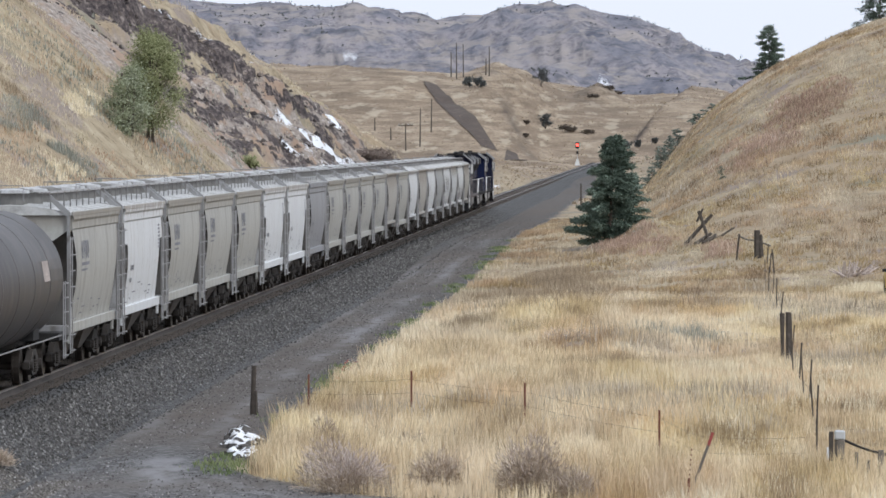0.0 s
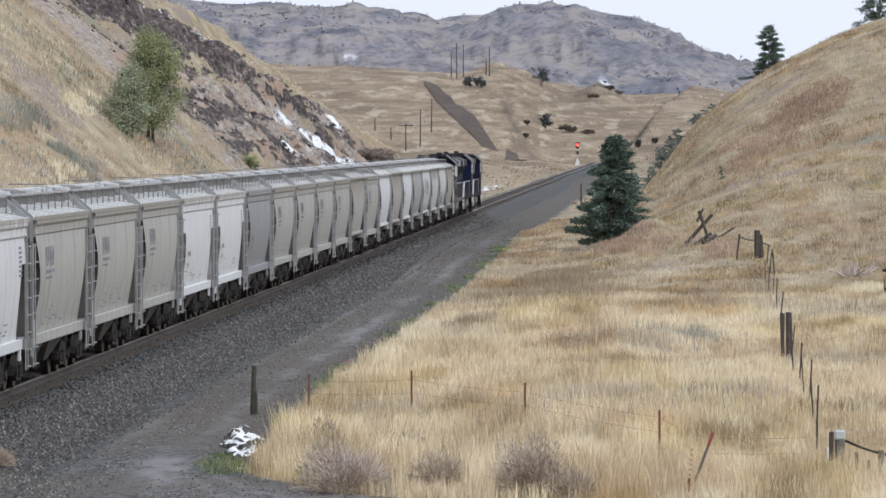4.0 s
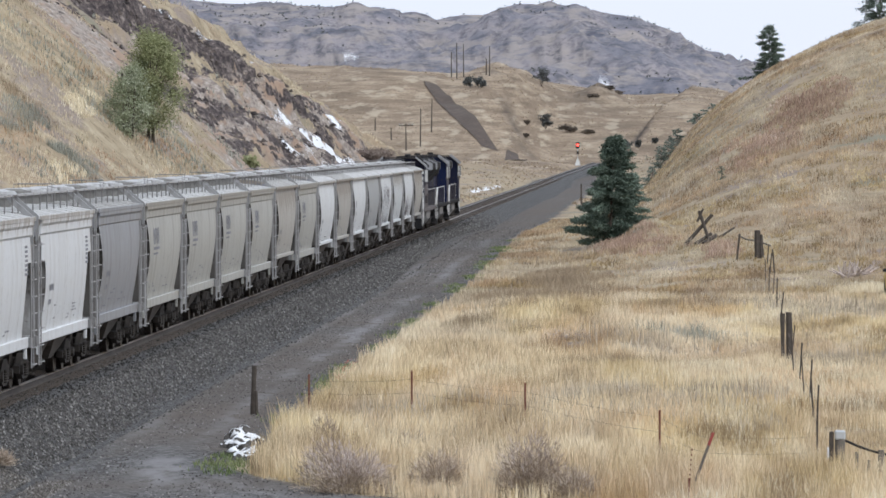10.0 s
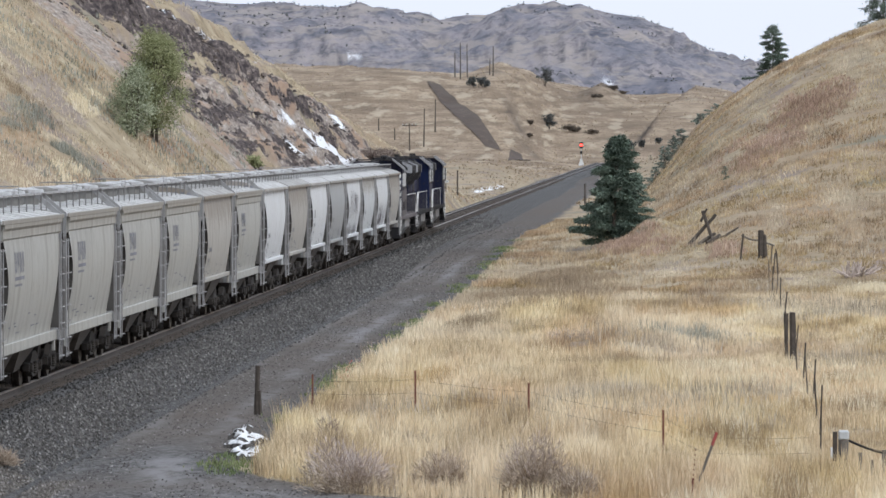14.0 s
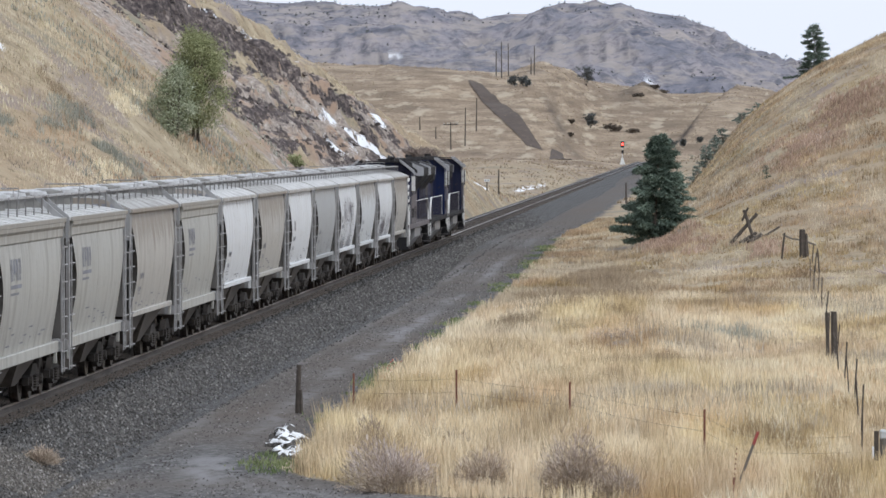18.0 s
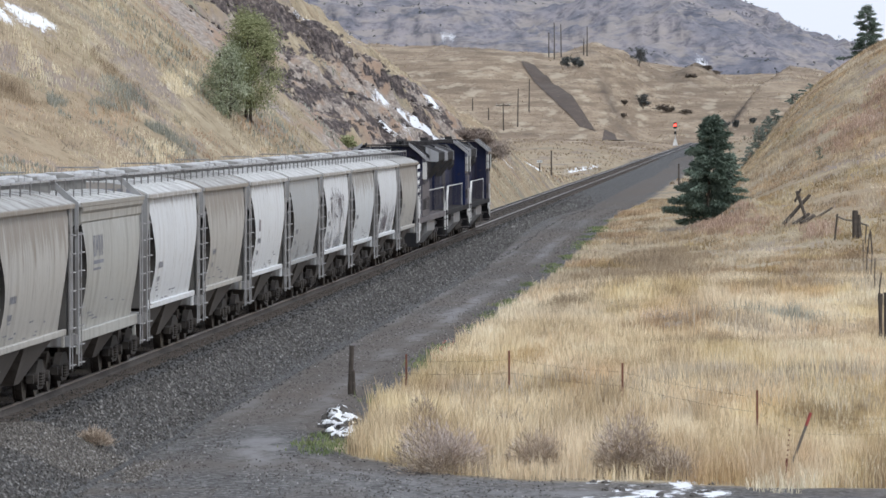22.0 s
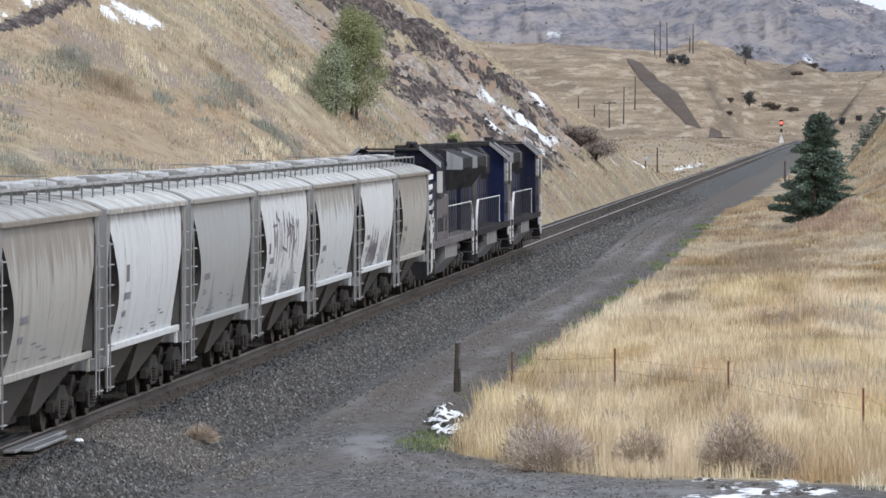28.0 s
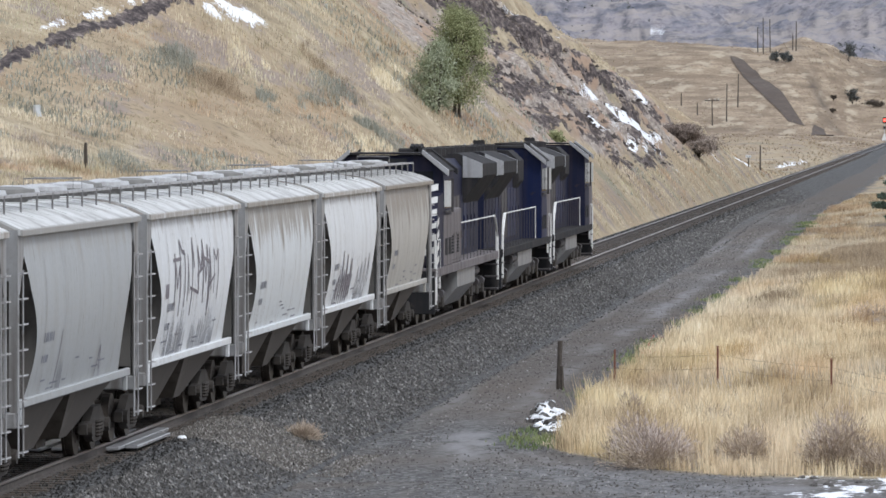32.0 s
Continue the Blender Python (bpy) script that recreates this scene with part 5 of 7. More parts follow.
for n, ((kind, paint, marks, label), (car, y)) in enumerate(zip(CONSIST, MOVING)):
    lettering(car, kind, marks, n)
    if marks in ("tag", "scrawl", "square", "data"):
        scrawl(car, kind, marks)
tank = tagged(tank_car(), "sooty black tank car with a pale worn patch", "tank car")
MOVING.append((tank, JOINT - PITCH * len(CONSIST) - 8.9))
tank.matrix_basis = pose(TRACK, MOVING[-1][1], 0)
lead = locomotive(NAVY, NAVY)
middle = copy_thing(lead, pose(TRACK, JOINT + LOCO * 1.5, 0, 0, 0, 180))
rear = copy_thing(lead, pose(TRACK, JOINT + LOCO * 2.5, 0, 0, 0, 180))
for o in lead.children_recursive:
    if o.name.split(".")[0] == "roof_lip" and min(v.co.y for v in o.data.vertices) > -7:
        recolour(o, DARK)
for unit in (middle, rear):
    for o in list(unit.children_recursive):
        piece = o.name.split(".")[0]
        if piece == "nose_stripe":
            bpy.data.objects.remove(o)
        elif piece in ("cab", "cab_side_panel") and unit is middle:
            recolour(o, BLUE)
        elif piece == "cab_side_panel":
            recolour(o, NAVY)
        elif piece == "nose":
            recolour(o, MAUVE)
        elif piece == "frame_deck":
            recolour(o, DARK)
        elif piece in ("equipment_cabinet", "louvre"):
            bpy.data.objects.remove(o)
for ob, k, turn, label in ((lead, 0.5, 0, "navy diesel locomotive with white-striped nose beside the hoppers"), (middle, 1.5, 180, "navy and grey diesel locomotive with white handrails"),
                           (rear, 2.5, 180, "black and navy diesel locomotive with its cab facing away")):
    tagged(ob, label, "locomotive", "locomotives pushing the train")
    ob.matrix_basis = pose(TRACK, JOINT + 0.35 + LOCO * k, 0, 0, 0, turn)
    MOVING.append((ob, JOINT + 0.35 + LOCO * k))

# ---- grass ----
def grass_material(name, stops, red, olive, cream):
    """Blades in drifts: tone by the blade and by patches, with reddish, olive and bleached stretches."""
    m = mat(name, 0.8)
    grey = (0.80, 0.74, 0.76)
    g = node(m, "NewGeometry")
    p = coords(m, (1, 1, 1), True)
    close = fuzz(m, coords(m, (1, 0.25, 1), True), 0.6, 5)
    k = node(m, "Math")
    k.operation = "MULTIPLY_ADD"
    link(m, close, k.inputs[0])
    k.inputs[1].default_value, k.inputs[2].default_value = 2.0, -0.77
    mix = node(m, "Math")
    mix.operation = "MULTIPLY_ADD"
    link(m, g.outputs["Random Per Island"], mix.inputs[0])
    mix.inputs[1].default_value = 0.38
    link(m, k.outputs[0], mix.inputs[2])
    col = ramp(m, mix.outputs[0], stops)
    for tone, scale, at, power in ((red, 0.13, (0, 0, 0), 0.7), (olive, 0.16, (31, 7, 3), 0.85), (grey, 0.24, (71, -7, 13), 0.6), (cream, 0.15, (-17, 43, 9), 0.5)):
        place = node(m, "Mapping", Location=at, Scale=(1.6, 0.3, 1.6))
        link(m, node(m, "NewGeometry").outputs["Position"], place.inputs["Vector"])
        patch = steps(m, fuzz(m, place.outputs["Vector"], scale, 6, 0.65), 0.50, 0.60)
        col = blend(m, times(m, patch, power), col, blend(m, 0.85, col, tone, "MULTIPLY") if tone is not cream else cream)
    drift = ramp(m, fuzz(m, coords(m, (1.0, 0.17, 1.0), True), 0.34, 7, 0.62), [(0.34, (0.56, 0.50, 0.44)), (0.46, (0.88, 0.85, 0.80)), (0.54, (1.0, 1.0, 1.0)), (0.66, (1.0, 1.0, 1.0))])
    col = blend(m, 0.45, col, drift, "MULTIPLY")
    return finish(m, col)


def blades(name, X, Y, h, w, seed, bend=0.35, sink=0.03):
    """Bent grass blades, each one a tapering strip of three triangles."""
    rng = np.random.default_rng(seed)
    n = len(X)
    Z = ground_z(X, Y) - sink
    a = rng.uniform(0, math.tau, n)
    la = rng.uniform(0, math.tau, n)
    lean = h * rng.uniform(0.05, bend, n)
    cx, cy = np.cos(a) * w * 0.5, np.sin(a) * w * 0.5
    lx, ly = np.cos(la) * lean, np.sin(la) * lean
    v = np.empty((n, 5, 3))
    for i, (s, f, q, k) in enumerate(((-1, 0, 1.0, 0.0), (1, 0, 1.0, 0.0), (-1, 0.55, 0.75, 0.35), (1, 0.55, 0.75, 0.35), (0, 1, 0, 1.0))):
        v[:, i, 0] = X + s * cx * q + lx * k
        v[:, i, 1] = Y + s * cy * q + ly * k
        v[:, i, 2] = Z + h * f
    t = np.array([(0, 1, 3), (0, 3, 2), (2, 3, 4)])
    f = (t[None] + 5 * np.arange(n)[:, None, None]).reshape(-1, 3)
    return mesh_from(name, v.reshape(-1, 3), f)


def clumped(n, x0, x1, y0, y1, seed, clump=0.25, per=9):
    """Random places in a stretch, gathered in tufts, thinning out with distance."""
    rng = np.random.default_rng(seed)
    m = n // per
    cy = y0 * (y1 / y0) ** rng.random(m)
    lo, hi = x0(cy), x1(cy)
    cx = lo + (hi - lo) * rng.random(m)
    X = np.repeat(cx, per) + rng.normal(0, clump, m * per)
    Y = np.repeat(cy, per) + rng.normal(0, clump * 1.5, m * per)
    size = np.repeat(rng.uniform(0.6, 1.25, m), per) * rng.uniform(0.7, 1.2, m * per)
    return X, Y, size


STRAW = grass_material("tall_straw_grass", [(0.05, (0.33, 0.25, 0.16)), (0.3, (0.62, 0.495, 0.32)), (0.55, (0.81, 0.68, 0.465)), (0.8, (0.90, 0.80, 0.60)), (1.0, (0.93, 0.87, 0.73))], (0.95, 0.82, 0.72), (0.92, 0.89, 0.74), (0.87, 0.78, 0.61))
HILLGRASS = grass_material("hillside_bunch_grass", [(0.05, (0.22, 0.162, 0.105)), (0.35, (0.405, 0.31, 0.20)), (0.6, (0.57, 0.448, 0.295)), (0.85, (0.71, 0.595, 0.43)), (1.0, (0.81, 0.735, 0.61))], (0.95, 0.84, 0.76), (0.88, 0.87, 0.66), (0.72, 0.65, 0.52))
SLOPEGRASS = grass_material("pale_slope_grass", [(0.05, (0.26, 0.22, 0.17)), (0.3, (0.47, 0.39, 0.28)), (0.55, (0.66, 0.57, 0.42)), (0.8, (0.78, 0.70, 0.55)), (1.0, (0.86, 0.81, 0.70))], (0.80, 0.55, 0.45), (0.66, 0.70, 0.60), (0.80, 0.71, 0.54))
VALLEYGRASS = leafy("dry_valley_tussock", [(0.1, (0.16, 0.12, 0.08)), (0.4, (0.27, 0.205, 0.135)), (0.7, (0.39, 0.31, 0.21)), (1.0, (0.52, 0.44, 0.32))])
GREEN = leafy("green_verge_grass", [(0.1, (0.085, 0.125, 0.045)), (0.5, (0.16, 0.21, 0.085)), (0.9, (0.29, 0.31, 0.15))])
WEED = leafy("grey_dead_weed", [(0.1, (0.22, 0.18, 0.13)), (0.4, (0.36, 0.30, 0.225)), (0.7, (0.50, 0.43, 0.34)), (1.0, (0.66, 0.61, 0.54))])
SAGE = leafy("grey_green_sage", [(0.1, (0.17, 0.17, 0.14)), (0.5, (0.27, 0.275, 0.23)), (0.9, (0.40, 0.41, 0.36))])


def stuff(name, me, material, label, category="grass"):
    me.materials.append(material)
    return tagged(new(name, me), label, category, kind="stuff")


rng = np.random.default_rng(3)
# tall grass of the field, up to the lane
X, Y, size = clumped(255000, lambda y: -8.6 + 0 * y, lambda y: 0.047 * y + 1.5, 94, 215, 1, 0.16)
keep = (Y > lane_edge(X) + 0.7 * fbm(X, Y, 3.0, 2, 44)) & (X > EDGE - 0.08 + 0.5 * fbm(X, Y, 3.5, 3, 45) + 0.75 * np.exp(-((Y - 113) / 5) ** 2)) & (fbm(X, Y, 2.2, 3, 47) > -0.33)
X, Y, size = X[keep], Y[keep], size[keep]
tall = 0.44 + 0.30 * np.exp(-((Y - lane_edge(X) - 5) / 9) ** 2) + 0.30 * fbm(X, Y, 7.0, 3, 46)
tall = tall * (1 - 0.30 * smooth(X, -1.5, 2.5))
for bx, by, bw in ((-5.60, 102.4, 1.1), (-2.24, 100.8, 1.0), (-4.01, 103.5, 0.8), (-1.42, 100.0, 0.8)):
    near = np.hypot(X - bx, (Y - by + 2.5) / 4.5) < bw * 0.75
    tall = np.where(near, tall * 0.55, tall)
stuff("field_grass", blades("field_grass", X, Y, np.clip(tall, 0.12, 1.0) * size, 0.008 + 0.009 * (Y / 120), 2, 0.4), STRAW, "tall dry golden grass in a fenced field")
# field beyond, and the hill
X, Y, size = clumped(180000, lambda y: -8.4 + 0 * y, lambda y: 0.047 * y + 2, 205, 450, 5, 0.4, 8)
keep = (X > EDGE + 0.3 * fbm(X, Y, 3.5, 3, 45)) & (fbm(X, Y, 4.0, 3, 48) > -0.30)
X, Y, size = X[keep], Y[keep], size[keep]
low = 0.24 + 0.20 * fbm(X, Y, 11.0, 3, 49)
stuff("hill_grass", blades("hill_grass", X, Y, np.clip(low, 0.10, 0.7) * size, 0.012 + 0.011 * (Y / 120), 6, 0.5), HILLGRASS, "dry bunch grass on the hillside beside the cut")
# slope left of the track
X, Y, size = clumped(205000, lambda y: -0.175 * y - 3, lambda y: -19.8 + 0 * y, 150, 610, 9, 0.45, 8)
keep = (X < -19.7) & (rock_cover(X, Y) < 0.30 + 0.3 * fbm(X, Y, 2.0, 2, 57)) & (scree_cover(X, Y) < 0.42 + 0.5 * fbm(X, Y, 2.0, 2, 58)) & (snow_cover(X, Y) < 0.4) & (fbm(X, Y, 3.5, 3, 52) > -0.36)
X, Y, size = X[keep], Y[keep], size[keep]
stuff("slope_grass", blades("slope_grass", X, Y, np.clip(0.22 + 0.24 * fbm(X, Y, 8.0, 3, 53), 0.08, 0.5) * size, 0.014 + 0.011 * (Y / 120), 10, 0.5), SLOPEGRASS, "pale dry bunch grass on the slope behind the track")
# sage and grey weeds in drifts on both slopes
X, Y, size = clumped(60000, lambda y: -0.175 * y - 3, lambda y: -20.5 + 0 * y, 170, 400, 19, 0.35, 10)
keep = (fbm(X, Y * 0.6, 9.0, 3, 54) > 0.16) & (rock_cover(X, Y) < 0.4)
X, Y, size = X[keep], Y[keep], size[keep]
stuff("sage_brush", blades("sage_brush", X, Y, 0.30 * size, 0.03 + 0.014 * (Y / 120), 12, 0.5), SAGE, "grey-green sage in drifts on the slope", "sage")
X, Y, size = clumped(60000, lambda y: -7 + 0 * y, lambda y: 0.047 * y + 2, 110, 330, 23, 0.3, 10)
keep = (fbm(X, Y * 0.45, 7.0, 3, 55) > 0.2) & (X > -7)
X, Y, size = X[keep], Y[keep], size[keep]
stuff("dead_weeds", blades("dead_weeds", X, Y, 0.48 * size, 0.012 + 0.006 * (Y / 120), 14, 0.3), WEED, "grey dead weeds standing among the grass", "weeds")
# drifts with a colour of their own
def drift(name, patches, per_metre, h, w, seed, material, label, category):
    rng = np.random.default_rng(seed)
    xs, ys, size = [], [], []
    for cx, cy, rx, ry in patches:
        n = int(per_metre * rx * ry)
        a, r = rng.uniform(0, math.tau, n), rng.random(n) ** 0.6
        xs.append(cx + rx * r * np.cos(a))
        ys.append(cy + ry * r * np.sin(a))
        size.append((1.1 - 0.6 * r) * rng.uniform(0.6, 1.25, n))
    X, Y, size = np.concatenate(xs), np.concatenate(ys), np.concatenate(size)
    keep = fbm(X, Y * 0.5, 1.6, 3, seed) > -0.06
    X, Y, size = X[keep], Y[keep], size[keep]
    stuff(name, blades(name, X, Y, h * size, w * (Y / 120), seed, 0.5), material, label, category)


REDBRUSH = leafy("dull_red_stalks", [(0.1, (0.25, 0.165, 0.12)), (0.5, (0.43, 0.30, 0.225)), (0.85, (0.58, 0.44, 0.35)), (1.0, (0.80, 0.72, 0.68))])
BROWNSTALK = leafy("brown_grass_stalks", [(0.1, (0.20, 0.15, 0.10)), (0.5, (0.34, 0.26, 0.175)), (0.9, (0.50, 0.41, 0.29))])
BLEACHED = leafy("bleached_grass", [(0.1, (0.62, 0.53, 0.36)), (0.5, (0.80, 0.70, 0.50)), (0.9, (0.92, 0.86, 0.70))])
drift("red_stalks", ((-1.3, 281, 1.7, 8), (0.4, 275, 1.6, 7), (-2.6, 290, 0.9, 7), (3.0, 268, 1.5, 5), (6.0, 330, 3.0, 14), (9.5, 345, 3, 10)), 130, 0.45, 0.016, 91, REDBRUSH, "dull red dead stalks on a low mound", "weeds")
drift("field_sage", ((-0.3, 178, 1.9, 3.0), (1.4, 177, 1.0, 2.5), (-28.9, 262, 2.0, 5.0), (-27.4, 258, 1.4, 6.0), (-35.4, 248, 1.6, 4.0), (-31.6, 249, 1.3, 4.0), (-33.5, 214, 2.0, 4.0), (-29.8, 255, 0.9, 3.0)), 240, 0.50, 0.012, 92, SAGE, "grey-green weeds in a drift among dry grass", "weeds")
drift("brown_stalks", ((-1.0, 156, 2.8, 1.6), (0.9, 153, 1.5, 1.5), (-4.0, 180, 0.6, 4), (-3.1, 158, 1.2, 1.5), (-30.8, 268, 1.2, 4), (-33.0, 246, 1.5, 5), (-6.6, 113.0, 1.4, 2.2), (-4.2, 110.5, 1.6, 2.4), (-1.6, 105.5, 1.5, 2.2), (1.5, 205, 3, 5), (-5.6, 222, 2.0, 22), (-4.0, 250, 2.4, 20), (-6.4, 190, 1.0, 12)), 300, 0.50, 0.009, 93, BROWNSTALK, "brown dead stalks bent among the dry grass", "grass")
drift("bleached_grass", ((8.6, 222, 1.6, 13), (7.2, 172, 1.2, 9), (-4.4, 146, 1.6, 6), (-5.6, 162, 1.0, 9), (1.2, 130, 1.2, 3), (-27.2, 253, 1.0, 7), (-28.6, 277, 0.7, 8), (-33.2, 258, 1.0, 5), (2.6, 138, 1.8, 8), (5.2, 150, 1.6, 10), (3.4, 114, 1.6, 3), (6.0, 128, 1.4, 6), (5.0, 190, 2, 9), (3.0, 109, 2.2, 3.5), (1.6, 121, 2.4, 6), (4.6, 125, 2.0, 6), (2.2, 150, 2.6, 7), (5.6, 140, 2.0, 8), (0.4, 141, 1.8, 5), (2.2, 102.5, 1.6, 3), (3.7, 103, 1.2, 3), (0.7, 103.5, 1.5, 3), (-0.2, 109, 1.4, 3), (0.9, 98.5, 1.0, 2)), 250, 0.50, 0.012, 94, BLEACHED, "bleached pale grass in a drift", "grass")
# tussocks over the valley floor and the brown hill
X, Y, size = clumped(52000, lambda y: -0.135 * y, lambda y: 0.03 * y, 560, 2350, 31, 1.6, 4)
keep = (gravel_cover(X, Y) < 0.3) & (np.abs(X - TRACK) > 4.5) & (fbm(X, Y * 0.4, 40.0, 3, 59) > -0.22)
X, Y, size = X[keep], Y[keep], size[keep]
stuff("valley_grass", blades("valley_grass", X, Y, (0.16 + 0.22 * (Y / 1500)) * size, 0.12 + 0.16 * (Y / 1500), 16, 0.6), VALLEYGRASS, "dry tussocks over the valley floor and far hills")
# green verge beside the gravel
X, Y, size = clumped(15000, lambda y: -8.95 + 0 * y, lambda y: -8.1 + 0 * y, 108, 330, 29, 0.2, 7)
keep = (fbm(X, Y, 6.0, 3, 56) > 0.10) | (np.abs(Y - 153) < 8) | (np.abs(Y - 112) < 3)
X, Y, size = X[keep], Y[keep], size[keep]
stuff("green_verge", blades("green_verge", X, Y, 0.13 * size, 0.02 + 0.01 * (Y / 120), 15, 0.6), GREEN, "short green grass along the gravel edge")


# ---- trees and shrubs ----
BARK = plain("grey_brown_bark", (0.10, 0.08, 0.065), 0.95, 0.0, 6.0)
NEEDLE = leafy("dark_conifer_needles", [(0.1, (0.040, 0.062, 0.046)), (0.5, (0.10, 0.14, 0.105)), (0.9, (0.20, 0.255, 0.20))])
BLUENEEDLE = leafy("blue_green_needles", [(0.1, (0.10, 0.13, 0.11)), (0.5, (0.17, 0.21, 0.18)), (0.9, (0.28, 0.33, 0.29))])
FIR = (-2.55, 294)
LEAF = leafy("dull_willow_leaves", [(0.1, (0.15, 0.17, 0.075)), (0.5, (0.27, 0.29, 0.14)), (0.9, (0.42, 0.43, 0.24))])
SILVERLEAF = leafy("silvery_willow_leaves", [(0.1, (0.15, 0.175, 0.095)), (0.5, (0.25, 0.285, 0.165)), (0.9, (0.46, 0.49, 0.37))])
TWIG = leafy("pinkish_dry_twigs", [(0.1, (0.20, 0.155, 0.13)), (0.4, (0.36, 0.29, 0.25)), (0.7, (0.55, 0.46, 0.42)), (1.0, (0.85, 0.80, 0.79))])
BROWNTWIG = leafy("brown_dry_twigs", [(0.1, (0.20, 0.15, 0.11)), (0.4, (0.34, 0.265, 0.20)), (0.7, (0.50, 0.41, 0.325)), (1.0, (0.68, 0.59, 0.50))])
FARLEAF = leafy("hazy_juniper", [(0.1, (0.05, 0.058, 0.06)), (0.5, (0.085, 0.092, 0.09)), (0.9, (0.13, 0.135, 0.13))])
THICKET = leafy("purple_brown_twigs", [(0.1, (0.15, 0.115, 0.10)), (0.5, (0.27, 0.215, 0.185)), (0.9, (0.42, 0.36, 0.31))])
BRUSH = leafy("dark_brush_twigs", [(0.1, (0.045, 0.035, 0.028)), (0.5, (0.10, 0.08, 0.062)), (0.9, (0.20, 0.16, 0.12))])


def slivers(name, P, D, length, width, seed):
    """Small pointed leaves or needle sprays at the places P along the ways D."""
    rng = np.random.default_rng(seed)
    n = len(P)
    D = D / np.maximum(np.linalg.norm(D, axis=1, keepdims=True), 1e-6)
    side = np.cross(D, rng.normal(0, 1, (n, 3)))
    side = side / np.maximum(np.linalg.norm(side, axis=1, keepdims=True), 1e-6) * (width * rng.uniform(0.7, 1.3, n))[:, None]
    L = (length * rng.uniform(0.6, 1.3, n))[:, None]
    v = np.stack([P, P + D * L * 0.5 + side, P + D * L, P + D * L * 0.5 - side], 1)
    f = (np.array([(0, 1, 2), (0, 2, 3)])[None] + 4 * np.arange(n)[:, None, None]).reshape(-1, 3)
    return mesh_from(name, v.reshape(-1, 3), f)


def conifer(x, y, height, spread, seed, sprays, label, lean=0.0, sparse=0.0, needles=NEEDLE):
    rng = np.random.default_rng(seed)
    z = float(ground_z(x, y))
    tree = tagged(empty("conifer_tree", pose(x, y, z - 0.1, 0, lean, 0)), label, "tree", "evergreens")
    bm = bmesh.new()
    tube(bm, (0, 0, 0), (0, 0, height * 0.96), height * 0.014, height * 0.003, 7)
    branches = int(height * 22)
    tips = []
    for k in range(branches):
        f = (k + rng.random()) / branches
        zz = height * (0.05 + 0.93 * f)
        a = rng.uniform(0, math.tau)
        reach = spread * (1 - f) ** 0.62 * rng.uniform(0.40, 1.18) * (0.85 + 0.2 * math.sin(2.0 * a + 9.0 * f + seed)) + 0.12
        if rng.random() < sparse:
            reach *= 0.35
        tip = (math.cos(a) * reach, math.sin(a) * reach, zz + reach * rng.uniform(-0.32, 0.12))
        tips.append(((0, 0, zz), tip))
        tube(bm, (0, 0, zz), tip, 0.018, 0.005, 3, False)
    part("trunk", bm, BARK, tree)
    A = np.array([t[0] for t in tips], float)
    B = np.array([t[1] for t in tips], float)
    w = np.linalg.norm(B - A, axis=1) + 0.15
    pick = rng.choice(len(tips), sprays, p=w / w.sum())
    s = rng.uniform(0.18, 1.0, sprays) ** 0.8
    out = (B - A)[pick]
    P = A[pick] + out * s[:, None] + rng.normal(0, 0.04 + 0.010 * height, (sprays, 3)) * np.array([1, 1, 0.55])
    D = out / np.linalg.norm(out, axis=1, keepdims=True) + rng.normal(0, 0.55, (sprays, 3)) + np.array([0, 0, -0.15])
    me = slivers("crown", P, D, 0.09 + 0.020 * height, 0.015 + 0.003 * height, seed + 1)
    me.materials.append(needles)
    crown = new("crown", me)
    crown.parent = tree
    return tree


def bush(name, x, y, height, width, seed, count, material, label, category="shrub", leaf=(0.16, 0.03), stems=5, group=""):
    """Several stems from one root, forked limbs, and leaves in clumps about them."""
    rng = np.random.default_rng(seed)
    z = float(ground_z(x, y))
    thing = tagged(empty(name, pose(x, y, z - 0.05)), label, category, group)
    bm = bmesh.new()
    ends = []
    for k in range(stems):
        a = rng.uniform(0, math.tau)
        top = np.array([math.cos(a) * width * rng.uniform(0.05, 0.3), math.sin(a) * width * rng.uniform(0.05, 0.3), height * rng.uniform(0.45, 0.7)])
        tube(bm, (0.04 * math.cos(a), 0.04 * math.sin(a), 0), top, height * 0.018, height * 0.009, 6, False)
        for j in range(6):
            b = rng.uniform(0, math.tau)
            tip = top + np.array([math.cos(b), math.sin(b), 0]) * width * rng.uniform(0.12, 0.36) + np.array([0, 0, height * rng.uniform(-0.28, 0.36)])
            start = top * rng.uniform(0.5, 1.0)
            tube(bm, start, tip, height * 0.008, height * 0.003, 4, False)
            ends.append((start, tip))
    part("stem", bm, BARK, thing)
    A = np.array([e[0] for e in ends])
    B = np.array([e[1] for e in ends])
    pick = rng.integers(0, len(ends), count)
    s = rng.uniform(0.35, 1.1, count)
    P = A[pick] + (B - A)[pick] * s[:, None] + rng.normal(0, 1, (count, 3)) * np.array([width, width, height]) * 0.055
    P[:, 2] = np.clip(P[:, 2], 0.03 * height, height)
    D = rng.normal(0, 1, (count, 3)) + np.array([0, 0, 0.2])
    me = slivers("foliage", P, D, leaf[0], leaf[1], seed + 1)
    me.materials.append(material)
    crown = new("foliage", me)
    crown.parent = thing
    return thing


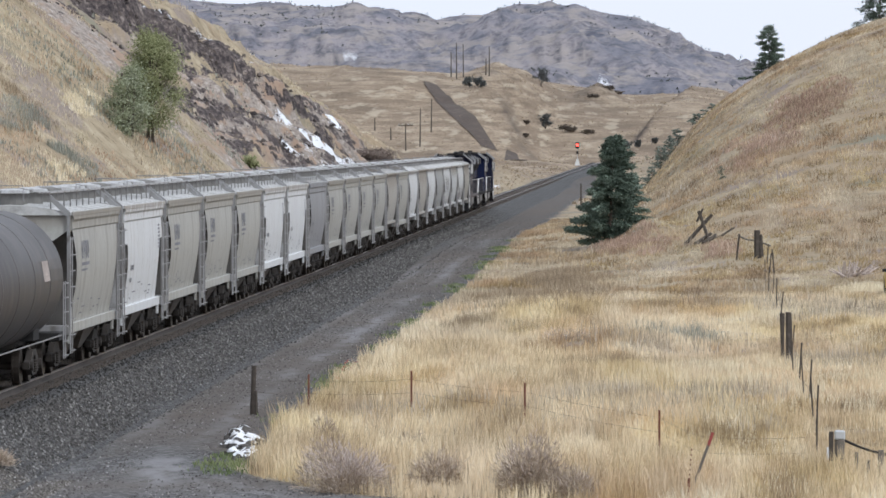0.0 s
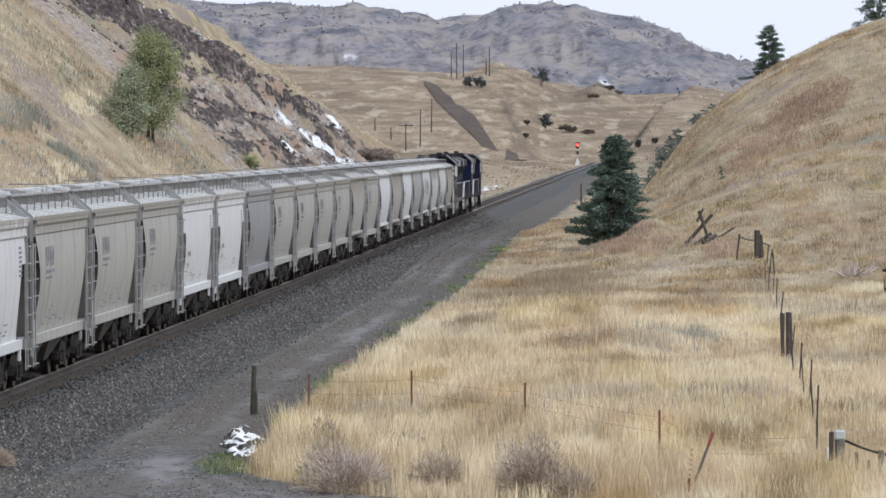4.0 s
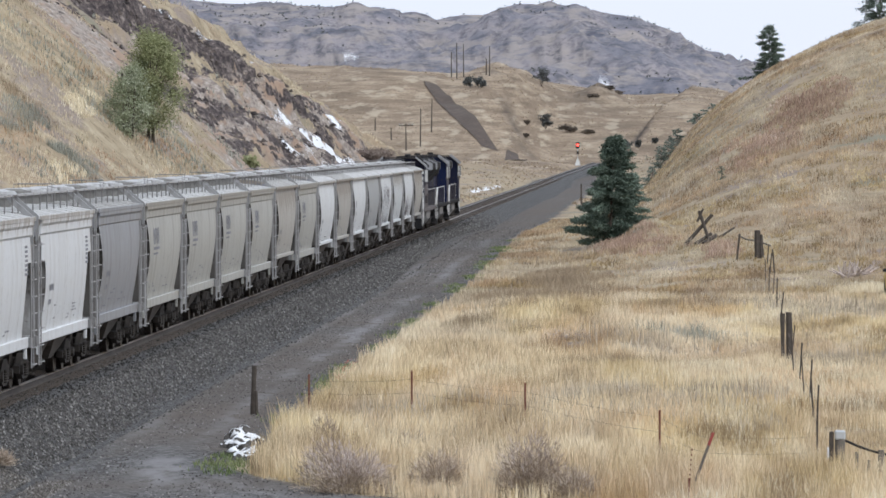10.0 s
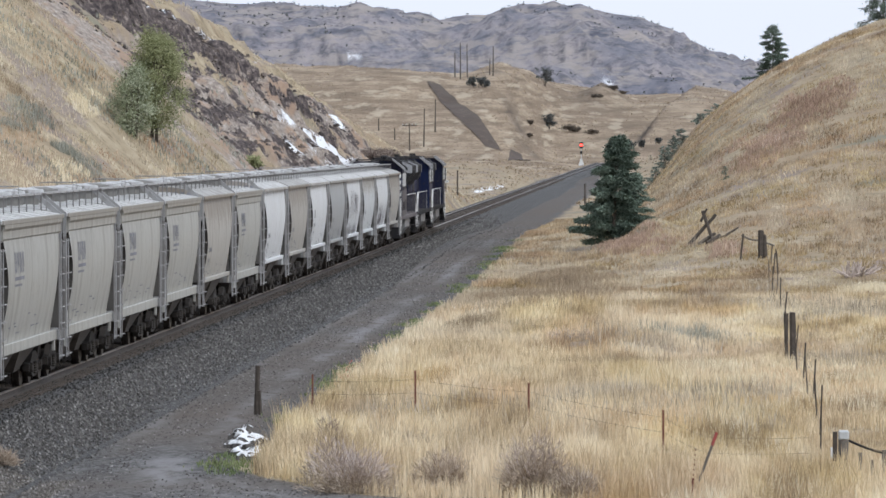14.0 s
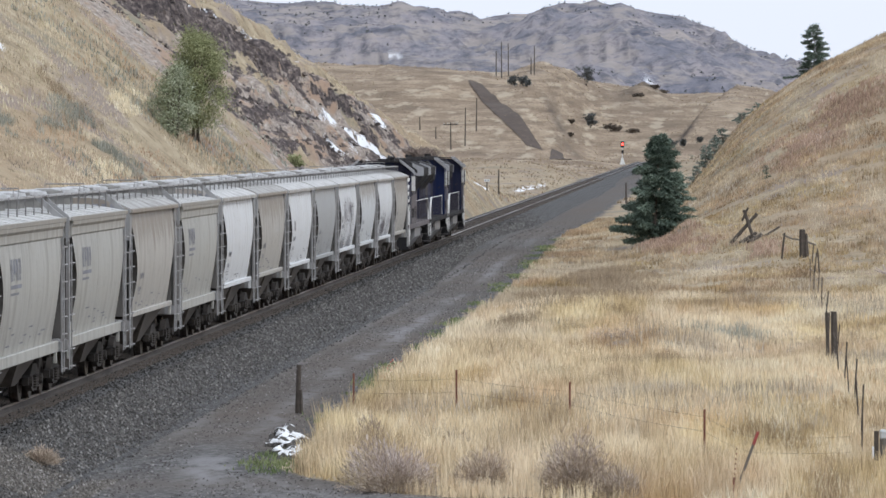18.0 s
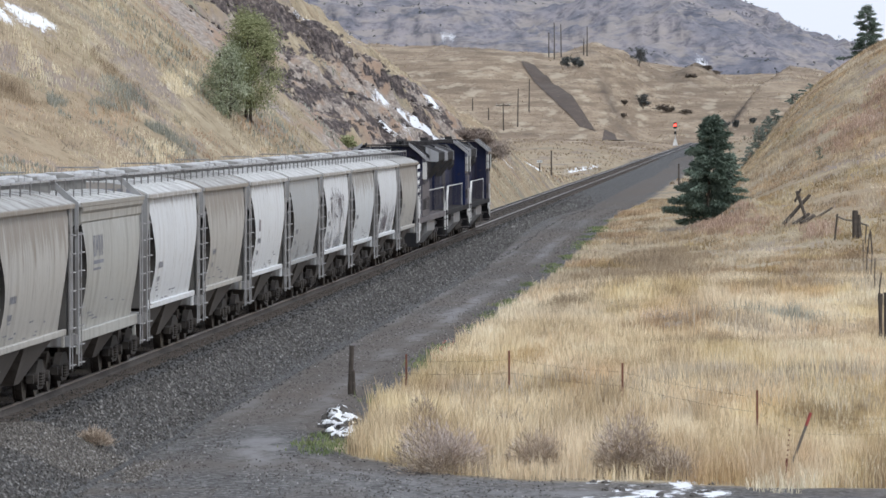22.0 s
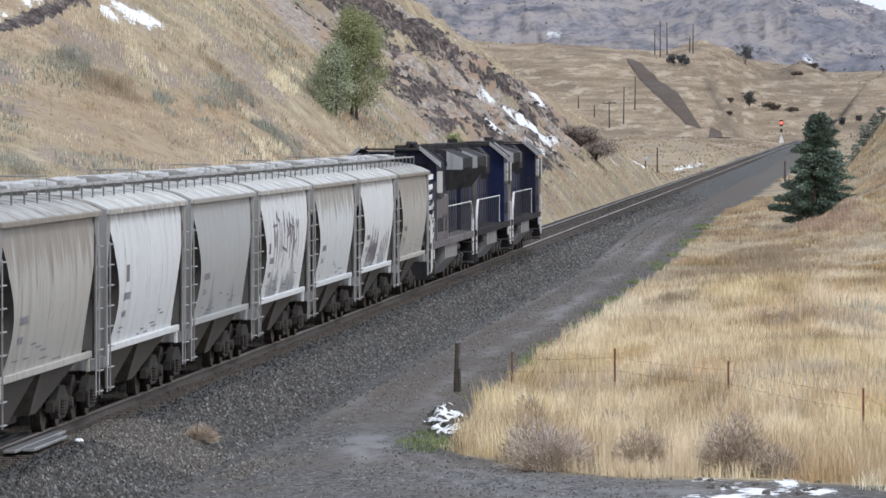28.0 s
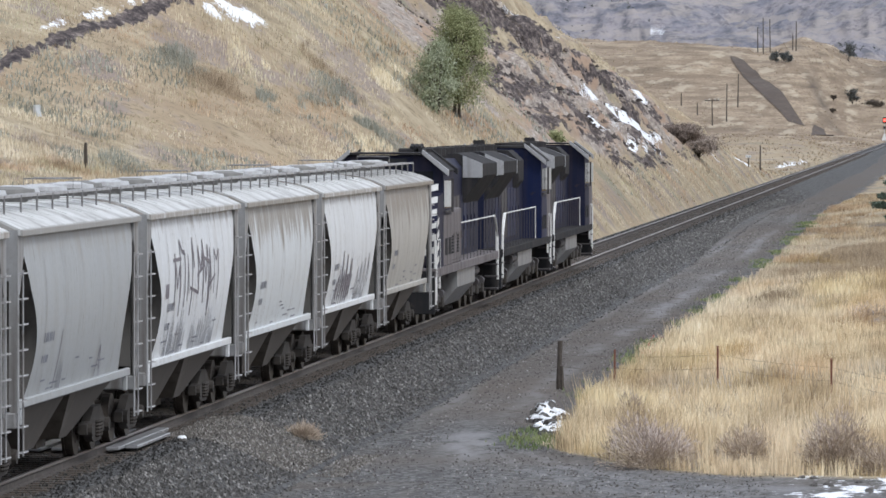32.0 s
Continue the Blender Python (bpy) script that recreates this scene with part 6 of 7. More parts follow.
def willow(x, y, height, width, low, seed, count, material, label, trunks):
    """Trunks that fork into many limbs, each ending in a loose clump of small leaves."""
    rng = np.random.default_rng(seed)
    tree = tagged(empty("willow_tree", pose(x, y, float(ground_z(x, y)) - 0.1)), label, "tree")
    bm = bmesh.new()
    P = []
    for k in range(46):
        a, f = rng.uniform(0, math.tau), (k + rng.random()) / 46
        z = height * (low + (0.97 - low) * f)
        belly = math.sin(math.pi * min(1.0, 0.16 + 0.80 * f)) ** 0.7
        reach = width * 0.5 * belly * rng.uniform(0.35, 1.0)
        tip = np.array([math.cos(a) * reach, math.sin(a) * reach, z])
        root = trunks[k % len(trunks)]
        fork = np.array([root[0] + root[1] * 0.4 * z, 0.0, z * rng.uniform(0.45, 0.75)])
        tube(bm, fork, tip, height * 0.007, height * 0.002, 4, False)
        n = count // 46
        size = width * rng.uniform(0.075, 0.14)
        P.append(tip + rng.normal(0, 1, (n, 3)) * np.array([size, size, size * 0.85]) - np.array([0, 0, 0.25 * size]))
    for px, lean in trunks:
        pipe(bm, [(px, 0, 0), (px + lean * height * 0.12, 0, height * 0.3), (px + lean * height * 0.3, 0.1, height * 0.62), (px + lean * height * 0.36, 0, height * 0.9)], height * 0.017, 6)
    part("trunk", bm, BARK, tree)
    P = np.concatenate(P)
    P[:, 2] = np.clip(P[:, 2], 0.05, None)
    me = slivers("crown", P, rng.normal(0, 1, P.shape) + np.array([0, 0, -0.2]), 0.13, 0.022, seed + 1)
    me.materials.append(material)
    crown = new("crown", me)
    crown.parent = tree
    return tree


def tumbleweed(x, y, height, width, seed, count, label, frosted=0.22, z=None):
    """A round tangle of thin brown twigs that curve up from the root, the upper tips bleached."""
    rng = np.random.default_rng(seed)
    thing = tagged(empty("dry_bush", pose(x, y, float(ground_z(x, y)) if z is None else z)), label, "bush", "dry bushes in the tall grass")
    a, e = rng.uniform(0, math.tau, count), np.arcsin(rng.uniform(0.02, 1.0, count))
    way = np.stack([np.cos(a) * np.cos(e), np.sin(a) * np.cos(e), np.sin(e)], 1)
    lump = 0.75 + 0.5 * rng.random(9)[(a * 1.43).astype(int) % 9]
    s = rng.uniform(0.1, 1.0, count) ** 0.55
    P = way * (s * lump)[:, None] * np.array([width / 2, width / 2, height]) * rng.uniform(0.75, 1.0, (count, 1))
    D = way + rng.normal(0, 0.5, (count, 3)) + np.array([0, 0, 0.3])
    pale = (s > 0.72) & (e > 0.45) & (rng.random(count) < frosted * 2.2)
    for name, pick, material in (("twig_tangle", ~pale, BROWNTWIG), ("bleached_spray", pale, TWIG)):
        me = slivers(name, P[pick], D[pick], 0.15, 0.0055, seed)
        me.materials.append(material)
        ob = tagged(new(name, me), kind="stuff")
        ob.parent = thing
    return thing


conifer(FIR[0] + 0.2, FIR[1], 5.9, 1.95, 1, 85000, "dark green fir at the foot of the grassy hill", 3.0)
conifer(FIR[0] + 1.35, FIR[1] + 14, 3.3, 1.35, 2, 14000, "dark green young fir behind a larger fir")
for k, (x, y, h) in enumerate(((-0.1, 438, 1.7), (0.6, 441, 2.0), (1.2, 443, 1.9), (1.9, 445, 1.5), (3.5, 447, 0.9), (4.7, 448, 0.7))):
    conifer(x, y, h, 0.95, 30 + k, 2600, "small blue-green fir along the top of the cut", needles=BLUENEEDLE)
conifer(9.75, 468, 4.8, 2.3, 7, 15000, "dark pine on the skyline of the hill", 0.0, 0.12)
conifer(18.4, 452, 6.0, 2.6, 8, 9000, "dark pine on the crest of the hill", 0.0, 0.2)
conifer(-4.4, 900, 4.0, 1.6, 12, 900, "small round pine on the valley floor")
conifer(-1.2, 1010, 3.6, 1.5, 13, 900, "small round pine on the valley floor")
conifer(3.9, 318, 0.9, 0.16, 14, 260, "spindly little fir sapling in the grass")
willow(-25.95, 285.5, 5.7, 3.0, 0.20, 21, 30000, LEAF, "green-yellow willow on the slope beside bare rock", ((0.1, -0.05), (-0.15, 0.1)))
willow(-26.55, 279.5, 3.7, 2.3, 0.06, 22, 13000, SILVERLEAF, "silvery-leaved willow bush leaning against a taller one", ((-0.2, -0.1), (0.2, 0.1), (0.0, 0.02)))
bush("shrub", -23.9, 330, 0.9, 1.6, 23, 900, LEAF, "small yellow-green shrub above the track", "shrub", (0.15, 0.04), 4)
for x, y, h, w, k in ((-23.2, 461, 1.9, 3.8, 24), (-22.3, 472, 1.9, 4.2, 25)):
    bush("brush_thicket", x, y, h, w, k, 10000, THICKET, "brown leafless thicket at the end of the slope", "thicket", (0.24, 0.028), 22, "leafless thickets")
tumbleweed(-5.60, 102.4, 0.95, 1.9, 41, 6500, "brown tumbleweed with pale lilac tips", 0.4)
tumbleweed(-6.05, 104.4, 0.9, 1.3, 42, 3600, "brown tumbleweed with pale lilac tips", 0.4)
tumbleweed(-6.71, 113.2, 0.85, 0.7, 43, 1600, "tall pale-tipped dead bush")
tumbleweed(-2.24, 100.8, 1.2, 1.55, 44, 6500, "brown-grey domed dead bush beside snow", 0.18)
tumbleweed(-4.89, 112.0, 0.6, 0.9, 45, 1800, "brown dead bush in tall grass", 0.05)
tumbleweed(-4.01, 103.5, 0.65, 1.3, 46, 3000, "dark brown tangle of dead brush", 0.03)
tumbleweed(-1.42, 100.0, 0.55, 1.2, 48, 2600, "dark brown tangle of dead brush", 0.03)
tumbleweed(-12.57, 105.4, 0.28, 0.85, 49, 1500, "low rust-brown weed tuft at the track crossing", 0.0, float(bed_z(-12.57 - TRACK)))
tumbleweed(-2.7, 171.0, 0.4, 1.6, 47, 900, "low tangle of grey brush in the field")
for k, (x, y, h) in enumerate(((-62, 3010, 9.0), (-39.3, 1945, 6.5), (-53.5, 1688, 3.0), (-56, 1692, 3.2), (-52, 1682, 2.4), (-34.2, 1757, 4.6), (-8.8, 1702, 3.4), (-4.8, 1697, 2.2), (0.7, 1705, 2.0))):
    bush("valley_tree", x, y, h, h * 1.05, 60 + k, 900, FARLEAF, "dark rounded juniper far up the valley", "tree", (0.6, 0.16), 4, "far junipers")
for k, (x, y, w) in enumerate(((-28, 1781, 7.5), (-26.5, 1786, 4.0), (-21, 1782, 4.5), (-39.2, 1703, 3.4), (-15.6, 1984, 4.5), (-18.5, 1980, 5.0), (-13.0, 1990, 3.5), (-20.9, 1940, 4.0), (-38.4, 1656, 2.6))):
    bush("valley_brush", x, y, w * 0.32, w, 80 + k, 800, BRUSH, "dark low brush among rocks up the valley", "brush", (0.6, 0.12), 4, "far brush")


def far_woods(n, seed):
    """Dark dots of juniper over the mountains."""
    rng = np.random.default_rng(seed)
    Y = rng.uniform(2500, 4280, n)
    X = rng.uniform(-0.14, 0.03, n) * Y
    keep = fbm(X, Y * 0.5, 120.0, 3, 91) > 0.02
    X, Y = X[keep], Y[keep]
    Z = ground_z(X, Y)
    P, D = [], []
    for x, y, z in zip(X, Y, Z):
        h = rng.uniform(0.7, 1.8)
        q = rng.normal(0, 1, (14, 3)) * np.array([h * 0.22, h * 0.22, h * 0.22]) + np.array([x, y, z + h * 0.42])
        P.append(q)
        D.append(rng.normal(0, 1, (14, 3)))
    return slivers("far_woods", np.concatenate(P), np.concatenate(D), 0.8, 0.28, seed)


stuff("far_woods", far_woods(2600, 17), FARLEAF, "scattered dark junipers over the far mountains", "woods")


def rubble(n, seed):
    """Angular blocks along the beds of rock."""
    rng = np.random.default_rng(seed)
    Y = rng.uniform(292, 462, n)
    X = -20.5 - 24 * rng.random(n)
    keep = (rng.random(n) < rock_cover(X, Y) ** 1.5) & (fbm(X * 0.6, Y, 3.2, 3, 78) > -0.06)
    X, Y = X[keep], Y[keep]
    n = len(X)
    Z = ground_z(X, Y)
    base = np.array([(1, 0.2, 0), (-0.2, 1, 0.1), (-1, -0.1, 0), (0.1, -1, -0.1), (0.25, 0.3, 0.8), (-0.4, -0.2, 0.9)], float)
    tris = np.array([(0, 1, 4), (1, 5, 4), (1, 2, 5), (2, 3, 5), (3, 4, 5), (3, 0, 4)])
    v = base[None] * (0.05 + 0.24 * rng.random(n) ** 3)[:, None, None] * rng.uniform(0.6, 1.4, (n, 6, 3))
    a = rng.uniform(0, 6.28, n)
    c, s = np.cos(a)[:, None], np.sin(a)[:, None]
    x = v[..., 0] * c - v[..., 1] * s + X[:, None]
    y = v[..., 0] * s + v[..., 1] * c + Y[:, None]
    f = (tris[None] + 6 * np.arange(n)[:, None, None]).reshape(-1, 3)
    return mesh_from("rock_rubble", np.stack([x, y, v[..., 2] + Z[:, None] - 0.04], -1).reshape(-1, 3), f)


ROCKBITS = leafy("dark_broken_rock", [(0.1, (0.028, 0.023, 0.022)), (0.4, (0.06, 0.048, 0.044)), (0.75, (0.13, 0.105, 0.092)), (1.0, (0.28, 0.24, 0.215))], 0.95)
stuff("rock_rubble", rubble(20000, 77), ROCKBITS, "dark broken rock along tilted beds of the cut", "rock")

# ---- fences, posts and the rest, from the lane outward ----
GREYWOOD = plain("weathered_grey_wood", (0.17, 0.15, 0.13), 0.95, 0.0, 5.0)
DARKWOOD = plain("dark_split_wood", (0.075, 0.062, 0.052), 0.95, 0.0, 5.0)
RUST = plain("rusty_red_steel", (0.19, 0.075, 0.05), 0.85, 0.2, 9.0)
BLEACHWOOD = plain("bleached_dead_wood", (0.44, 0.37, 0.33), 0.95, 0.0, 5.0)
WIRE = plain("dull_fence_wire", (0.16, 0.13, 0.11), 0.7, 0.5, 9.0)
REDTIP = plain("faded_red_paint", (0.34, 0.07, 0.06), 0.7)
PALEMETAL = plain("pale_galvanised_sheet", (0.55, 0.57, 0.58), 0.45, 0.5, 5.0, 0.15)
SNOWMAT = plain("crusted_snow", (0.80, 0.82, 0.85), 0.6, 0.0, 4.0, 0.06)
BOULDER = plain("grey_boulder", (0.095, 0.088, 0.082), 0.95, 0.0, 3.0)
DARKROAD = plain("dark_gravel_fill", (0.080, 0.058, 0.045), 0.95, 0.0, 0.6)


def gz(x, y):
    return float(ground_z(x, y))


def rough_post(bm, r, h, seed, sides=7, top_cut=0.15):
    """A split or round wooden post with an uneven top."""
    rng = random.Random(seed)
    rings = []
    for k in range(4):
        z = -0.25 + (h + 0.25) * k / 3
        rr = r * rng.uniform(0.9, 1.08)
        rings.append([(rr * math.cos(a) * rng.uniform(0.85, 1.15), rr * math.sin(a) * rng.uniform(0.85, 1.15), z + (top_cut * r * rng.uniform(-1, 1) if k == 3 else 0))
                      for a in [i * math.tau / sides for i in range(sides)]])
    return loft(bm, rings)


def wooden_post(x, y, r, h, seed, label, material=GREYWOOD, lean=(0, 0), group="fence posts"):
    bm = bmesh.new()
    rough_post(bm, r, h, seed)
    ob = part("wooden_post", bm, material)
    ob.matrix_basis = pose(x, y, gz(x, y), lean[0], lean[1], seed * 37 % 360)
    return tagged(ob, label, "post", group)


def t_post(x, y, h, seed, label="slim rust-red steel fence post in tall grass", lean=(0, 0)):
    bm = bmesh.new()
    box(bm, -0.022, 0.022, -0.004, 0.004, -0.3, h)
    box(bm, -0.004, 0.004, 0.0, 0.035, -0.3, h)
    for k in range(9):
        box(bm, -0.012, 0.012, -0.014, -0.004, 0.2 + 0.09 * k, 0.23 + 0.09 * k)
    ob = part("steel_post", bm, RUST)
    ob.matrix_basis = pose(x, y, gz(x, y), lean[0], lean[1], 20)
    return tagged(ob, label, "post", "steel fence posts")


wooden_post(-9.55, 131.8, 0.06, 1.16, 1, "dark square-topped wooden corner post at the gravel edge", DARKWOOD, (0, 2))
wooden_post(-9.45, 131.6, 0.045, 0.58, 2, "short broken wooden post against a taller one", DARKWOOD, (0, -5))
t_post(-8.15, 130.8, 1.0, 1, "dark slim steel fence post at the grass edge")
t_post(-5.45, 124.8, 1.05, 2)
t_post(-2.80, 120.9, 1.05, 3)
t_post(0.13, 112.8, 1.0, 4)
WIRES = [(-9.5, 131.7), (-8.15, 130.8), (-5.45, 124.8), (-2.80, 120.9), (0.13, 112.8), (1.0, 106.0), (3.4, 106.2)]
for h in (0.55, 0.85):
    bm = bmesh.new()
    pts = []
    for (x0, y0), (x1, y1) in zip(WIRES, WIRES[1:]):
        for k in range(5):
            f = k / 5
            x, y = x0 + (x1 - x0) * f, y0 + (y1 - y0) * f
            pts.append((x, y, gz(x0, y0) * (1 - f) + gz(x1, y1) * f + h - 0.16 * f * (1 - f)))
    pipe(bm, pts, 0.0028, 3)
    tagged(part("fence_wire", bm, WIRE), "sagging rusty barbed wire between steel posts", "wire", "wires of the fence")
# leaning marker pipe and its stub
bm = bmesh.new()
tube(bm, (0, 0, -0.3), (0, 0, 1.02), 0.026, 0.026, 8)
marker = tagged(part("marker_post", bm, GREYWOOD), "leaning grey pipe post with a faded red top", "post")
marker.matrix_basis = pose(0.66, 101.2, gz(0.66, 101.2), 0, 20, 0)
bm = bmesh.new()
tube(bm, (0, 0, 1.02), (0, 0, 1.27), 0.029, 0.029, 8)
part("red_top", bm, REDTIP, marker, "faded red painted top")
t_post(0.62, 100.2, 0.42, 9, "short dark steel stub beside a leaning post", (0, 5))

# the fence that runs up the field
random.seed(21)
LINE = [(3.35, 113.5), (3.42, 116.5), (3.5, 121), (3.6, 128), (3.62, 133), (3.68, 140), (3.78, 149), (3.92, 158), (4.0, 170), (4.1, 176), (4.25, 186), (4.45, 200), (4.6, 214), (4.75, 228), (4.85, 240)]
for k, (x, y) in enumerate(LINE):
    wooden_post(x, y, 0.017 + 0.006 * random.random(), 1.08 + 0.16 * random.random(), 40 + k, "slender weathered stake of a field fence", DARKWOOD, (random.uniform(-4, 4), random.uniform(-5, 6)), "stakes of the field fence")
wooden_post(4.0, 163, 0.10, 1.5, 71, "stout dark wooden post with a twin beside it", DARKWOOD, (0, 3))
wooden_post(3.84, 164, 0.06, 1.42, 72, "dark wooden post against a stouter one", DARKWOOD, (0, 2))
for h in (0.4, 0.8):
    bm = bmesh.new()
    pipe(bm, [(x, y, gz(x, y) + h) for x, y in LINE], 0.004, 3)
    tagged(part("fence_wire", bm, WIRE), "slack wire along a line of field stakes", "wire", "wires of the fence")
# braced corner
brace = tagged(empty("fence_brace", pose(4.6, 262, gz(4.6, 262))), "old braced fence corner of grey posts and a rail", "fence")
for x, r, h, lean in ((-0.65, 0.05, 1.2, 6), (0.30, 0.15, 1.35, 0), (0.52, 0.11, 1.15, -3)):
    bm = bmesh.new()
    rough_post(bm, r, h, int(h * 100))
    post = part("post", bm, DARKWOOD, brace)
    post.matrix_basis = pose(x, 0, 0, 0, lean, 0)
bm = bmesh.new()
pipe(bm, [(-0.62, 0, 1.12), (-0.2, 0, 0.92), (0.3, 0, 0.86), (0.95, 0, 0.62)], 0.045, 6)
part("rail", bm, GREYWOOD, brace, "grey bent rail")
for k, (x, y) in enumerate(((5.3, 258), (5.55, 254), (5.45, 250), (5.2, 248))):
    wooden_post(x, y, 0.03, 1.0, 80 + k, "slender leaning stake beside a braced corner", DARKWOOD, (0, 22 - 9 * k), "stakes of the field fence")
# collapsed jack fence
jack = tagged(empty("collapsed_fence", pose(2.36, 274, gz(2.36, 274))), "collapsed log jack fence in dry grass", "fence")
for a, b, r in (((-0.75, 0, 0.0), (0.55, 0.3, 1.45), 0.10), ((-0.1, 0.2, 1.62), (0.45, -0.2, 0.0), 0.09), ((-0.2, 0, 1.1), (0.1, 0, 1.75), 0.06), ((-0.3, -0.4, 0.0), (0.5, 0.4, 0.5), 0.1), ((0.1, -0.5, 0.02), (0.75, 0.1, 0.42), 0.12)):
    bm = bmesh.new()
    tube(bm, a, b, r, r * 0.85, 8)
    part("log", bm, DARKWOOD, jack)
bm = bmesh.new()
zz = gz(3.2, 277)
tube(bm, (3.2, 277, zz + 0.0), (4.05, 278, gz(4.05, 278) + 0.30), 0.07, 0.05, 7)
tagged(part("loose_log", bm, DARKWOOD), "loose split log lying askew in the grass", "log")
# grey post with a metal cap and a cable, and the pickets beside it
cap = tagged(empty("capped_post", pose(3.58, 106.3, gz(3.58, 106.3))), "grey wooden post with a pale sheet-metal cap", "post")
bm = bmesh.new()
rough_post(bm, 0.095, 0.92, 91, 9)
part("post", bm, GREYWOOD, cap)
bm = bmesh.new()
box(bm, -0.105, 0.105, -0.11, 0.11, 0.76, 0.945, 0.03)
part("metal_cap", bm, PALEMETAL, cap, "pale sheet-metal cap")
bm = bmesh.new()
box(bm, -0.21, -0.12, -0.04, 0.04, 0.35, 0.92, 0.01)
part("side_board", bm, DARKWOOD, cap)
bm = bmesh.new()
box(bm, -0.25, -0.21, -0.03, 0.05, 0.38, 0.62, 0.01)
part("white_tag", bm, SNOWMAT, cap, "white torn tag")
bm = bmesh.new()
pts = [(3.68 + 0.25 * k, 106.3, gz(3.58, 106.3) + 0.74 - 0.05 * k + 0.012 * (k - 3) ** 2 - 0.1) for k in range(8)]
pipe(bm, pts, 0.028, 6)
tagged(part("cable", bm, BLACK), "thick black cable slung from a capped post", "cable")
for k, (x, y, r, h) in enumerate(((3.85, 105.0, 0.035, 0.6), (4.05, 104.4, 0.03, 0.5), (4.28, 104.0, 0.06, 0.68), (4.45, 103.6, 0.035, 0.55))):
    wooden_post(x, y, r, h, 95 + k, "short weathered grey picket in tall grass", GREYWOOD, (0, 3 - 2 * k), "pickets")

# yellow car at the edge of the field
car = tagged(empty("yellow_car", pose(9.96, 216.0, gz(9.96, 216.0))), "yellow car parked in tall dry grass", "car")
YELLOW = plain("faded_yellow_car_paint", (0.50, 0.33, 0.06), 0.4, 0.0, 4.0, 0.12, 0.05)
bm = bmesh.new()
prism(bm, [(-0.9, 0.25), (-0.92, 0.7), (-0.86, 0.88), (0.86, 0.88), (0.92, 0.7), (0.9, 0.25)], -2.1, 2.1, "y")
part("body", bm, YELLOW, car)
bm = bmesh.new()
loft(bm, [[(-0.84, -1.5, 0.88), (0.84, -1.5, 0.88), (0.84, 1.2, 0.88), (-0.84, 1.2, 0.88)], [(-0.72, -0.9, 1.38), (0.72, -0.9, 1.38), (0.72, 0.8, 1.38), (-0.72, 0.8, 1.38)]])
cabin = part("cabin", bm, YELLOW, car)
bm = bmesh.new()
loft(bm, [[(-0.74, -1.49, 0.92), (0.74, -1.49, 0.92), (0.74, -1.46, 0.92), (-0.74, -1.46, 0.92)], [(-0.64, -0.97, 1.34), (0.64, -0.97, 1.34), (0.64, -0.94, 1.34), (-0.64, -0.94, 1.34)]])
WINDOW = mat("pale_reflecting_glass", 0.1)
finish(WINDOW, (0.55, 0.6, 0.65))
part("windscreen", bm, WINDOW, cabin)
for s in (-1, 1):
    bm = bmesh.new()
    box(bm, s * 1.0 - 0.09, s * 1.0 + 0.09, -1.2, -1.1, 0.92, 1.05, 0.02)
    part("mirror", bm, BLACK, car)
    for y in (-1.3, 1.3):
        bm = bmesh.new()
        tube(bm, (s * 0.72, y, 0.31), (s * 0.92, y, 0.31), 0.31, 0.31, 16)
        part("wheel", bm, BLACK, car)
for k in range(5):
    rng5 = random.Random(k)
    bm = bmesh.new()
    for j in range(6):
        a = rng5.uniform(0, 3.1)
        tube(bm, (rng5.uniform(-0.3, 0.3), rng5.uniform(-0.3, 0.3), 0.0), (math.cos(a) * 0.7, rng5.uniform(-0.4, 0.4), 0.15 + math.sin(a) * 0.6), 0.06, 0.025, 5)
    ob = tagged(part("dead_branch", bm, BLEACHWOOD), "bleached dead branches heaped in the grass", "branch", "heap of branches")
    ob.matrix_basis = pose(8.35 + 0.25 * k, 243 + 0.4 * k, gz(8.35, 243))


# stones with snow on them
def boulder(x, y, size, seed, snowy=True, z=None, group="snowy stones", label="rough grey stone capped with snow"):
    rng = random.Random(seed)
    ob = tagged(empty("stone", pose(x, y, (gz(x, y) if z is None else z) - size * 0.12, 0, 0, rng.uniform(0, 360))), label, "stone", group)
    bm = bmesh.new()
    bmesh.ops.create_icosphere(bm, subdivisions=3, radius=size)
    for v in bm.verts:
        n = noise.noise(v.co * (1.6 / size) + Vector((seed * 3.1, 0, 0)))
        v.co *= 1 + 0.42 * n + 0.12 * noise.noise(v.co * (5.0 / size))
        v.co.z *= 0.85
        v.co.z = max(v.co.z, -0.2 * size)
    bm2 = bm.copy()
    part("rock", bm, BOULDER, ob)
    if snowy:
        low = [f for f in bm2.faces if f.normal.z < 0.55 or noise.noise(f.calc_center_median() * 7.0 + Vector((seed, 0, 0))) < -0.12]
        bmesh.ops.delete(bm2, geom=low, context="FACES")
        for v in bm2.verts:
            v.co.z += 0.018
        part("snow_cap", bm2, SNOWMAT, ob, "melting snow", False)
    else:
        bm2.free()
    return ob


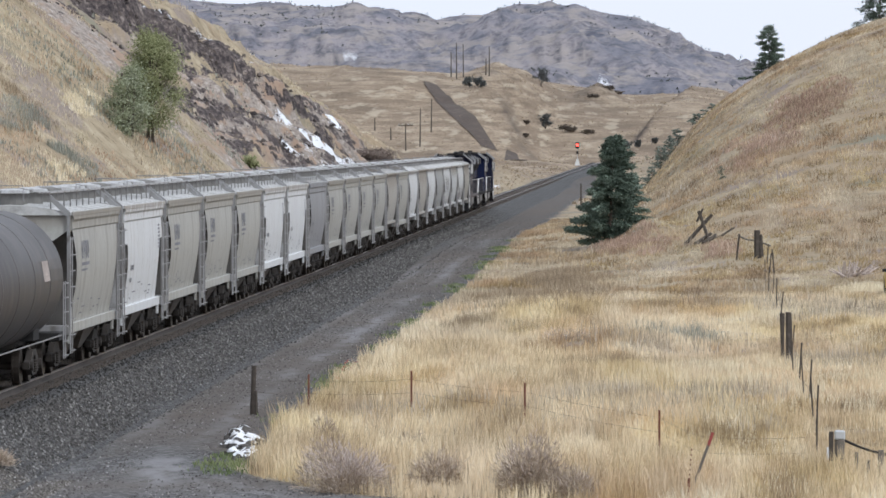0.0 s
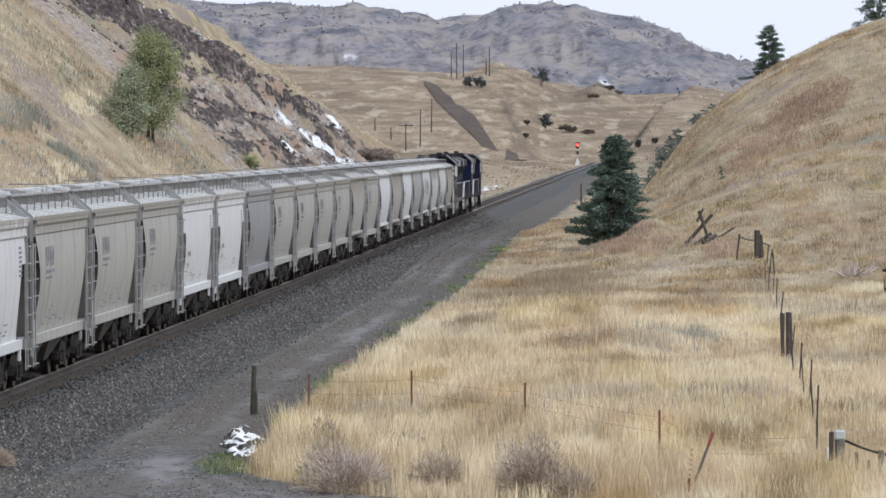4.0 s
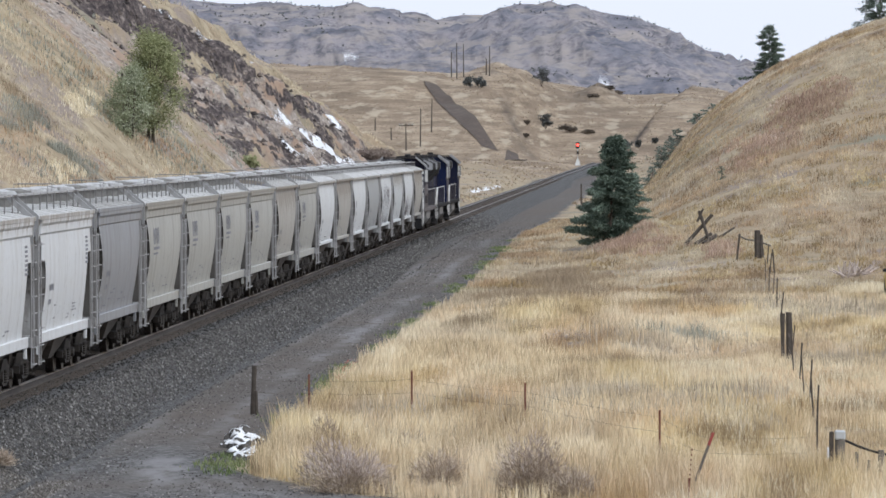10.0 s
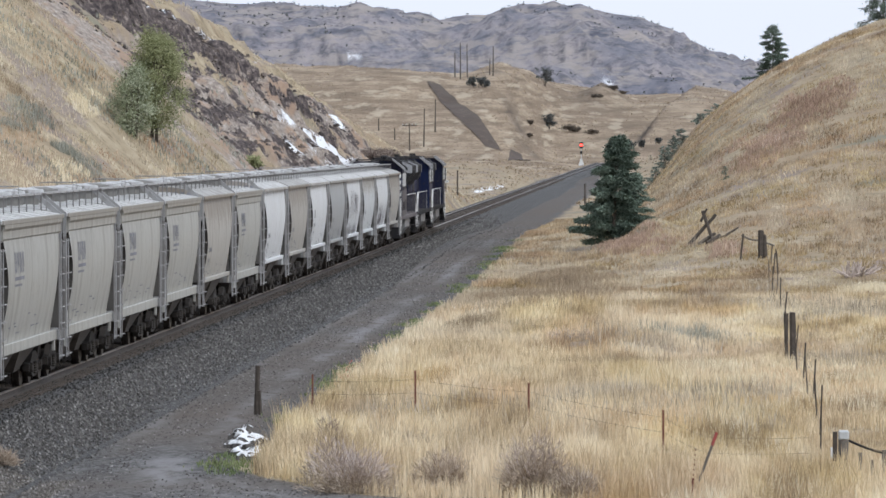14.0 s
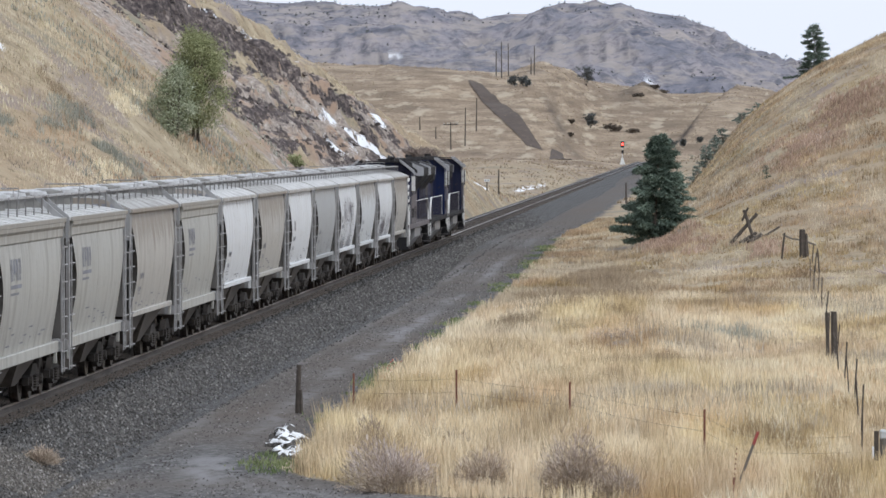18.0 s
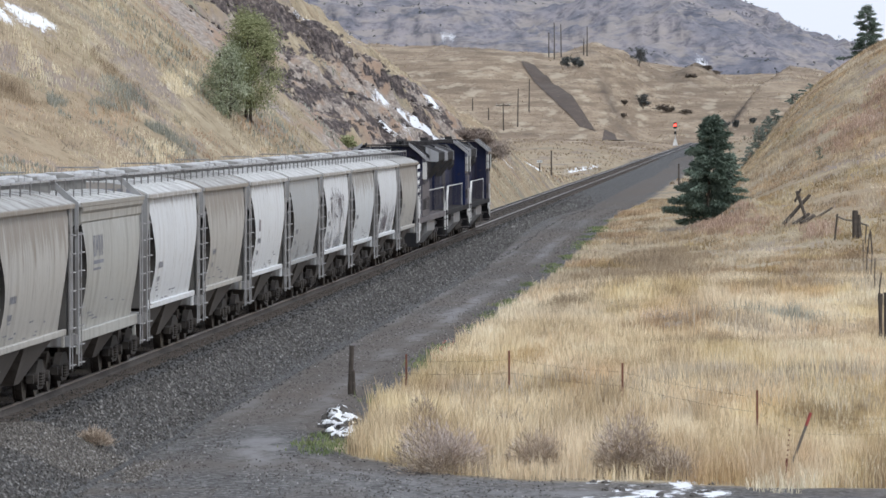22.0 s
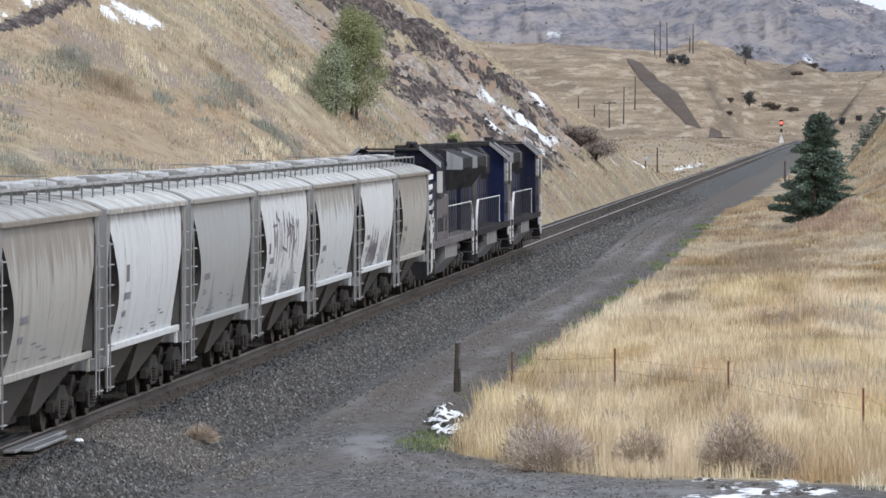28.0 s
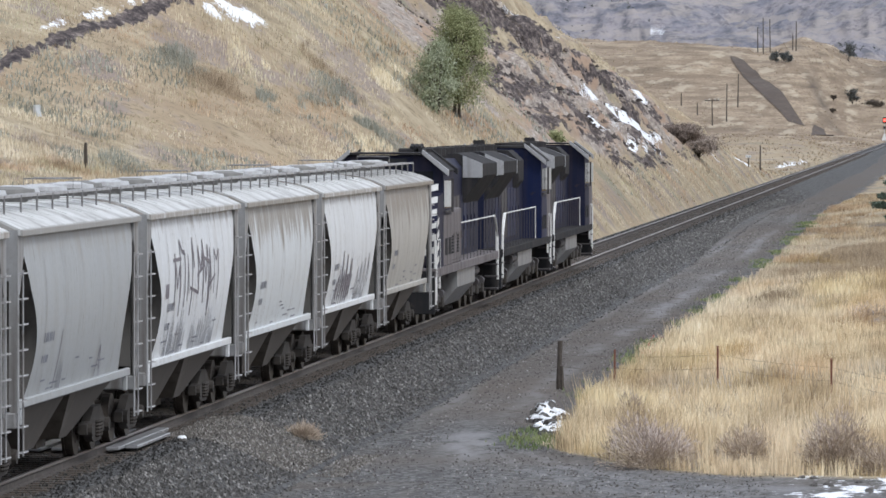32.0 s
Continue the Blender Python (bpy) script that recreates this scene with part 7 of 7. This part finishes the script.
for k, (x, y, s) in enumerate(((-9.04, 117.5, 0.2), (-9.14, 120.6, 0.26), (-9.13, 122.9, 0.24), (-8.77, 119.7, 0.28), (-8.81, 117.3, 0.26), (-8.54, 115.8, 0.28), (-8.67, 114.6, 0.22), (-8.39, 112.9, 0.26), (-8.34, 114.1, 0.24), (-8.79, 114.7, 0.14), (-8.9, 118.6, 0.3), (-8.65, 117.0, 0.3), (-8.6, 119.0, 0.24))):
    boulder(x, y, s * 0.95, 10 + k)
for k, (x, y, s) in enumerate(((-8.35, 157, 0.20), (-8.3, 155, 0.18), (-8.45, 153, 0.16), (-8.2, 160, 0.15), (-7.9, 196, 0.2), (-7.8, 204, 0.2), (-7.7, 212, 0.18), (-7.75, 190, 0.15), (-2.75, 172, 0.14))):
    boulder(x, y, s, 30 + k)
for k in range(14):
    rngb = random.Random(100 + k)
    x = rngb.uniform(-2.9, -0.6)
    boulder(x, rngb.uniform(95.0, 100.0), rngb.uniform(0.04, 0.075), 60 + k, False, None, "stones in the snow", "dark stone poking through snow")
lump = boulder(-13.75, 97.2, 0.11, 77, True, float(bed_z(-13.75 - TRACK)))

# red flowers at the verge
FLOWER = plain("red_flower_petals", (0.45, 0.06, 0.045), 0.7)
for k, (x, y) in enumerate(((-8.45, 153), (-8.35, 150), (-8.5, 157), (-8.3, 147.5))):
    rngf = np.random.default_rng(k)
    P = rngf.normal(0, 1, (26, 3)) * np.array([0.11, 0.3, 0.05]) + np.array([0, 0, 0.2])
    me = slivers("blossom", P, rngf.normal(0, 1, (26, 3)), 0.06, 0.022, k)
    me.materials.append(FLOWER)
    plant = tagged(empty("red_flowers", pose(x, y, gz(x, y))), "low red flowers in green verge grass", "flowers", "red flowers")
    ob = new("blossom", me)
    ob.parent = plant
    Q = rngf.normal(0, 1, (40, 3)) * np.array([0.12, 0.3, 0.0])
    me = slivers("leaves", Q, rngf.normal(0, 0.3, (40, 3)) + np.array([0, 0, 1]), 0.2, 0.01, k + 9)
    me.materials.append(GREEN)
    ob = new("leaves", me)
    ob.parent = plant

# planks of the crossing
WETPLANK = plain("wet_grey_crossing_plank", (0.30, 0.30, 0.31), 0.3, 0.0, 4.0)
for k, (x, y0, y1) in enumerate(((-14.34, 93.0, 99.0), (-14.1, 93.6, 97.5), (-14.9, 92.8, 98.8), (-15.28, 93.0, 98.6), (-15.66, 92.9, 98.9))):
    bm = bmesh.new()
    box(bm, -0.11, 0.11, y0, y1, -0.11, -0.05, 0.012)
    ob = tagged(part("crossing_plank", bm, WETPLANK), "wet grey timber plank of a track crossing", "plank", "planks of the crossing")
    ob.matrix_basis = pose(x, 0, -0.004 * k, 0, 0.8 * (k - 1), 0)

# posts on the far side of the track
wooden_post(-32.9, 207, 0.07, 1.0, 51, "dark leaning post on the grassy slope", DARKWOOD, (0, -6))
wooden_post(-36.8, 208, 0.03, 0.8, 52, "bent wire stake on the grassy slope", DARKWOOD, (0, -25))
wooden_post(-37.1, 221, 0.16, 0.42, 53, "bleached stump with a white top", PALEMETAL, (0, 8))
wooden_post(-21.0, 583, 0.08, 2.6, 54, "slim dark pole beside the track", DARKWOOD)
wooden_post(-7.3, 560, 0.08, 2.1, 57, "slim dark pole on the grass edge", DARKWOOD)
bm = bmesh.new()
box(bm, -0.05, 0.05, -0.05, 0.05, -0.3, 1.2)
sign = tagged(part("mile_sign", bm, DARKWOOD), "small white marker board on a dark stake", "sign")
sign.matrix_basis = pose(-21.1, 553, gz(-21.1, 553))
bm = bmesh.new()
box(bm, -0.28, 0.28, -0.09, -0.055, 0.95, 1.22)
board = part("board", bm, STRIPE, sign, "white board with dark bars")
bm = bmesh.new()
for s in (-0.13, 0.13):
    box(bm, s - 0.06, s + 0.06, -0.1, -0.09, 1.0, 1.17)
tagged(part("board_marks", bm, MARK, board), kind="stuff")

# the block signal
signal = tagged(empty("railway_signal", pose(-20.1, 1470, -0.95)), "railway signal mast showing a red light", "signal")
bm = bmesh.new()
tube(bm, (0, 0, 0), (0, 0, 6.4), 0.09, 0.07, 8)
part("mast", bm, PALEMETAL, signal)
bm = bmesh.new()
loft(bm, [[(-0.75, -0.4, 0.2), (0.75, -0.4, 0.2), (0.75, 0.4, 0.2), (-0.75, 0.4, 0.2)], [(-0.22, -0.2, 2.0), (0.22, -0.2, 2.0), (0.22, 0.2, 2.0), (-0.22, 0.2, 2.0)]])
part("base", bm, STRIPE, signal, "white signal base")
bm = bmesh.new()
box(bm, -0.45, 0.45, -0.25, 0.1, 4.7, 6.4, 0.1)
part("signal_head", bm, BLACK, signal)
bm = bmesh.new()
box(bm, -0.3, 0.3, -0.22, 0.1, 3.2, 4.0, 0.05)
part("lower_head", bm, BLACK, signal)
RED = mat("red_signal_lamp", 0.3)
finish(RED, (0.6, 0.02, 0.02))
RED.node_tree.nodes["Principled BSDF"].inputs["Emission Color"].default_value = (1, 0.07, 0.05, 1)
RED.node_tree.nodes["Principled BSDF"].inputs["Emission Strength"].default_value = 6.0
bm = bmesh.new()
tube(bm, (0, -0.26, 5.6), (0, -0.30, 5.6), 0.34, 0.34, 14)
part("lamp", bm, RED, signal, "glowing red signal lamp")


# power poles
def power_pole(x, y, h, arms, seed):
    rng = random.Random(seed)
    pole = tagged(empty("power_pole", pose(x, y, gz(x, y), 0, rng.uniform(-1, 1), rng.uniform(-15, 15))), "grey wooden power pole on the dry hill" if arms else "bare wooden pole on the dry hill", "pole", "power poles")
    bm = bmesh.new()
    tube(bm, (0, 0, -0.5), (0, 0, h), 0.20, 0.13, 8)
    part("shaft", bm, DARKWOOD, pole)
    if arms:
        bm = bmesh.new()
        box(bm, -2.0, 2.0, -0.1, 0.1, h - 0.75, h - 0.5)
        arm = part("crossarm", bm, DARKWOOD, pole)
        for d in (-1.8, -0.9, 0.9, 1.8):
            bm = bmesh.new()
            tube(bm, (d, 0, h - 0.5), (d, 0, h - 0.2), 0.09, 0.06, 6)
            part("insulator", bm, PALEMETAL, arm)


for k, (x, y, h, arms) in enumerate(((-64.7, 1536, 10.6, False), (-68.1, 1524, 7.6, True), (-62.9, 1569, 9.4, False), (-79.1, 1573, 3.4, False), (-73.5, 1551, 3.4, False),
                                     (-51.6, 1743, 9.2, False), (-52.8, 1748, 5.0, False), (-62.5, 1760, 11.5, False), (-60.5, 1765, 10.5, False), (-64.6, 1770, 8.0, False))):
    power_pole(x, y, h, arms, k)


# dark roads cut into the far hills
def hill_road(points, widths, label):
    n = 60
    t = np.linspace(0, len(points) - 1, n)
    px = np.interp(t, range(len(points)), [p[0] for p in points])
    py = np.interp(t, range(len(points)), [p[1] for p in points])
    pw = np.interp(t, range(len(points)), widths)
    q = np.linspace(-0.5, 0.5, 9)
    XX = px[:, None] + q[None] * pw[:, None] + 0.2 * fbm(px[:, None] * 0 + q[None] * 3, py[:, None] + 0 * q[None], 9.0, 2, 33)
    YY = py[:, None] + 0 * q[None]
    ZZ = ground_z(XX, YY) + 0.22
    i, j = np.meshgrid(np.arange(n - 1), np.arange(8), indexing="ij")
    f = np.stack([i * 9 + j, i * 9 + j + 1, (i + 1) * 9 + j + 1, (i + 1) * 9 + j], -1).reshape(-1, 4)
    me = mesh_from("dirt_road", np.stack([XX, YY, ZZ], -1).reshape(-1, 3), f, True)
    me.materials.append(DARKROAD)
    return tagged(new("dirt_road", me), label, "road", kind="structure")


hill_road([(-45.5, 1546), (-50.4, 1575), (-56.0, 1610), (-61.7, 1652), (-67.0, 1685), (-68.5, 1700)], [4.6, 6.0, 6.2, 5.6, 5.0, 4.0], "dark gravel road climbing the brown hill")
hill_road([(-33.0, 1392), (-35.5, 1450), (-38.2, 1510), (-39.8, 1560)], [2.6, 4.6, 5.0, 3.0], "dark gravel patch beside the valley road")

# ---- what moves ----
def motions():
    for ob, y in MOVING:
        turn = 180 if ob in (middle, rear) else 0
        walk(ob, [(t, pose(TRACK, y - SPEED * t, 0, 0, 0, turn)) for t in (0, 8, 16, 24, 32)])
        for truck in ob.children:
            for wheels in truck.children:
                if wheels.name.startswith("wheelset"):
                    x, wy, r = wheels.location
                    rate = math.degrees(SPEED / r) * (-1 if turn else 1)
                    walk(wheels, [(k / 15, pose(x, wy, r, rate * k / 15)) for k in range(481)])


motions()
